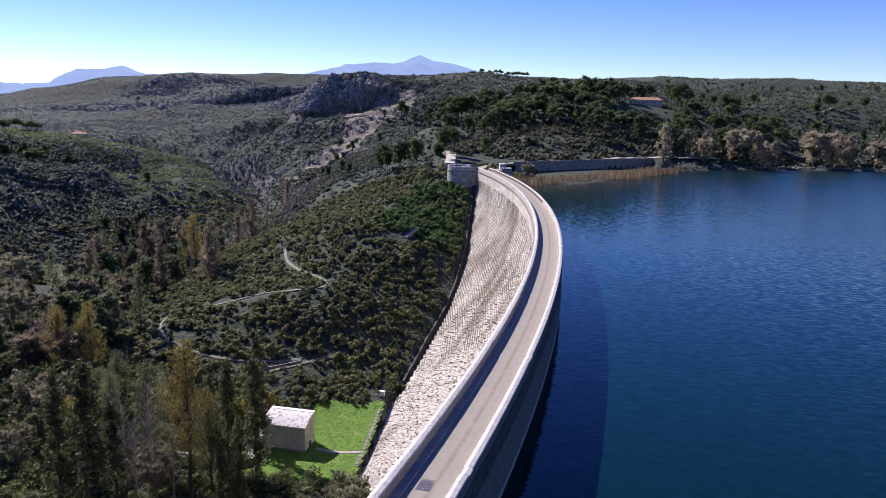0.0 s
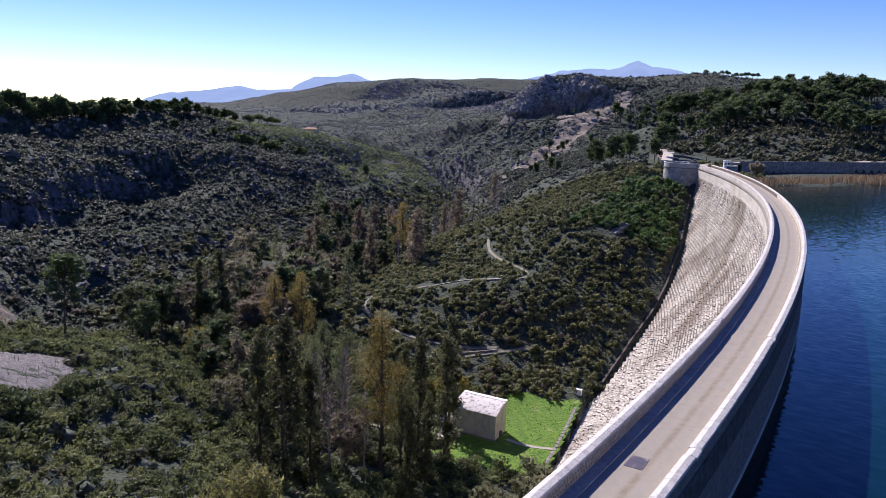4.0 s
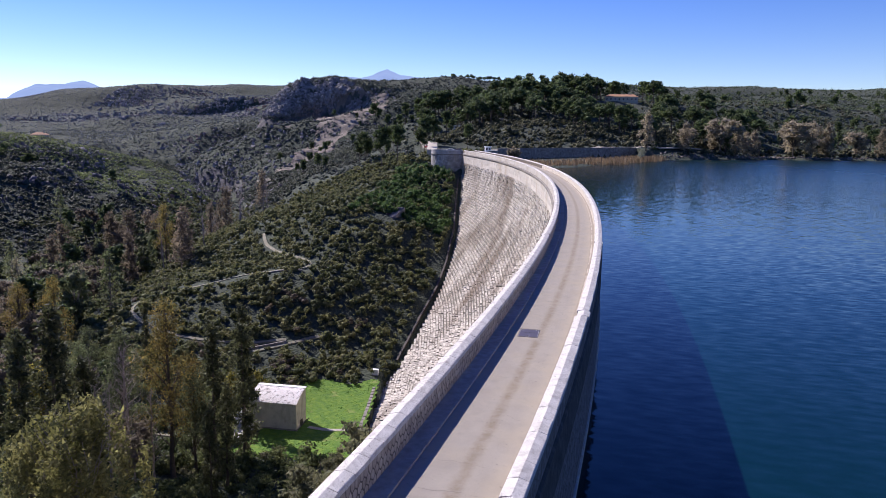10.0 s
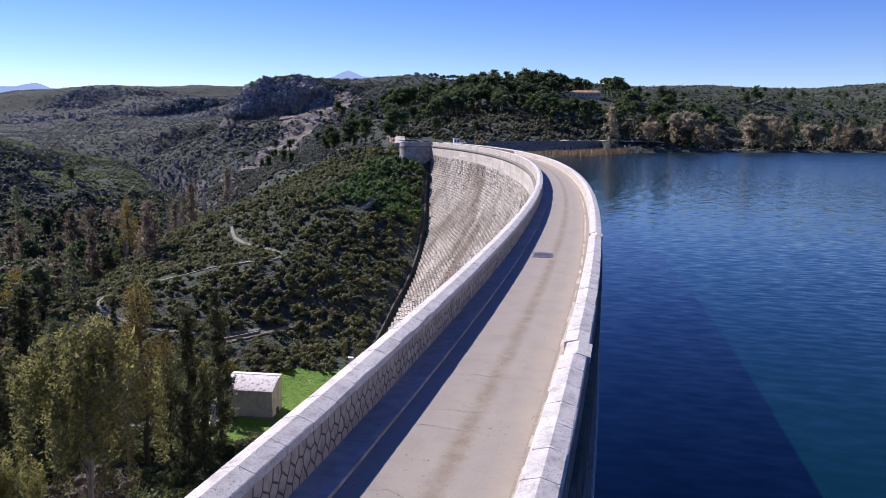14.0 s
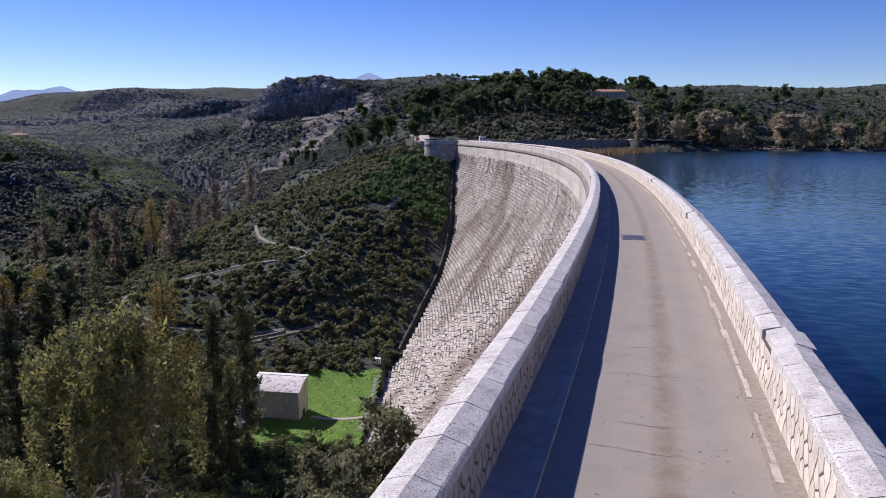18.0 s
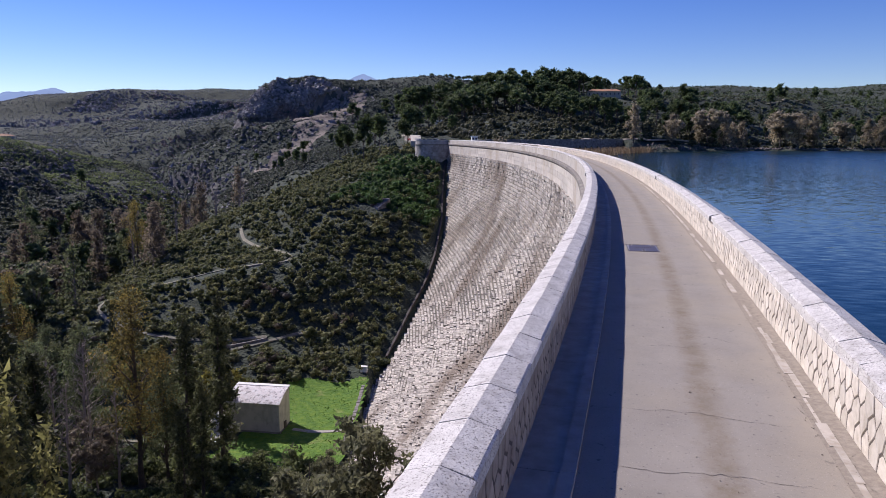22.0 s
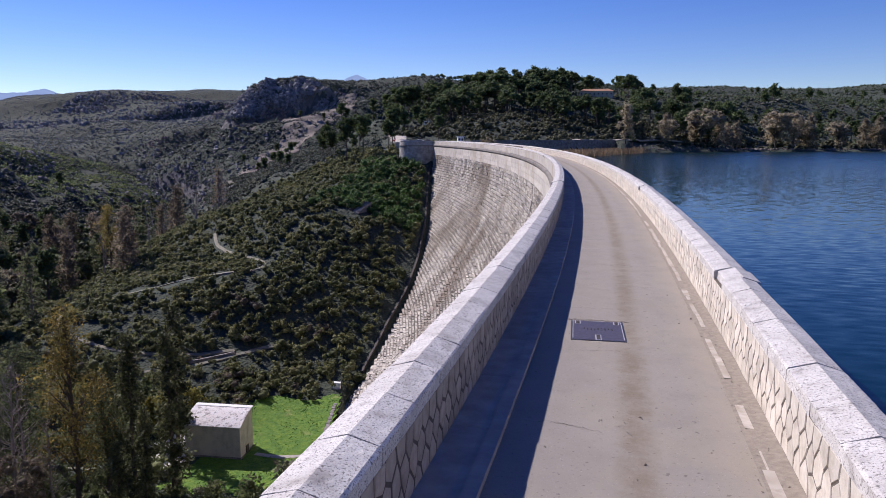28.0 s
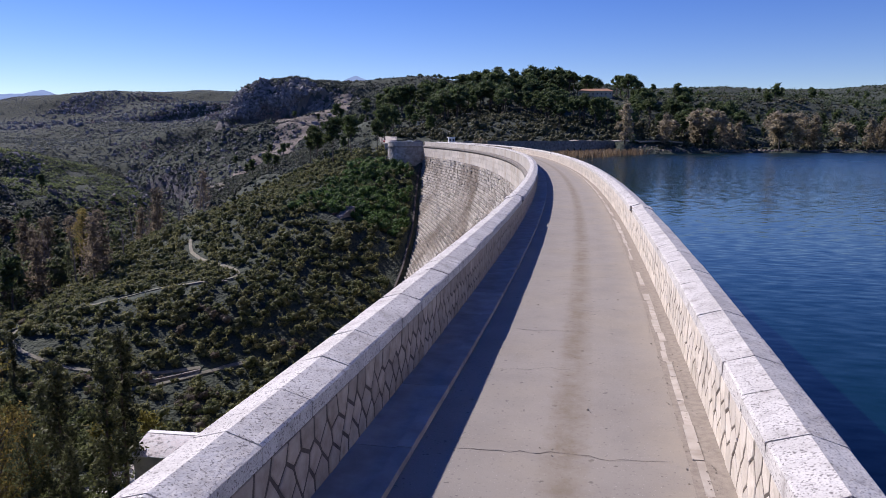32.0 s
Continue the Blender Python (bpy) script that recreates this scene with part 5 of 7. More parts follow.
def hut(x, y, z, w, d, h, name, label, wall_mat, turn=0.0):
    ob = thing(name, label, "hut", (x, y, z), turn=turn)
    part("wall_block", box("wall_block", (-w / 2, -d / 2, -0.3), (w / 2, d / 2, h), wall_mat, 0.03), ob)
    part("roof", box("roof", (-w / 2 - 0.25, -d / 2 - 0.25, h), (w / 2 + 0.25, d / 2 + 0.25, h + 0.18), M_white, 0.03), ob, "flat overhanging roof slab")
    for sx in (-0.25, 0.25):
        win = part("window", box("window", (sx * w - 0.28 * w / 2, -d / 2 - 0.03, h * 0.45), (sx * w + 0.28 * w / 2, -d / 2 + 0.05, h * 0.8), M_dark, 0.01), ob)
        part("window_sill", box("window_sill", (sx * w - 0.34 * w / 2, -d / 2 - 0.10, h * 0.42), (sx * w + 0.34 * w / 2, -d / 2, h * 0.45), M_white, 0.01), win)
    part("door", box("door", (w / 2 - 0.03, -0.4, 0.0), (w / 2 + 0.04, 0.4, min(2.0, h * 0.85)), M_rust, 0.01), ob)
    return ob


hut(-56.5, 266.5, 0.0, 2.4, 2.2, 2.5, "guard_hut", "small pale guard hut on the stone platform", M_white, 20)
hut(-112, 436, height(-112, 436), 5.0, 3.0, 2.8, "kiosk", "white kiosk under the pines", M_white, 10)
hut(-88, 452, height(-88, 452), 7.0, 3.0, 2.6, "kiosk", "long pale shelter under the pines", M_cream, -8)


# valve house below the dam
def valve_house():
    x0, x1, y0, y1, g = -6.6, 4.0, -2.85, 2.85, -0.2
    ob = thing("valve_house", "plastered valve house with whitewashed curved roof", "house", (-66.4, 99.8, -55.1), turn=5)
    part("wall_block", box("wall_block", (x0, y0, g), (x1, y1, 6.4), M_plaster, 0.04), ob, "weathered beige plaster walls")
    part("plinth", box("plinth", (x0 - 0.12, y0 - 0.12, g - 0.3), (x1 + 0.12, y1 + 0.12, 0.9), M_wall, 0.05), ob, "dark stained stone plinth")
    n = 14
    k = np.linspace(0, 1, n)
    y = y0 - 0.25 + k * (y1 - y0 + 0.5)
    z = 6.5 + 1.9 * np.sin(k * math.pi / 2 * 0.93) ** 0.9
    rows = [np.stack([np.full(n, x), y, z + dz], -1) for x, dz in ((x0 - 0.2, 0.0), (x1 + 0.2, 0.0), (x1 + 0.2, 0.14), (x0 - 0.2, 0.14))]
    i = np.arange(n - 1)
    fa = [np.stack([a * n + i, b * n + i, b * n + i + 1, a * n + i + 1], -1) for a, b in ((1, 0), (2, 1), (3, 2), (0, 3))]
    fa.append(np.array([(0, n, 2 * n, 3 * n), (4 * n - 1, 3 * n - 1, 2 * n - 1, n - 1)]))
    part("roof", quads("roof", np.concatenate(rows), np.concatenate(fa), M_roof), ob, "patchy whitewashed roof")
    for x, s in ((x0, 1), (x1, -1)):
        top = np.stack([np.full(n, x), np.clip(y, y0, y1), z + 0.02], -1)
        low = np.stack([np.full(n, x), np.clip(y, y0, y1), np.full(n, 6.3)], -1)
        co = np.concatenate([top, low, top + (s * 0.25, 0, 0), low + (s * 0.25, 0, 0)])
        f2 = np.concatenate([np.stack(q, -1) for q in ((i, i + 1, i + n + 1, i + n), (i + 2 * n, i + 3 * n, i + 3 * n + 1, i + 2 * n + 1))])
        part("gable", quads("gable", co, f2, M_plaster), ob)
    part("ridge_strip", box("ridge_strip", (x0 - 0.22, 1.95, 8.40), (x1 + 0.22, 3.12, 8.52), M_white, 0.03), ob, "white cement strip along the top")
    part("rail", box("rail", (x1 + 0.35, y0 - 0.2, 0.95), (x1 + 0.42, y1 + 0.6, 1.05), M_rust, 0.01), ob, "dark iron rail")
    for yy in (y0 - 0.15, 0.0, y1 + 0.5):
        part("rail_post", box("rail_post", (x1 + 0.36, yy - 0.03, -0.3), (x1 + 0.41, yy + 0.03, 0.95), M_rust, 0.01), ob)
    part("door", box("door", (x1 - 0.02, -0.6, 0.0), (x1 + 0.14, 0.6, 2.1), M_rust, 0.02), ob, "rusty iron door")
    return ob


valve_house()
apron = tagged(new("apron", box("apron", (-61.7, 101.5, -55.4), (-58.8, 104.6, -54.65), M_kerb, 0.05)), "pale concrete slab beside the valve house", "slab", kind="structure")
gate = thing("utility_cabinet", "white metal utility cabinet beside the lawn", "cabinet", (-56.2, 129.6, height(-56.2, 129.6) - 0.1))
part("body", box("body", (-0.8, -0.4, 0.25), (0.8, 0.4, 1.5), M_white, 0.03), gate)
part("lid", box("lid", (-0.88, -0.48, 1.5), (0.88, 0.48, 1.6), M_white, 0.02), gate)
part("base", box("base", (-0.85, -0.45, -0.5), (0.85, 0.45, 0.25), M_kerb, 0.03), gate, "concrete base")
tagged(new("garden_walk", ribbon("garden_walk", [(-60.5, 99.6), (-55, 99.0), (-49.5, 100.6)], 1.0, M_kerb, 0.2, 0.8)), "pale concrete walk across the lawn", "path", kind="structure")

# stairs along the dam's toe
stairs = thing("toe_stairs", "pale narrow stone stairs along the dam's toe", "stairs")
for k in range(34):
    th = 10.4 + k * 0.094
    o = -39.6 - 0.05 * (k % 3)
    z = height(*arc(o + 0.55, th + 0.046)) + 0.16 + 0.05 * (k % 2)
    part("step", quads("step", *arc_boxes(np.array([o]), o + 0.7, th, th + 0.090, z - 1.0, z), M_wall), stairs)

# dark strip where the hillside meets the face; the gap's shade is its colour
pts_n = [arc(face_off(z) - 1.0, t + 0.16) for z, t in ABUT_N[1:]]
tagged(new("gap_shade_strip", ribbon("gap_shade_strip", pts_n, 0.55, M_rust, 0.55, 1.0, 1.0)), "dark strip painting the shaded gap beside the stepped face", "wall", kind="structure")

# flight of old steps on the hill
steps = thing("hill_steps", "grey concrete steps with a dark trough", "stairs", (-76.5, 205.5, height(-76.5, 205.5) - 0.6), turn=-20)
for k in range(9):
    part("step", box("step", (-1.4, k * 0.75 - 3.5, -0.8), (1.4, k * 0.75 - 2.75, 0.45 + 0.34 * k), M_wall, 0.03), steps)
part("trough", box("trough", (-2.1, -3.4, -0.6), (-1.6, 2.8, 1.5), M_rust, 0.05), steps, "dark iron trough")

# shore wall in courses
wall = thing("shore_wall", "grey rubble retaining wall above the reeds", "wall", kind="structure")
line = np.array([(-60, 305), (-46, 325), (-28, 350), (-6, 377), (4, 390)], float)
seg = np.r_[0, np.cumsum(np.linalg.norm(np.diff(line, axis=0), axis=1))]
pieces = []
r = np.random.default_rng(3)
for k in range(10):
    e = np.cumsum(r.uniform(0.8, 1.8, 140))
    e = e[e < seg[-1]]
    for a, b in zip(e[:-1], e[1:] - 0.03):
        p = np.array([np.interp([a, b], seg, line[:, q]) for q in (0, 1)]).T
        d = p[1] - p[0]
        nrm = np.array([d[1], -d[0]]) / np.linalg.norm(d)
        push = r.uniform(0.0, 0.12) + 0.06 * k
        z1 = 0.9 - 0.75 * k
        q = [p[0] - nrm * 0.6, p[1] - nrm * 0.6, p[1] + nrm * push, p[0] + nrm * push]
        co = np.array([(*v, z1 - 0.73) for v in q] + [(*v, z1) for v in q])
        pieces.append((co, BOX_FACES[:, ::-1]))
part("masonry", quads("masonry", *joined(pieces), M_wall), wall, "rubble blocks", "stuff")


def tiled_house(name, x, y, w, d, h, turn, label, storeys=1, lift=0.0):
    g = height(x, y) + lift
    ob = thing(name, label, "house", (x, y, g), turn=turn)
    part("wall_block", box("wall_block", (-w / 2, -d / 2, -3), (w / 2, d / 2, h), M_cream, 0.05), ob, "cream rendered walls")
    rise = d * 0.22
    co = [(-w / 2 - 0.5, -d / 2 - 0.5, h), (w / 2 + 0.5, -d / 2 - 0.5, h), (w / 2 + 0.5, d / 2 + 0.5, h), (-w / 2 - 0.5, d / 2 + 0.5, h), (-w / 2 + d * 0.4, 0, h + rise), (w / 2 - d * 0.4, 0, h + rise)]
    part("roof", mesh_of("roof", co, [(0, 1, 5, 4), (1, 2, 5), (2, 3, 4, 5), (3, 0, 4), (3, 2, 1, 0)], M_tile), ob, "red clay tile roof")
    n = max(2, int(w / 3))
    for s in range(storeys):
        for k in range(n):
            cx = -w / 2 + (k + 0.5) * w / n
            z = h / storeys * s + h / storeys * 0.35
            win = part("window", box("window", (cx - 0.5, -d / 2 - 0.06, z), (cx + 0.5, -d / 2 + 0.1, z + 1.3), M_dark, 0.01), ob)
            part("sill", box("sill", (cx - 0.6, -d / 2 - 0.16, z - 0.12), (cx + 0.6, -d / 2, z), M_white, 0.01), win)
    part("chimney", box("chimney", (w * 0.2, -0.4, h + rise * 0.4), (w * 0.2 + 0.8, 0.4, h + rise + 1.0), M_cream, 0.03), ob)
    return ob


tiled_house("long_house", -11, 580, 26, 9, 4.2, 2, "long cream house with red tile roof among pines", 1, 33.0 - height(-11, 580))
tiled_house("hill_cottage", -447, 432, 11, 8, 3.6, 30, "small cottage with red tile roof", 1)


def car(x, y, turn, paint, label, z=None):
    ob = thing("parked_car", label, "car", (x, y, height(x, y) + 0.45 if z is None else z), turn=turn)
    bm = bmesh.new()
    prof = [(-2.05, 0.35), (-2.0, 0.85), (-1.25, 0.95), (-0.7, 1.42), (0.9, 1.45), (1.6, 0.98), (2.05, 0.9), (2.1, 0.35)]
    for s in (-0.85, 0.85):
        for px_, pz in prof:
            bm.verts.new((px_, s * (0.86 if pz > 1.2 else 1.0), pz))
    bm.verts.ensure_lookup_table()
    n = len(prof)
    bm.faces.new([bm.verts[k] for k in range(n)])
    bm.faces.new([bm.verts[n + k] for k in reversed(range(n))])
    for k in range(n):
        bm.faces.new([bm.verts[k], bm.verts[n + k], bm.verts[n + (k + 1) % n], bm.verts[(k + 1) % n]][::-1])
    bmesh.ops.recalc_face_normals(bm, faces=bm.faces[:])
    bmesh.ops.bevel(bm, geom=bm.edges[:], offset=0.06, segments=2, affect="EDGES")
    me = bpy.data.meshes.new("body")
    bm.to_mesh(me)
    bm.free()
    me.materials.append(paint)
    part("body", me, ob)
    for s in (-1, 1):
        part("side_window", box("side_window", (-0.85, s * 0.80 - 0.03, 1.0), (1.2, s * 0.80 + 0.03, 1.32), M_glass, 0.01), ob, "dark side glass")
    part("windscreen", mesh_of("windscreen", [(-1.22, -0.72, 1.0), (-1.22, 0.72, 1.0), (-0.76, 0.66, 1.40), (-0.76, -0.66, 1.40)], [(0, 3, 2, 1)], M_glass), ob)
    for wx in (-1.3, 1.3):
        for wy in (-0.82, 0.82):
            rows = [(wx, wy - 0.1, 0.33, 0.02), (wx, wy - 0.1, 0.33, 0.33), (wx, wy + 0.1, 0.33, 0.33), (wx, wy + 0.1, 0.33, 0.02)]
            a = np.linspace(0, 2 * np.pi, 14, endpoint=False)
            co = np.concatenate([np.stack([q[0] + q[3] * np.cos(a), np.full(14, q[1]), q[2] + q[3] * np.sin(a)], -1) for q in rows])
            i, j = np.meshgrid(np.arange(3), np.arange(14), indexing="ij")
            p, q = i * 14 + j, i * 14 + (j + 1) % 14
            wheel = part("wheel", quads("wheel", co, np.stack([p, q, q + 14, p + 14], -1).reshape(-1, 4), M_tyre), ob)
    return ob


car(-97, 316, 60, M_red, "red hatchback parked on the approach road")
car(-72.5, 264.5, 8, M_white, "white hatchback parked on the bastion", -0.02)
car(-70.5, 269.5, 20, M_steel, "dark grey hatchback parked on the bastion", -0.02)


def lamp_post(x, y, h, label):
    ob = thing("street_lamp", label, "street lamp", (x, y, height(x, y)))
    part("pole", quads("pole", *tube([(0, 0, -0.5, 0.11), (0, 0, h, 0.06)], 8), M_steel), ob)
    part("arm", quads("arm", *tube([(0, 0, h, 0.05), (0.5, -0.4, h + 0.4, 0.05), (1.3, -1.0, h + 0.45, 0.04)], 6), M_steel), ob)
    part("lamp_head", box("lamp_head", (1.0, -1.25, h + 0.36), (1.7, -0.85, h + 0.5), M_white, 0.03), ob)


lamp_post(-62, 283, 6, "grey steel street lamp beside the road")
lamp_post(-54, 446, 9, "tall grey steel street lamp among pines")


# ---- plants ----
def bushes(points, radius, rng, per, leaf, flat=0.75, lumps=3, core=0.74):
    """Many bushes, each of a few rounded leaf masses with loose leaves on and round them; points n x 3, radius n."""
    n = len(points)
    off = rng.normal(0, 0.40 if lumps > 1 else 0.1, (n, lumps, 3)) * radius[:, None, None]
    off[:, :, 2] = np.abs(off[:, :, 2]) * flat + 0.26 * radius[:, None]
    size = (rng.uniform(0.44, 0.72, (n, lumps)) if lumps > 1 else rng.uniform(0.7, 0.95, (n, 1))) * radius[:, None]
    build = lumps_of if per > 12 else small_lumps
    mass, tri = build((points[:, None] + off).reshape(-1, 3), core * size.ravel(), rng, 0.6 + 0.3 * flat)
    b = np.repeat(np.arange(n), per)
    k = rng.integers(0, lumps, n * per)
    d = rng.normal(0, 1, (n * per, 3))
    d[:, 2] = d[:, 2] * 0.8 + 0.4
    d /= np.linalg.norm(d, axis=1, keepdims=True)
    c = points[b] + off[b, k] + d * np.array((1, 1, 0.6 + 0.3 * flat)) * (size[b, k] * rng.uniform(0.72, 1.06, n * per))[:, None]
    co, fa = leaves(c, leaf * np.sqrt(radius[b]) * rng.uniform(0.6, 1.3, n * per), d, rng, 0.8)
    return np.concatenate([mass, co]), np.concatenate([tri, fa + len(mass)])


def spread(n, x0, x1, y0, y1, rng, keep):
    x, y = rng.uniform(x0, x1, n), rng.uniform(y0, y1, n)
    ok = keep(x, y)
    x, y = x[ok], y[ok]
    return np.stack([x, y, land(x, y)], -1)


def off_paths(x, y, gap):
    ok = np.ones(x.shape, bool)
    for line in PATHS:
        ok &= along(x, y, [(*p, 0.0) for p in line])[0] > gap ** 2
    return ok


def open_land(x, y):
    """Where shrubs may grow."""
    r, th = np.hypot(x + R, y) - R, np.degrees(np.arctan2(y, x + R))
    ok = (lake_side(x, y) > 5) & ~(on_slip(x, y) & (fbm(x, y, 9, 3, 57) > -0.12)) & ~((np.abs(x + 11) < 16) & (y > 540) & (y < 588))
    ok &= ~((r > -42) & (th > 9) & (th < 14.5)) & ~((r > -2 + 0) & (r < 6) & (th < TH1))
    z = land(x, y)
    face = -6.0 - TOE * np.clip((-2.0 - r) / 34.0, 0, None) ** (1 / 1.45)
    ok &= ~((r > -40) & (r < 4) & (th < TH1) & (z < face - 0.2) & (th > -8))
    ok &= (np.hypot(x + 73.2, y - 266.5) > 9.3) & (np.hypot(x + 56.5, y - 264.5) > 6)
    ok &= ~((x > -75) & (x < -58) & (y > 90) & (y < 109)) & off_paths(x, y, 1.35) & (along(x, y, [(*p, 0.0) for p in pts_n])[0] > 6.0)
    for line in ([(-74, 282, 0), (-84, 298, 0), (-98, 318, 0), (-108, 345, 0)], [(-72, 284, 0), (-64, 304, 0), (-44, 334, 0), (-8, 382, 0), (60, 446, 0)]):
        ok &= along(x, y, line)[0] > 16
    return ok


def shrubs(name, label, n, box_xy, mat, radius, per, leaf, seed, extra=None, flat=0.75, sink=0.2, core=0.74):
    rng = np.random.default_rng(seed)
    pts = spread(n, *box_xy, rng, lambda x, y: open_land(x, y) & (extra(x, y, rng) if extra is not None else True))
    rad = rng.uniform(*radius, len(pts)) * rng.uniform(0.75, 1.25, len(pts))
    pts[:, 2] -= sink * rad
    return tagged(new(name, quads(name, *bushes(pts, rad, rng, per, leaf, flat, 3 if per > 13 else 1, core), mat, True)), label, "shrubs", kind="stuff")


def patchy(size, level, seed):
    return lambda x, y, rng: fbm(x, y, size, 3, seed) > level


def hillside(x, y, rng):
    return ~on_lawn(x, y) & (fbm(x, y, 12, 3, 8) > -0.33)


shrubs("hill_maquis", "dense evergreen maquis bushes on the hill", 7600, (-190, -48, 108, 300), M_maquis, (0.6, 1.75), 48, 0.29, 11, hillside, 1.0, 0.0)
shrubs("young_pines", "fresh green young pine thicket below the bastion", 460, (-92, -58, 205, 262), M_fresh, (1.3, 2.3), 110, 0.26, 12, None, 1.3)
shrubs("bank_bushes", "large mixed bushes on the near bank", 2900, (-175, -22, -45, 112), M_bank, (1.1, 2.9), 230, 0.235, 13, lambda x, y, rng: ~on_lawn(x, y) & ~on_scree(x, y) & (fbm(x, y, 16, 3, 18) > -0.5), 1.05, core=0.52)
shrubs("olive_scrub", "grey-green scrub along the valley", 520, (-190, -30, -45, 130), M_olive, (1.0, 2.6), 200, 0.20, 14, lambda x, y, rng: ~on_lawn(x, y) & ~on_scree(x, y) & (fbm(x, y, 14, 3, 28) > 0.05))
shrubs("dry_scrub", "brown leafless winter scrub along the valley", 520, (-200, -40, 30, 160), M_rustleaf, (1.0, 2.2), 120, 0.15, 15, lambda x, y, rng: ~on_lawn(x, y) & ~on_scree(x, y) & (fbm(x, y, 18, 3, 38) > 0.12))
shrubs("valley_thicket", "dark mixed thicket in the valley bottom", 2200, (-330, -130, 80, 470), M_maquis, (1.3, 3.2), 34, 0.40, 16, lambda x, y, rng: land(x, y) < -40)
shrubs("left_maquis", "maquis on the far valley side, half-shade darkened into its leaves", 42000, (-520, -170, 20, 560), M_left_shaded, (0.8, 2.3), 6, 0.58, 17, lambda x, y, rng: (land(x, y) > -50) & (fbm(x, y, 45, 4, 48) > -0.7) & ~on_red(x, y) & (along(x, y, [(-446, 380, 0), (-436, 480, 0), (-345, 440, 0), (-330, 380, 0)])[0] > (44 + 22 * fbm(x, y, 22, 3, 47)) ** 2))
shrubs("spur_scrub", "low bright green scrub on the valley spur, sunlight in its colour", 13000, (-470, -285, 270, 530), M_spur_sunlit, (0.7, 1.5), 6, 0.55, 28, lambda x, y, rng: (along(x, y, [(-446, 380, 0), (-436, 480, 0), (-345, 440, 0), (-330, 380, 0)])[0] < 48 ** 2) & (fbm(x, y, 30, 3, 49) > -0.3))
shrubs("spur_maquis", "scattered maquis below the crag", 7000, (-420, -100, 280, 830), M_maquis_hazy, (1.0, 2.6), 7, 0.62, 18, lambda x, y, rng: (fbm(x, y, 40, 4, 58) > -0.30) & (x > -1e9))
shrubs("plateau_maquis", "low shrubs on the far plateau", 13000, (-400, 700, 620, 1500), M_maquis_hazy, (1.2, 3.2), 2, 0.95, 19, lambda x, y, rng: (fbm(x, y, 70, 4, 68) > -0.18) & (land(x, y) > -10))
shrubs("far_garrigue", "low garrigue on the far slopes, blue haze in its leaf colour", 52000, (-1500, -380, 680, 1800), M_garrigue_hazy, (0.6, 1.9), 2, 0.85, 29, lambda x, y, rng: (fbm(x, y, 90, 4, 88) > -0.45) & (land(x, y) > -46))
shrubs("ridge_maquis", "low green shrubs on the slope above the crag", 8000, (-400, 20, 600, 960), M_maquis_hazy, (0.9, 2.2), 2, 0.85, 25, lambda x, y, rng: (land(x, y) > 24) & (fbm(x, y, 30, 3, 98) > -0.4))
shrubs("shore_bushes", "dark bushes along the far shore", 5200, (-150, 420, 300, 720), M_under, (1.1, 2.6), 13, 0.55, 20, lambda x, y, rng: (lake_side(x, y) > 22) & (y > np.interp(x, *zip(*WALL)) + 12) & (y > 420 + 0.2 * x))
shrubs("waterside_thicket", "dark thicket under the poplars at the water", 2000, (18, 420, 395, 620), M_under, (1.4, 3.0), 20, 0.42, 26, lambda x, y, rng: (lake_side(x, y) > 4) & (lake_side(x, y) < 32), 1.0)
shrubs("right_hill_maquis", "dense green maquis on the hills across the lake", 36000, (-40, 760, 430, 1250), M_lake_hill, (1.0, 2.5), 2, 1.0, 27, lambda x, y, rng: (lake_side(x, y) > 26) & (fbm(x, y, 40, 3, 99) > -0.42))
shrubs("skyline_maquis", "dark shrubs along the far skyline", 9000, (-40, 1000, 1250, 2000), M_lake_hill, (1.6, 4.0), 2, 1.0, 30, lambda x, y, rng: fbm(x, y, 60, 3, 97) > -0.3)
shrubs("gorge_maquis", "shrubs on the slopes of the gorge", 20000, (-900, -300, 400, 1150), M_maquis_hazy, (0.8, 2.2), 2, 0.8, 22, patchy(60, -0.45, 78))
shrubs("crag_scrub", "scrub on the slope below the crag", 4200, (-500, -215, 600, 830), M_maquis_hazy, (1.2, 3.0), 6, 0.7, 24, lambda x, y, rng: land(x, y) < 58)
shrubs("south_maquis", "maquis on the hills beyond the valley", 2200, (-520, -20, -160, 60), M_maquis_hazy, (1.5, 3.0), 10, 0.6, 21, lambda x, y, rng: ~on_scree(x, y) & ~on_red(x, y))


shrubs("wall_thicket", "dense dark green thicket above the shore wall", 1700, (-125, 60, 296, 480), M_under, (1.3, 3.2), 34, 0.38, 23, lambda x, y, rng: (y > np.interp(x, *zip(*WALL)) + 9 + 0.2 * (x > 0) * x) & ((x > -60) | (y > 330)) & (x > -108 + 0.0 * y), 1.1)


def blades(name, label, n, x0, x1, y0, y1, keep, mat, h, w, seed, z=None):
    """Thin upright blades."""
    rng = np.random.default_rng(seed)
    p = spread(n, x0, x1, y0, y1, rng, keep)
    if z is not None:
        p[:, 2] = z
    n = len(p)
    a = rng.uniform(0, np.pi, n)
    u = np.stack([np.cos(a), np.sin(a), 0 * a], -1) * (w * rng.uniform(0.6, 1.3, n))[:, None]
    hh = rng.uniform(*h, n)
    lean = rng.normal(0, 0.18, (n, 2)) * hh[:, None]
    top = p + np.c_[lean, hh]
    co = np.stack([p - u, p + u, top + u * 0.35, top - u * 0.35], 1).reshape(-1, 3)
    return tagged(new(name, quads(name, co, np.arange(4 * n).reshape(-1, 4), mat)), label, "plants", kind="stuff")


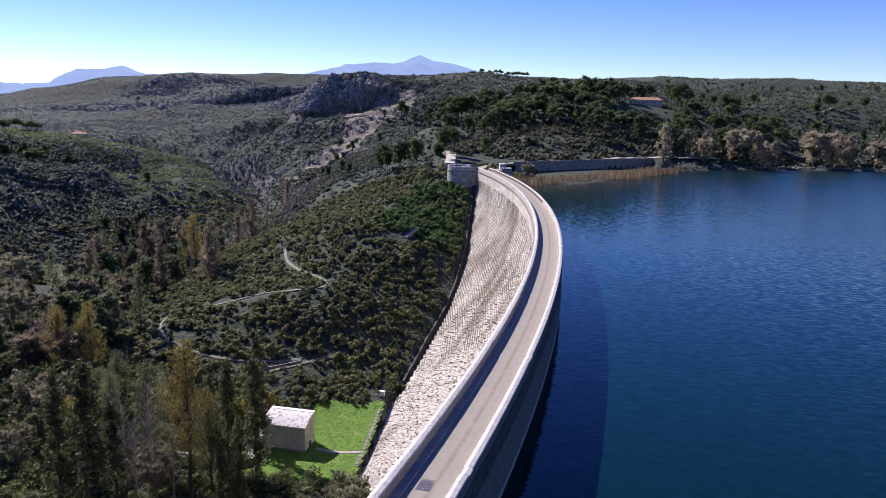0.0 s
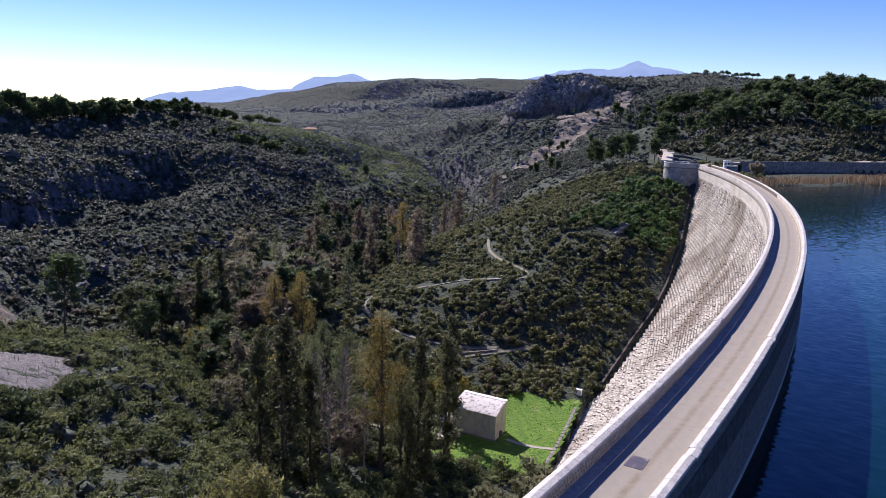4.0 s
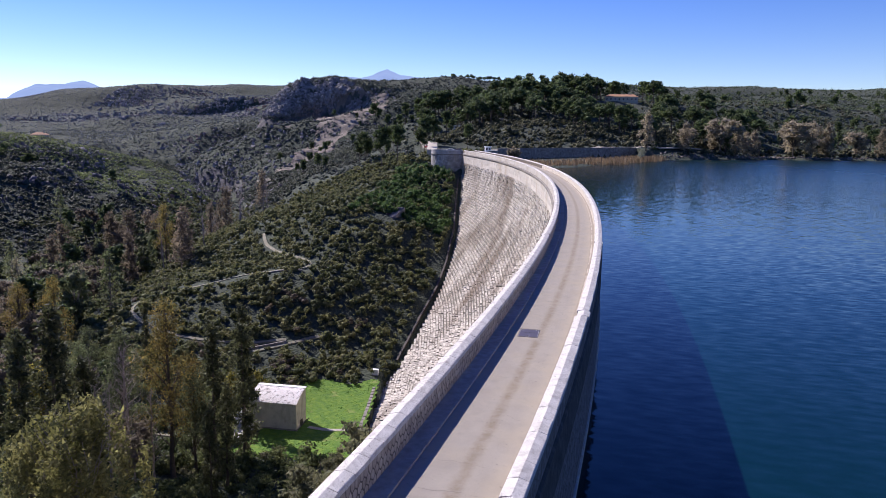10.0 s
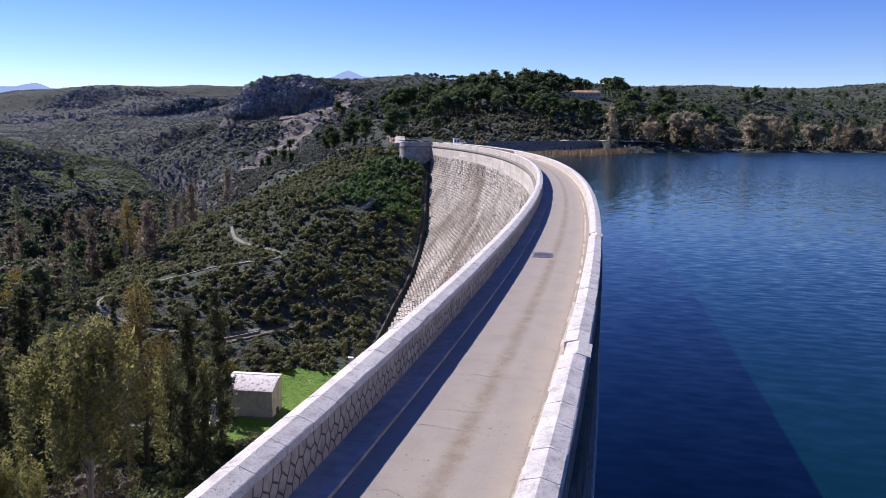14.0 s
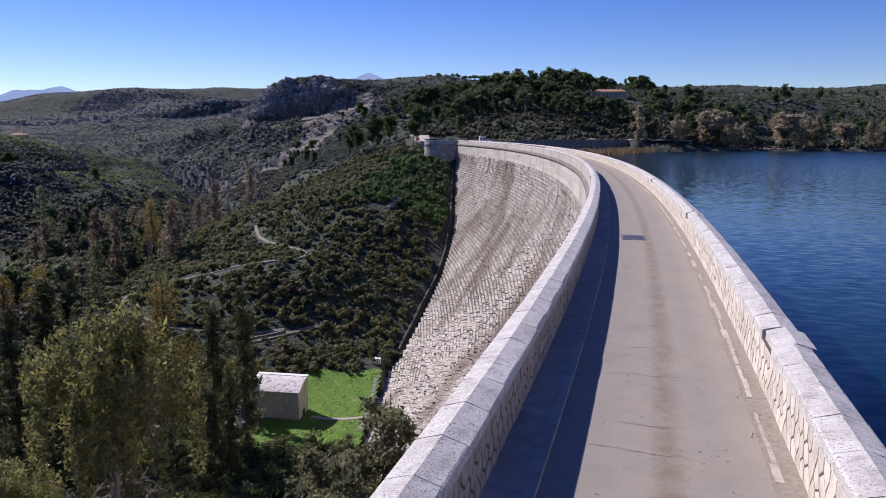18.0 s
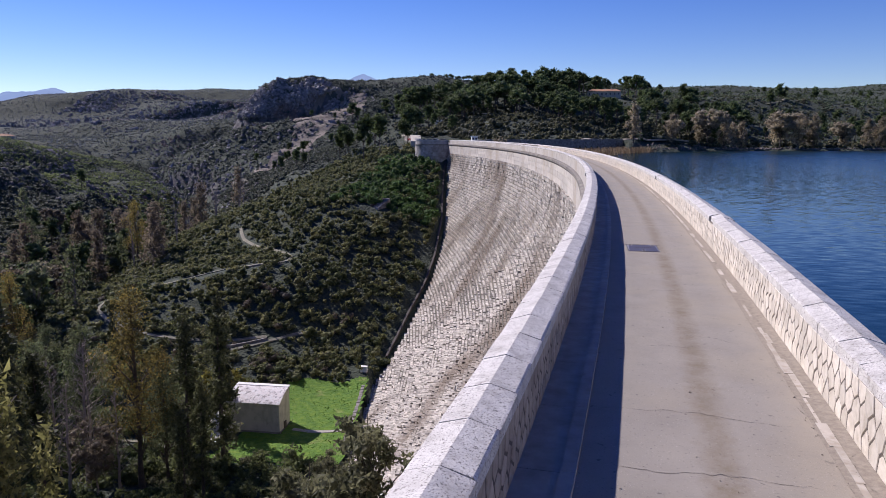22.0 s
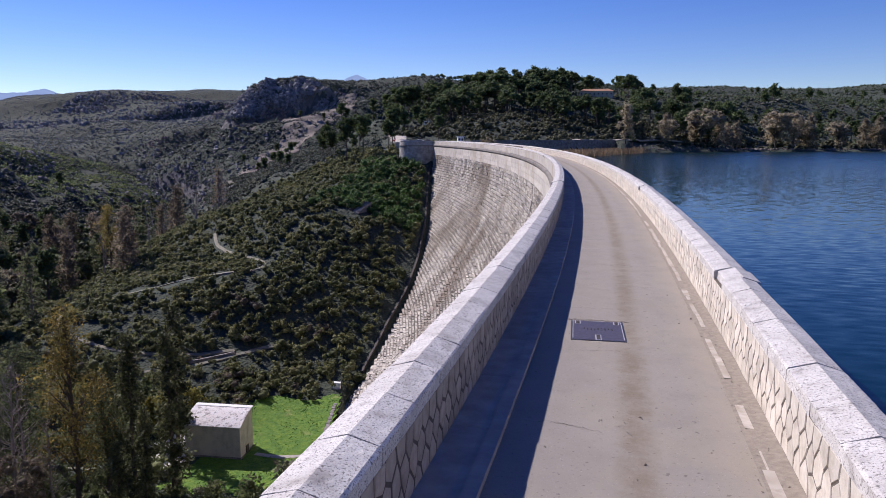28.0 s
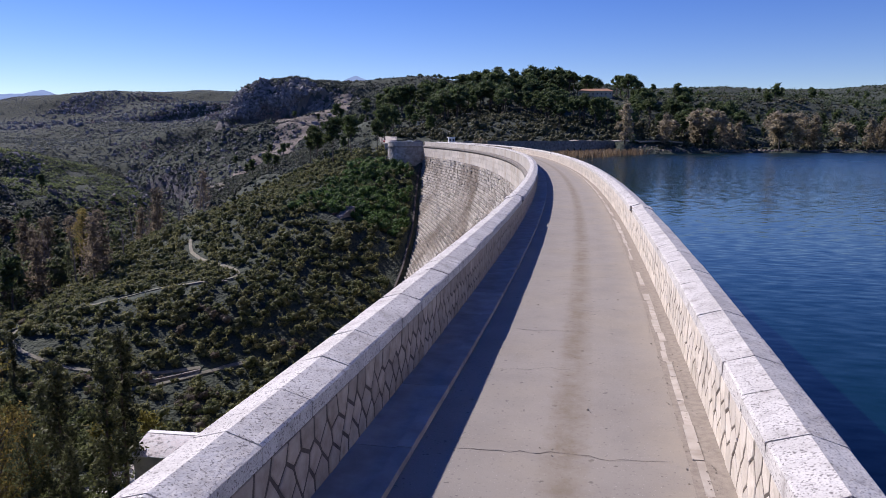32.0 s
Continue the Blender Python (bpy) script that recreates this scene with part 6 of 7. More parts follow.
def in_reeds(x, y):
    e = fbm(x, y, 9, 3, 91) * 9
    d = along(x, y, [(-44, 272, 0), (-30, 292, 0), (-14, 322, 0), (4, 360, 0), (12, 384, 0)])[0]
    return d < (8.5 + e) ** 2


blades("reeds", "dry straw-coloured reed bed below the wall", 16000, -62, 24, 262, 396, in_reeds, M_reed, (1.6, 3.2), 0.16, 31, WATER + 0.1)
blades("grass_tufts", "bright green grass tufts", 5000, -84, -40, 72, 130, lambda x, y: on_lawn(x, y) & ~((x > -72) & (x < -60) & (y > 95) & (y < 105)), M_grass, (0.1, 0.3), 0.14, 32)
blades("dead_stalks", "grey dry stalks over the stones", 2600, -150, -80, -12, 50, on_scree, M_twig, (0.3, 1.0), 0.05, 33)


# trees: one of each kind is built, then copied
def limb_rows(p, q, r0, r1, rng, n=5, sag=0.0):
    k = np.linspace(0, 1, n)[:, None]
    p, q = np.array(p, float), np.array(q, float)
    w = p + (q - p) * k + rng.normal(0, 0.03, (n, 3)) * np.linalg.norm(q - p) * np.sin(k * np.pi)
    w[:, 2] -= sag * (k[:, 0] * (1 - k[:, 0]))
    return np.c_[w, r0 + (r1 - r0) * k]


def clumped(centres, radii, per, leaf, rng, squash=(1, 1, 1), lean=0.8):
    c = np.repeat(centres, per, 0)
    r = np.repeat(radii, per)
    d = rng.normal(0, 1, (len(c), 3))
    d /= np.linalg.norm(d, axis=1, keepdims=True)
    return leaves(c + d * np.array(squash) * (r * rng.uniform(0.45, 1.08, len(c)))[:, None], leaf * rng.uniform(0.6, 1.35, len(c)), d, rng, lean)


def tree(kind, name, label, h, bark, leaf_mat, seed, per, leaf, fine=True):
    """A tree of height h at the origin: trunk with limbs, and a crown of leaf clumps."""
    rng = np.random.default_rng(seed)
    wood, cs, rs = [], [], []
    lean = rng.normal(0, 0.02 * h, 2)

    def axis(k):
        return np.array([lean[0] * k * k, lean[1] * k * k, h * k])

    squash = (1, 1, 0.8)
    trunk_r = (0.026 if kind in ("pine", "umbrella") and not fine else 0.014) * h
    if kind == "cypress":
        for k in np.linspace(0.16, 0.98, 46):
            a, reach = rng.uniform(0, 6.3), (0.095 * (1 - k) ** 0.6 + 0.012) * h * rng.uniform(0.25, 1.1)
            c = axis(k) + (np.cos(a) * reach, np.sin(a) * reach, -0.15 * reach)
            wood.append(tube(limb_rows(axis(k - 0.02), c, 0.002 * h + 0.02, 0.01, rng, 3), 3))
            cs.append(c)
            rs.append(h * rng.uniform(0.022, 0.048))
        squash = (1, 1, 1.15)
    elif kind == "pine":
        for k in np.r_[np.linspace(0.5, 0.98, 17), np.linspace(0.75, 0.97, 8)]:
            a, reach = rng.uniform(0, 6.3), h * rng.uniform(0.10, 0.30) * (1.15 - 0.75 * k)
            c = axis(k) + (np.cos(a) * reach, np.sin(a) * reach, 0.25 * reach)
            wood.append(tube(limb_rows(axis(k - 0.12), c, 0.008 * h, 0.02, rng, 4 if fine else 2), 4 if fine else 3))
            cs.append(c)
            rs.append(h * rng.uniform(0.075, 0.13))
        squash = (1, 1, 0.62)
    elif kind == "umbrella":
        for _ in range(22):
            a, q = rng.uniform(0, 6.3), rng.uniform(0, 1) ** 0.5
            c = axis(0.68) + (np.cos(a) * 0.30 * h * q, np.sin(a) * 0.30 * h * q, 0.24 * h * (1 - q * q) + rng.normal(0, 0.05 * h))
            wood.append(tube(limb_rows(axis(0.55), c, 0.008 * h, 0.02, rng, 4 if fine else 2), 4 if fine else 3))
            cs.append(c)
            rs.append(h * rng.uniform(0.09, 0.15))
        squash = (1, 1, 0.75)
    elif kind == "tall":
        for k in np.linspace(0.30 if fine else 0.14, 0.99, 34):
            a, reach = rng.uniform(0, 6.3), h * 0.155 * math.sin(min(1, (1.06 - k) * 1.9) * 1.57) * rng.uniform(0.15, 1.15)
            c = axis(k) + (np.cos(a) * reach, np.sin(a) * reach, 0)
            wood.append(tube(limb_rows(axis(max(0.15, k - 0.18)), c, 0.005 * h, 0.015, rng, 4 if fine else 2), 4 if fine else 3))
            cs.append(c)
            rs.append(h * rng.uniform(0.045, 0.088))
        squash = (1, 1, 1.2)
    elif kind == "round":
        for _ in range(30):
            d = rng.normal(0, 1, 3)
            d = d / np.linalg.norm(d) * rng.uniform(0.4, 1.0)
            c = axis(0.62) + d * np.array((0.30, 0.30, 0.34)) * h
            wood.append(tube(limb_rows(axis(0.25), c, 0.008 * h, 0.015, rng, 4 if fine else 2), 4 if fine else 3))
            cs.append(c)
            rs.append(h * rng.uniform(0.07, 0.125))
    elif kind == "weeping":
        for _ in range(34):
            a, q = rng.uniform(0, 6.3), rng.uniform(0.2, 1)
            top = axis(0.9) + (np.cos(a) * 0.2 * h * q, np.sin(a) * 0.2 * h * q, 0.06 * h * (1 - q))
            wood.append(tube(limb_rows(axis(rng.uniform(0.4, 0.8)), top, 0.003 * h, 0.012, rng, 4 if fine else 2), 4 if fine else 3))
            for drop in np.array((0.0, 0.10, 0.20, 0.30)) * rng.uniform(0.25, 1.15):
                cs.append(top + (np.cos(a) * 0.05 * h * q, np.sin(a) * 0.05 * h * q, -drop * h - 0.12 * h * q * q))
                rs.append(0.05 * h)
        squash = (0.6, 0.6, 1.5)
    elif kind == "bare":
        for k in np.linspace(0.2, 0.98, 44 if fine else 26):
            a, reach = rng.uniform(0, 6.3), h * 0.20 * (1.08 - k) ** 0.8 * rng.uniform(0.5, 1.1)
            c = axis(k) + (np.cos(a) * reach, np.sin(a) * reach, reach * rng.uniform(0.5, 1.1))
            rows = limb_rows(axis(k), c, 0.0035 * h, 0.03 if not fine else 0.015, rng, 4 if fine else 3)
            wood.append(tube(rows, 3))
            for _ in range(5 if fine else 2):
                p = rows[rng.integers(1, len(rows)), :3]
                wood.append(tube(limb_rows(p, p + rng.normal(0, 0.022 * h, 3) + (0, 0, 0.03 * h), 0.03, 0.012, rng, 3), 3))
    n = 8
    k = np.linspace(0, 1, n)
    stem = np.c_[np.array([axis(v) for v in k]) + rng.normal(0, 0.004 * h, (n, 3)), trunk_r * (1 - 0.88 * k) * (1 + 0.5 * (k == 0))]
    stem[0, 2] = -0.06 * h
    wood.append(tube(stem, 7))
    ob = thing(name, label, "tree")
    part("trunk", quads("trunk", *joined(wood), bark, True), ob)
    if cs:
        co, fa = clumped(np.array(cs), np.array(rs), per, leaf, rng, squash)
        if kind in ("pine", "umbrella", "round"):
            mass, tri = (lumps_of if fine else small_lumps)(np.array(cs), np.array(rs) * (0.5 if fine else 0.72), rng, squash[2])
            fa = np.concatenate([tri, fa + len(mass)])
            co = np.concatenate([mass, co])
        part("crown", quads("crown", co, fa, leaf_mat, True), ob)
    ob["height"] = h
    return ob


def plant(proto, places, group, seed=0, lift=0.0, wide=1.0):
    """Copies of a tree at (x, y, height)."""
    r = random.Random(seed)
    first = True
    for x, y, h in places:
        s = h / proto["height"]
        m = pose(x, y, height(x, y) + lift, 0, 0, r.uniform(0, 360)) @ Matrix.Diagonal((wide * s * r.uniform(0.9, 1.12), wide * s * r.uniform(0.9, 1.12), s, 1))
        if first:
            proto.matrix_basis = m
            proto["group"], first = group, False
            loc, rot, sca = m.decompose()
            proto.location, proto.rotation_euler, proto.scale = loc, rot.to_euler(), sca
            size = Matrix.Diagonal((1 / sca[0], 1 / sca[1], 1 / sca[2], 1))
            continue
        copy_thing(proto, m @ size)


plant(tree("cypress", "cypress", "tall dark ragged cypress with bare lower trunk", 27, M_bark, M_cyp, 1, 78, 0.39), [(-65, 81, 28), (-70, 47, 23), (-70, 36, 25), (-74, 96, 27), (-170, 101, 25), (-111, 113, 13), (-62, 70, 20), (-84, 58, 23)], "cypresses by the valve house", 1)
plant(tree("cypress", "cypress", "slender dark cypress with drooping boughs", 27, M_bark, M_cyp, 2, 69, 0.39), [(-68, 76, 29), (-69, 40, 30), (-172, 111, 28), (-89, 54, 24), (-78, 84, 22), (-136, 107, 20), (-60, 62, 17)], "cypresses by the valve house", 2)
plant(tree("pine", "spruce", "dark dense conifer on the valley bank", 26, M_bark, M_pine, 3, 105, 0.47), [(-166, 57, 22), (-118, 72, 16), (-150, 70, 14)], "conifers on the bank", 3)
plant(tree("tall", "eucalyptus", "tall tree with thin orange-green autumn crown", 32, M_bark, M_orange, 4, 230, 0.25), [(-73, 70, 32), (-130, 105, 23), (-143, 107, 22), (-195, 237, 26)], "autumn trees in the valley", 4)
plant(tree("tall", "eucalyptus", "tall tree with sparse olive-yellow crown", 28, M_bark, M_green, 5, 170, 0.27), [(-112, 94, 19), (-110, 87, 18), (-71, 74, 20), (-88, 76, 24), (-100, 78, 20), (-220, 224, 20), (-226, 214, 22), (-166, 152, 16)], "green trees in the valley", 5)
plant(tree("bare", "bare_tree", "leafless grey tree with upswept twigs", 24, M_twig, M_pale, 6, 0, 0), [(-78, 64, 24), (-82, 70, 22), (-85, 66, 20), (-76, 58, 18), (-92, 70, 19), (-74, 66, 17)], "bare trees in the valley", 6)
plant(tree("round", "rust_tree", "brown-leaved tree with a loose winter crown", 20, M_palebark, M_rustleaf, 7, 120, 0.31), [(-160, 120, 20), (-153, 107, 19), (-172, 97, 18), (-223, 244, 20), (-222, 226, 20), (-182, 180, 17), (-74, 61, 13), (-120, 84, 15)], "brown trees in the valley", 7)
plant(tree("round", "green_tree", "rounded grey-green tree in the valley", 17, M_bark, M_green, 8, 135, 0.33), [(-173, 91, 17), (-176, 82, 18), (-150, 92, 16), (-190, 150, 16), (-205, 190, 17), (-128, 88, 14), (-106, 66, 13), (-140, 78, 13)], "green trees in the valley", 8)
plant(tree("round", "pale_tree", "pale feathery tree without green leaves", 20, M_palebark, M_pale, 9, 66, 0.31), [(-222, 163, 22), (-186, 130, 24), (-98, 53, 12), (-208, 152, 17)], "pale trees in the valley", 9)
plant(tree("weeping", "willow", "yellow-green weeping tree in the valley", 17, M_palebark, M_yellow, 10, 33, 0.31), [(-118, 92, 15), (-91, 60, 18), (-100, 70, 16)], "weeping trees in the valley", 10)
plant(tree("round", "yellow_tree", "small yellow-leaved tree beside the path", 11, M_palebark, M_yellow, 11, 45, 0.39), [(-146, 82, 12), (-80, 100, 10), (-78, 108, 7)], "yellow trees in the valley", 11)
plant(tree("round", "olive_tree", "grey-olive tree at the dam's foot", 11, M_bark, M_olive, 12, 90, 0.31), [(-25, 44, 15), (-31, 47, 17), (-29, 38, 15), (-37, 55, 16), (-34, 43, 14), (-44, 76, 8), (-39, 68, 9), (-43, 62, 11)], "olive trees at the dam's foot", 12)
plant(tree("weeping", "willow", "yellow-green weeping tree close below the crest", 13.5, M_palebark, M_willow, 41, 120, 0.13), [(-18, -11, 13.4), (-22, -12, 8)], "weeping trees below the crest", 41, wide=0.95)
plant(tree("round", "brown_bush", "thin brown-leaved small tree below the crest", 8, M_twig, M_rustleaf, 42, 130, 0.11), [(-20, -17, 7), (-25, -12, 8), (-29, 2, 9)], "brown trees below the crest", 42)
rng = np.random.default_rng(78)
band = []
for k in rng.uniform(0, 1, 150):
    x, y = np.interp(k, (0, 0.3, 0.6, 1), (-100, -165, -205, -240)) + rng.normal(0, 13), np.interp(k, (0, 0.3, 0.6, 1), (70, 110, 190, 290)) + rng.normal(0, 13)
    if height(x, y) < -36 and not (x > -92 and y > 75) and not (bool(on_lawn(np.array([x]), np.array([y]))[0])):
        band.append((float(x), float(y), float(rng.uniform(9, 19))))
plant(tree("round", "valley_tree", "grey-green leafy tree in the valley wood", 15, M_palebark, M_green, 31, 36, 0.55, False), band[0::4], "valley wood", 31)
plant(tree("round", "valley_tree", "tan leafed winter tree in the valley wood", 15, M_palebark, M_rustleaf, 32, 33, 0.47, False), band[1::4], "valley wood", 32)
plant(tree("tall", "valley_tree", "slender pale olive tree in the valley wood", 18, M_palebark, M_pale, 33, 24, 0.47, False), band[2::8], "valley wood", 33)
plant(tree("tall", "valley_tree", "slender green tree in the valley wood", 18, M_palebark, M_green, 34, 27, 0.52, False), band[6::8], "valley wood", 34)
plant(tree("pine", "valley_pine", "dark green pine in the valley wood", 17, M_bark, M_pine, 35, 39, 0.59, False), band[3::4], "valley wood", 35)
rng = np.random.default_rng(77)
strip = [(float(x), float(y), float(rng.uniform(15, 24))) for x, y in zip(rng.uniform(-235, -140, 60), rng.uniform(190, 360, 60)) if height(x, y) < -34]
plant(tree("bare", "winter_poplar", "leafless brown valley poplar", 21, M_twig, M_pale, 13, 0, 0, False), strip[:26], "poplars along the stream", 13)
plant(tree("tall", "dry_poplar", "tall poplar with brown dry leaves", 22, M_palebark, M_rustleaf, 14, 33, 0.65, False), strip[26:44], "poplars along the stream", 14)


def wood_places(n, x0, x1, y0, y1, h, rng, ok):
    out = []
    while len(out) < n:
        x, y = rng.uniform(x0, x1), rng.uniform(y0, y1)
        if ok(x, y):
            out.append((x, y, rng.uniform(*h)))
    return out


pine_hill = wood_places(250, -160, 130, 402, 650, (11, 18), rng, lambda x, y: y > 415 + 0.25 * x and (x + 40) ** 2 / 110 ** 2 + (y - 520) ** 2 / 115 ** 2 < 1.4 and not (-30 < x < 14 and 470 < y < 592))
plant(tree("pine", "pine", "dark green pine on the wooded hill", 14, M_bark, M_pine, 15, 30, 0.62, False), pine_hill[:110], "pines on the wooded hill", 15)
plant(tree("umbrella", "pine", "broad-crowned umbrella pine on the wooded hill", 14, M_bark, M_pine, 16, 30, 0.62, False), pine_hill[110:], "pines on the wooded hill", 16)
knoll = [(-97, 443, 20), (-103, 443, 18), (-90, 439, 21), (-88, 463, 16), (-74, 463, 22), (-75, 489, 22), (-80, 462, 19), (-90, 457, 16), (-67, 475, 18)]
knoll += [(-69 + 3.0 * k, 503 + rng.uniform(-4, 6), rng.uniform(13, 17)) for k in range(10)] + [(-41 + 3 * k, 487 + 5 * k, rng.uniform(13, 16)) for k in range(4)]
knoll += [(-118 + 6 * k, 455 + 4 * k + rng.uniform(-8, 8), rng.uniform(13, 18)) for k in range(8)]
knoll += [(-62 + 2.4 * k, 545 + rng.uniform(-14, 40), rng.uniform(15, 20)) for k in range(16)]
plant(tree("umbrella", "tall_pine", "tall umbrella pine on the knoll", 18, M_bark, M_pine, 17, 40, 0.62, False), knoll, "tall pines on the knoll", 17)
shore = [(9, 385, 20), (31, 415, 17), (52, 427, 23), (62, 433, 19), (73, 440, 15), (97, 453, 24), (108, 458, 21), (118, 463, 20), (138, 477, 18), (154, 484, 18), (164, 488, 19)]
shore += [(170 + 9 * k + rng.uniform(-3, 3), 490 + 2.4 * k + rng.uniform(0, 8), rng.uniform(10, 20)) for k in range(15)]
shore += [(x + rng.uniform(-6, 6), y + rng.uniform(3, 12), h * rng.uniform(0.65, 0.95)) for x, y, h in shore[1:]]
plant(tree("tall", "shore_poplar", "poplar with dry tan leaves on the shore", 20, M_bark, M_poplar, 18, 70, 0.55, False), shore[::3] + shore[1::3], "poplars on the shore", 18, wide=1.15)
plant(tree("round", "shore_tree", "round tan-leaved tree on the shore", 16, M_bark, M_poplar, 19, 60, 0.5, False), shore[2::3], "poplars on the shore", 19, wide=1.3)
green_shore = [(x + 4, y + rng.uniform(6, 26), rng.uniform(7, 13)) for x, y, _ in shore] + [(x - 2, y + rng.uniform(25, 60), rng.uniform(8, 13)) for x, y, _ in shore]
plant(tree("pine", "shore_pine", "dark green pine above the shore", 12, M_bark, M_pine, 20, 12, 0.78, False), green_shore, "pines above the shore", 20)
plant(tree("round", "autumn_bush", "round orange-leaved tree beside the shore wall", 9, M_bark, M_poplar, 21, 60, 0.44), [(-48, 284, 8.5)], "trees by the bastion", 21)
plant(tree("pine", "roadside_pine", "dark pine with leaning trunk by the bastion", 15, M_bark, M_pine, 22, 60, 0.55), [(-92, 286, 13), (-97, 326, 15), (-96, 305, 17), (-101, 279, 17), (-106, 272, 18), (-99, 318, 16), (-112, 306, 14), (-120, 290, 13), (-125, 300, 15), (-104, 330, 13), (-76, 312, 12), (-118, 322, 12), (-132, 310, 12)], "pines by the bastion", 22)
ridge = [(-211 + 4.6 * k + rng.uniform(-1, 1), 922 + rng.uniform(-6, 6), rng.uniform(7.5, 9)) for k in range(8)] + [(-250, 921, 7), (-239, 917, 9), (-229, 920, 8), (-220, 919, 9), (-213, 913, 8), (-271, 916, 5), (-292, 905, 5), (-330, 900, 5)]
plant(tree("umbrella", "ridge_pine", "lone umbrella pine on the skyline", 12, M_bark, M_pine, 23, 24, 0.78, False), ridge, "pines on the skyline", 23)
left = [(-420 - 1.45 * k + rng.uniform(-7, 7), 165 + 7.6 * k + rng.uniform(-9, 9), rng.uniform(6, 10)) for k in range(13)]
hilltop = [(-407 - 0.16 * (y - 160) + rng.uniform(-7, 5), y + rng.uniform(-3, 3), rng.uniform(9, 14)) for y in np.linspace(150, 238, 24)]
hilltop += [(-423 - 0.22 * (y - 250) + rng.uniform(-5, 5), y, h) for y, h in ((252, 10), (262, 9), (265, 8), (281, 9), (285, 11), (291, 10), (296, 12), (304, 9), (312, 9), (326, 8), (331, 9), (346, 7))]
hilltop += [(-398 + rng.uniform(-10, 10), y, rng.uniform(6, 10)) for y in (214, 262, 290, 312, 318, 330, 338, 352)]
plant(tree("round", "hilltop_tree", "dark round-crowned pine on the valley rim", 10, M_bark, M_pine, 41, 70, 0.6, False), hilltop, "pines on the valley rim", 41, -0.4, 1.1)
left += [(float(np.interp(v, (253, 306, 358, 408), (-440, -455, -460, -452))) + rng.uniform(-9, 9), v, rng.uniform(5, 10)) for v in np.linspace(256, 405, 24)]
left += [(-485, 295, 10), (-492, 310, 10), (-528, 352, 11), (-531, 362, 12), (-529, 367, 13), (-523, 379, 9), (-527, 403, 8), (-376, 294, 11), (-374, 298, 11), (-373, 317, 12), (-371, 344, 11), (-402, 308, 9), (-525, 371, 11), (-491, 313, 9)]
plant(tree("umbrella", "hilltop_pine", "dark round-crowned pine on the hilltop", 10, M_bark, M_pine, 24, 39, 0.78, False), left, "pines on the hilltop", 24, -1.2, 1.35)
slope = [(-268, 695, 19), (-234, 678, 14), (-211, 674, 17), (-263, 697, 14), (-221, 679, 12), (-248, 682, 14), (-116, 422, 15), (-106, 397, 10)] + wood_places(40, -330, -110, 330, 720, (6, 12), rng, lambda x, y: height(x, y) > -32)
plant(tree("pine", "slope_pine", "dark pine standing on the slope", 11, M_bark, M_pine, 25, 18, 0.78, False), slope, "pines on the slope", 25)
right = wood_places(130, 0, 560, 560, 1600, (6, 12), rng, lambda x, y: fbm(np.array([x]), np.array([y]), 160, 2, 7)[0] > -0.05)
plant(tree("pine", "far_pine", "far dark pine on the hills", 10, M_bark, M_pine, 26, 8, 1.43, False), right, "pines on the far hills", 26)


# ---- pieces: coping blocks and polygonal facing stones ----
BLOCK = 1.05
NEAR_T = (-2.6, 5.2)       # stretch of the crest that the path follows


def block_mesh(th0, th1, o_in, sign, rng):
    """One coping block: ridged top, thick lip, slightly uneven."""
    lo, hi = (o_in, o_in + COPE) if sign > 0 else (o_in - COPE, o_in)
    slip = 0.07 * sign if rng.random() < 0.035 else 0.0      # a block that has slid outwards
    lo, hi = lo + slip, hi + slip
    j = lambda: rng.uniform(-0.006, 0.006)
    sec = [(lo - 0.015 + j(), 0.83), (hi + 0.015 + j(), 0.83), (hi + 0.015 + j(), 0.985 + j()), (hi - 0.01 + j(), 1.003 + j()), ((lo + hi) / 2 + j(), 1.088 + j()), (lo + 0.01 + j(), 1.003 + j()), (lo - 0.015 + j(), 0.985 + j())]
    n = len(sec)
    o, z = np.array([s[0] for s in sec]), np.array([s[1] for s in sec])
    co = np.concatenate([arc_points(o, np.full(n, t), z) for t in (th0, th1)])
    fa = [(k, (k + 1) % n, n + (k + 1) % n, n + k) for k in range(n)]
    return co, fa, n


def coping(wall, o_in, sign, seed):
    rng = np.random.default_rng(seed)
    t, far_co, far_fa, count = TH0, [], [], 0
    while t < TH1 - 0.1:
        w = BLOCK / R * 57.2958 * rng.uniform(0.97, 1.03)
        co, fa, n = block_mesh(t, min(TH1, t + w) - 0.0019, o_in, sign, rng)
        faces = [f[::-1] for f in fa] + [tuple(range(n)), tuple(range(2 * n - 1, n - 1, -1))]
        if NEAR_T[0] < t < NEAR_T[1]:
            part("coping_block", mesh_of("coping_block", co.tolist(), faces, M_cope), wall)
        else:
            far_co.append(co)
            far_fa += [tuple(v + count for v in f) for f in faces]
            count += len(co)
        t += w
    part("coping_run", mesh_of("coping_run", np.concatenate(far_co).tolist(), far_fa, M_cope), wall, "ridged pale coping blocks", "stuff")


coping(wall_d, IN_L, -1, 61)
coping(wall_u, IN_R, 1, 62)


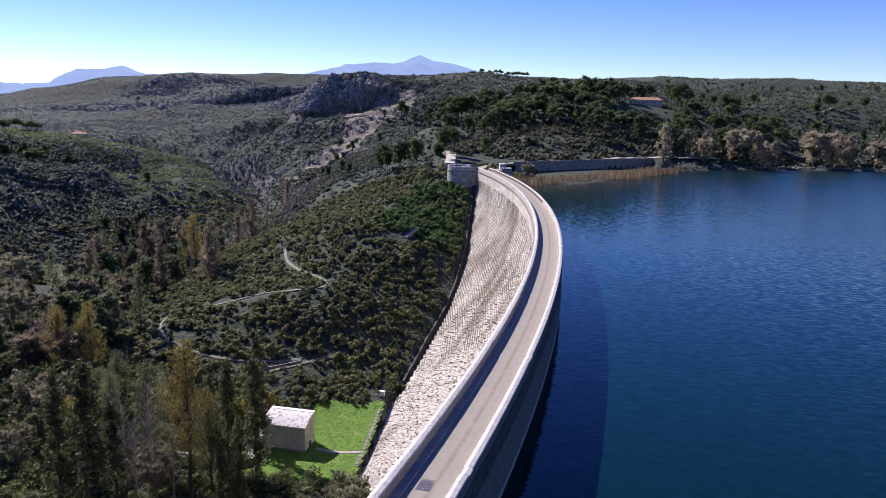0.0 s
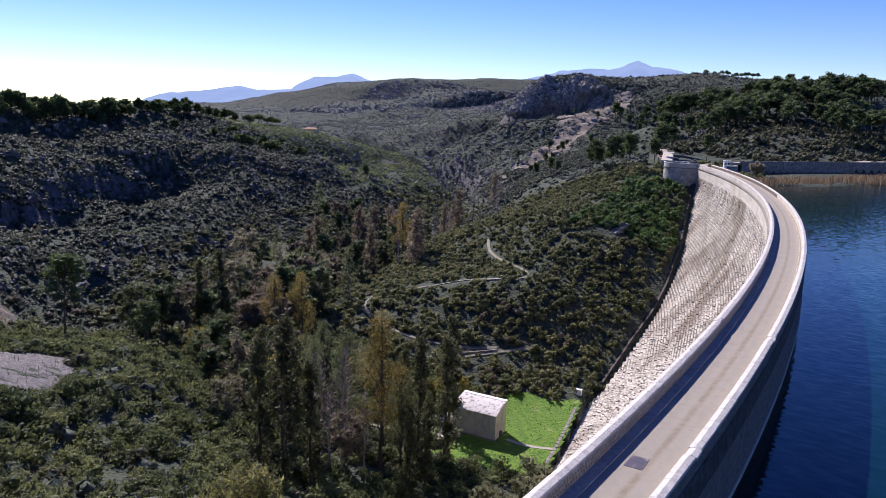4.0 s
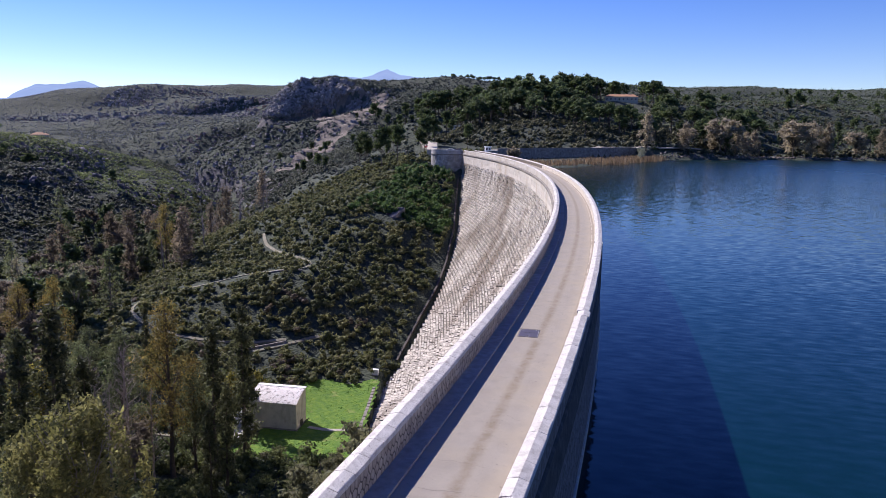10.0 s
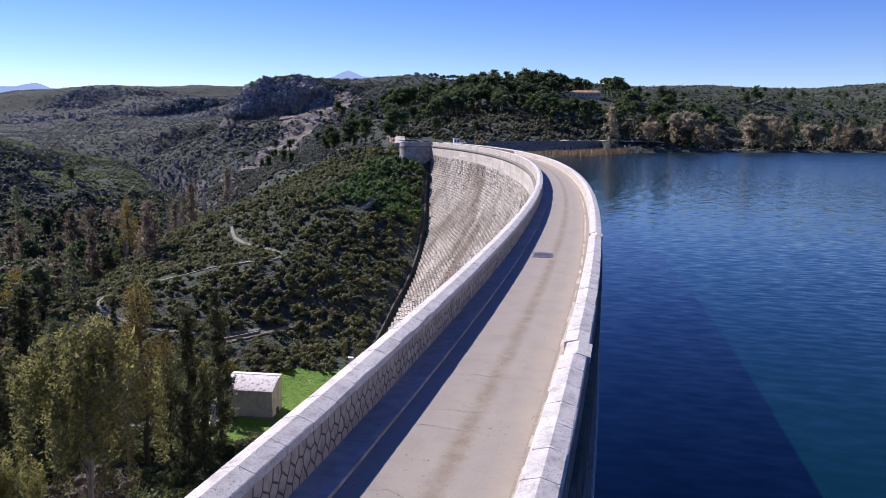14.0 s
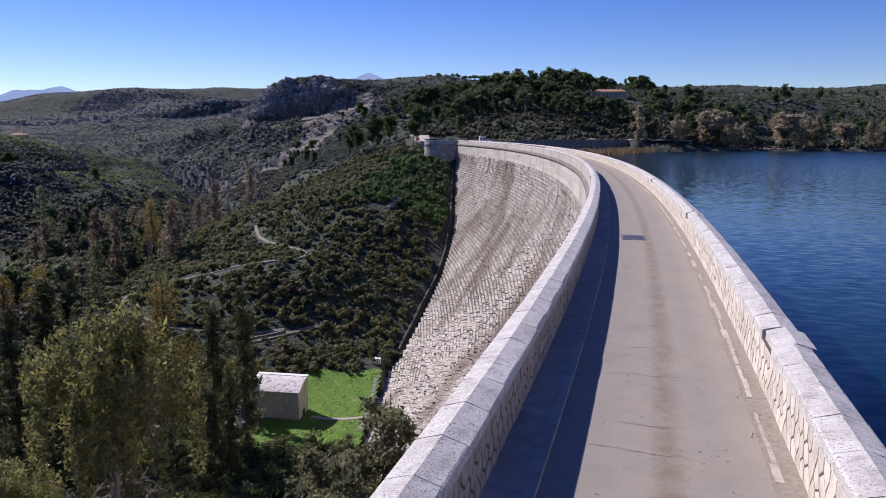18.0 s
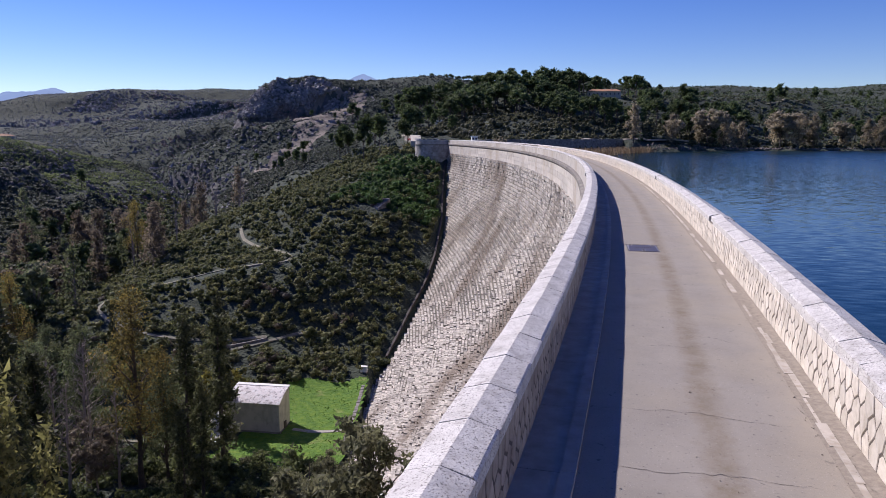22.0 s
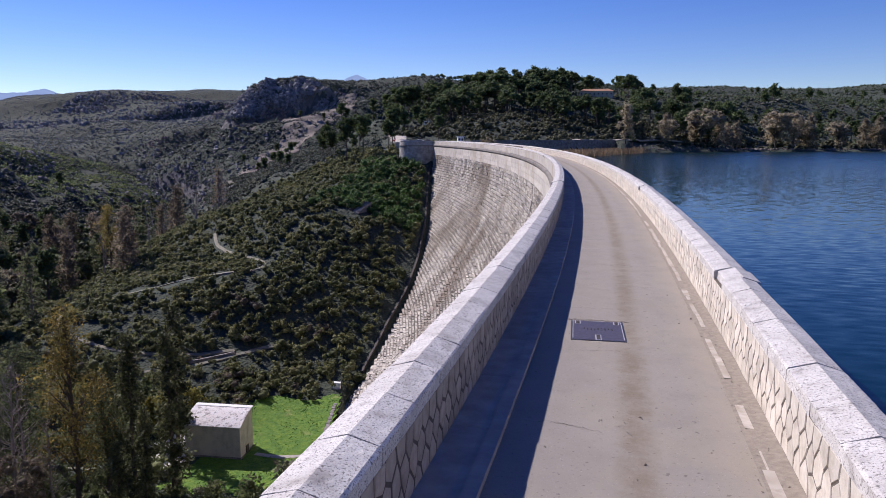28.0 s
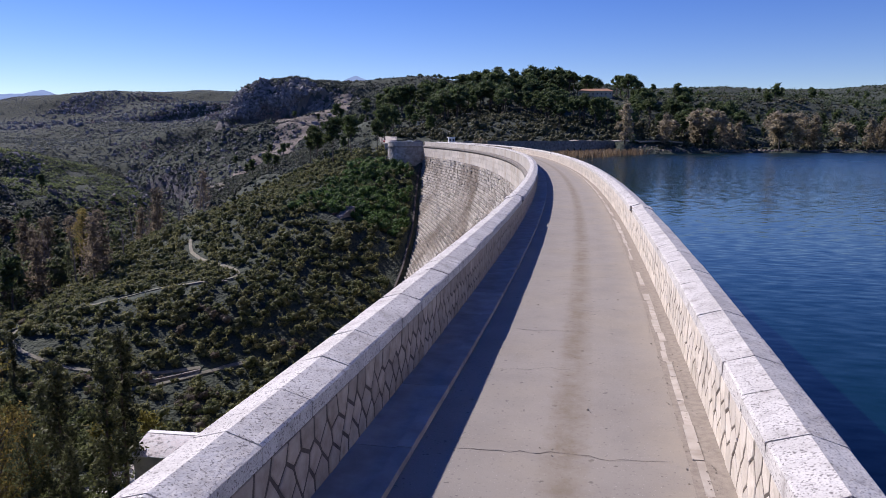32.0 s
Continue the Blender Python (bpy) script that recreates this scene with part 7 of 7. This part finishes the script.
def cells(t0, t1, rng, drop=0.0):
    """Uneven six-sided stones in three rows: lists of corners (metres along, height)."""
    wide, rows = 0.31, 3
    high = 0.83 / rows
    n = int((t1 - t0) / wide)
    jit = {}

    def knot(i, r, k):
        key = (i, r, k)
        if key not in jit:
            jit[key] = (rng.uniform(-0.045, 0.045), rng.uniform(-0.04, 0.04))
        return jit[key]

    out = []
    for r in range(rows):
        for i in range(n):
            x = t0 + (i + 0.5 * (r % 2)) * wide
            zc = (r + 0.5) * high
            pts = []
            c = 2 * i + r % 2
            low = [(-0.5, -0.25, (c, r, 0)), (0.0, -0.75, (c + 1, r - 1, 2)), (0.5, -0.25, (c + 2, r, 0))] if r else [(-0.5, -0.6, (c, 9, 0)), (0.5, -0.6, (c + 2, 9, 0))]
            high_ = [(0.5, 0.25, (c + 2, r, 2)), (0.0, 0.75, (c + 1, r + 1, 0)), (-0.5, 0.25, (c, r, 2))] if r < rows - 1 else [(0.5, 0.6, (c + 2, 9, 1)), (-0.5, 0.6, (c, 9, 1))]
            for dx, dz, key in low + high_:
                jx, jz = knot(*key)
                z = min(max(zc + dz * high + jz, 0.008), 0.828)
                pts.append((x + dx * wide + jx, z - drop))
            out.append(pts)
    return out


def stone(pts, o, side, rng, plain=False, joint=0.015):
    """A facing stone: bevelled prism standing proud of the mortar."""
    p = np.array(pts)
    c = p.mean(0)
    d = c - p
    l = np.linalg.norm(d, axis=1, keepdims=True)
    rim, top = p + d / l * np.minimum(joint, l * 0.35), p + d / l * np.minimum(joint + 0.011, l * 0.5)
    proud = rng.uniform(0.030, 0.040)
    n = len(p)
    th = lambda q: q[:, 0] / R * 57.2958
    base = arc_points(np.full(n, o - side * 0.03), th(rim), rim[:, 1])
    mid = arc_points(np.full(n, o + side * (proud - 0.038)), th(rim), rim[:, 1])
    cap = arc_points(np.full(n, o + side * (proud - 0.030)), th(top), top[:, 1])
    if plain:
        f = [(a, (a + 1) % n, (a + 1) % n + n, a + n) for a in range(n)] + [tuple(range(n, 2 * n))]
        return np.concatenate([base, cap]), [g[::-1] for g in f] if side > 0 else f
    i = np.arange(n)
    f = [(int(a), int((a + 1) % n), int((a + 1) % n + n), int(a + n)) for a in i] + [(int(a + n), int((a + 1) % n + n), int((a + 1) % n + 2 * n), int(a + 2 * n)) for a in i]
    f.append(tuple(range(2 * n, 3 * n)))
    if side > 0:
        f = [g[::-1] for g in f]
    return np.concatenate([base, mid, cap]), f


def facing(wall, o, side, th0, th1, near, seed, label, mat=None, far_mat=None, drop=0.0, joint=0.015):
    rng = np.random.default_rng(seed)
    t0, t1 = th0 * R / 57.2958, th1 * R / 57.2958
    far_co, far_fa, count = [], [], 0
    for pts in cells(t0, t1, rng, drop):
        t = pts[0][0]
        co, f = stone(pts, o, side, rng, not -30 < t < 40, joint)
        if near and near[0] < t < near[1]:
            part("facing_stone", mesh_of("facing_stone", co.tolist(), f, mat or M_hex), wall)
        else:
            far_co.append(co)
            far_fa += [tuple(v + count for v in g) for g in f]
            count += len(co)
    part("facing_run", mesh_of("facing_run", np.concatenate(far_co).tolist(), far_fa, far_mat or M_hex_far), wall, label, "stuff")


facing(wall_u, IN_R, -1, -6.0, 16.0, (-21, 14), 71, "polygonal cream facing stones")
facing(wall_d, IN_L, 1, -6.0, 16.0, (-21, 14), 72, "polygonal tan facing stones, shade partly in their colour", M_hex_tan_shaded, M_hex_tan_shaded, 0.0, 0.024)
facing(wall_d, IN_L - COPE, -1, -6.0, 2.0, None, 74, "polygonal cream facing stones")
facing(wall_u, IN_R + COPE, 1, -5.0, 12.0, None, 73, "polygonal facing stones over the water", None, M_hex_shaded, 0.0, 0.03)
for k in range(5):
    facing(bed, IN_R + COPE + 0.035 + 0.0135 * k, 1, -5.0, 11.0, None, 80 + k, "polygonal stones above the water, shade darkened into their grey", None, M_hex_shaded, 2.58 + 0.83 * k, 0.03)
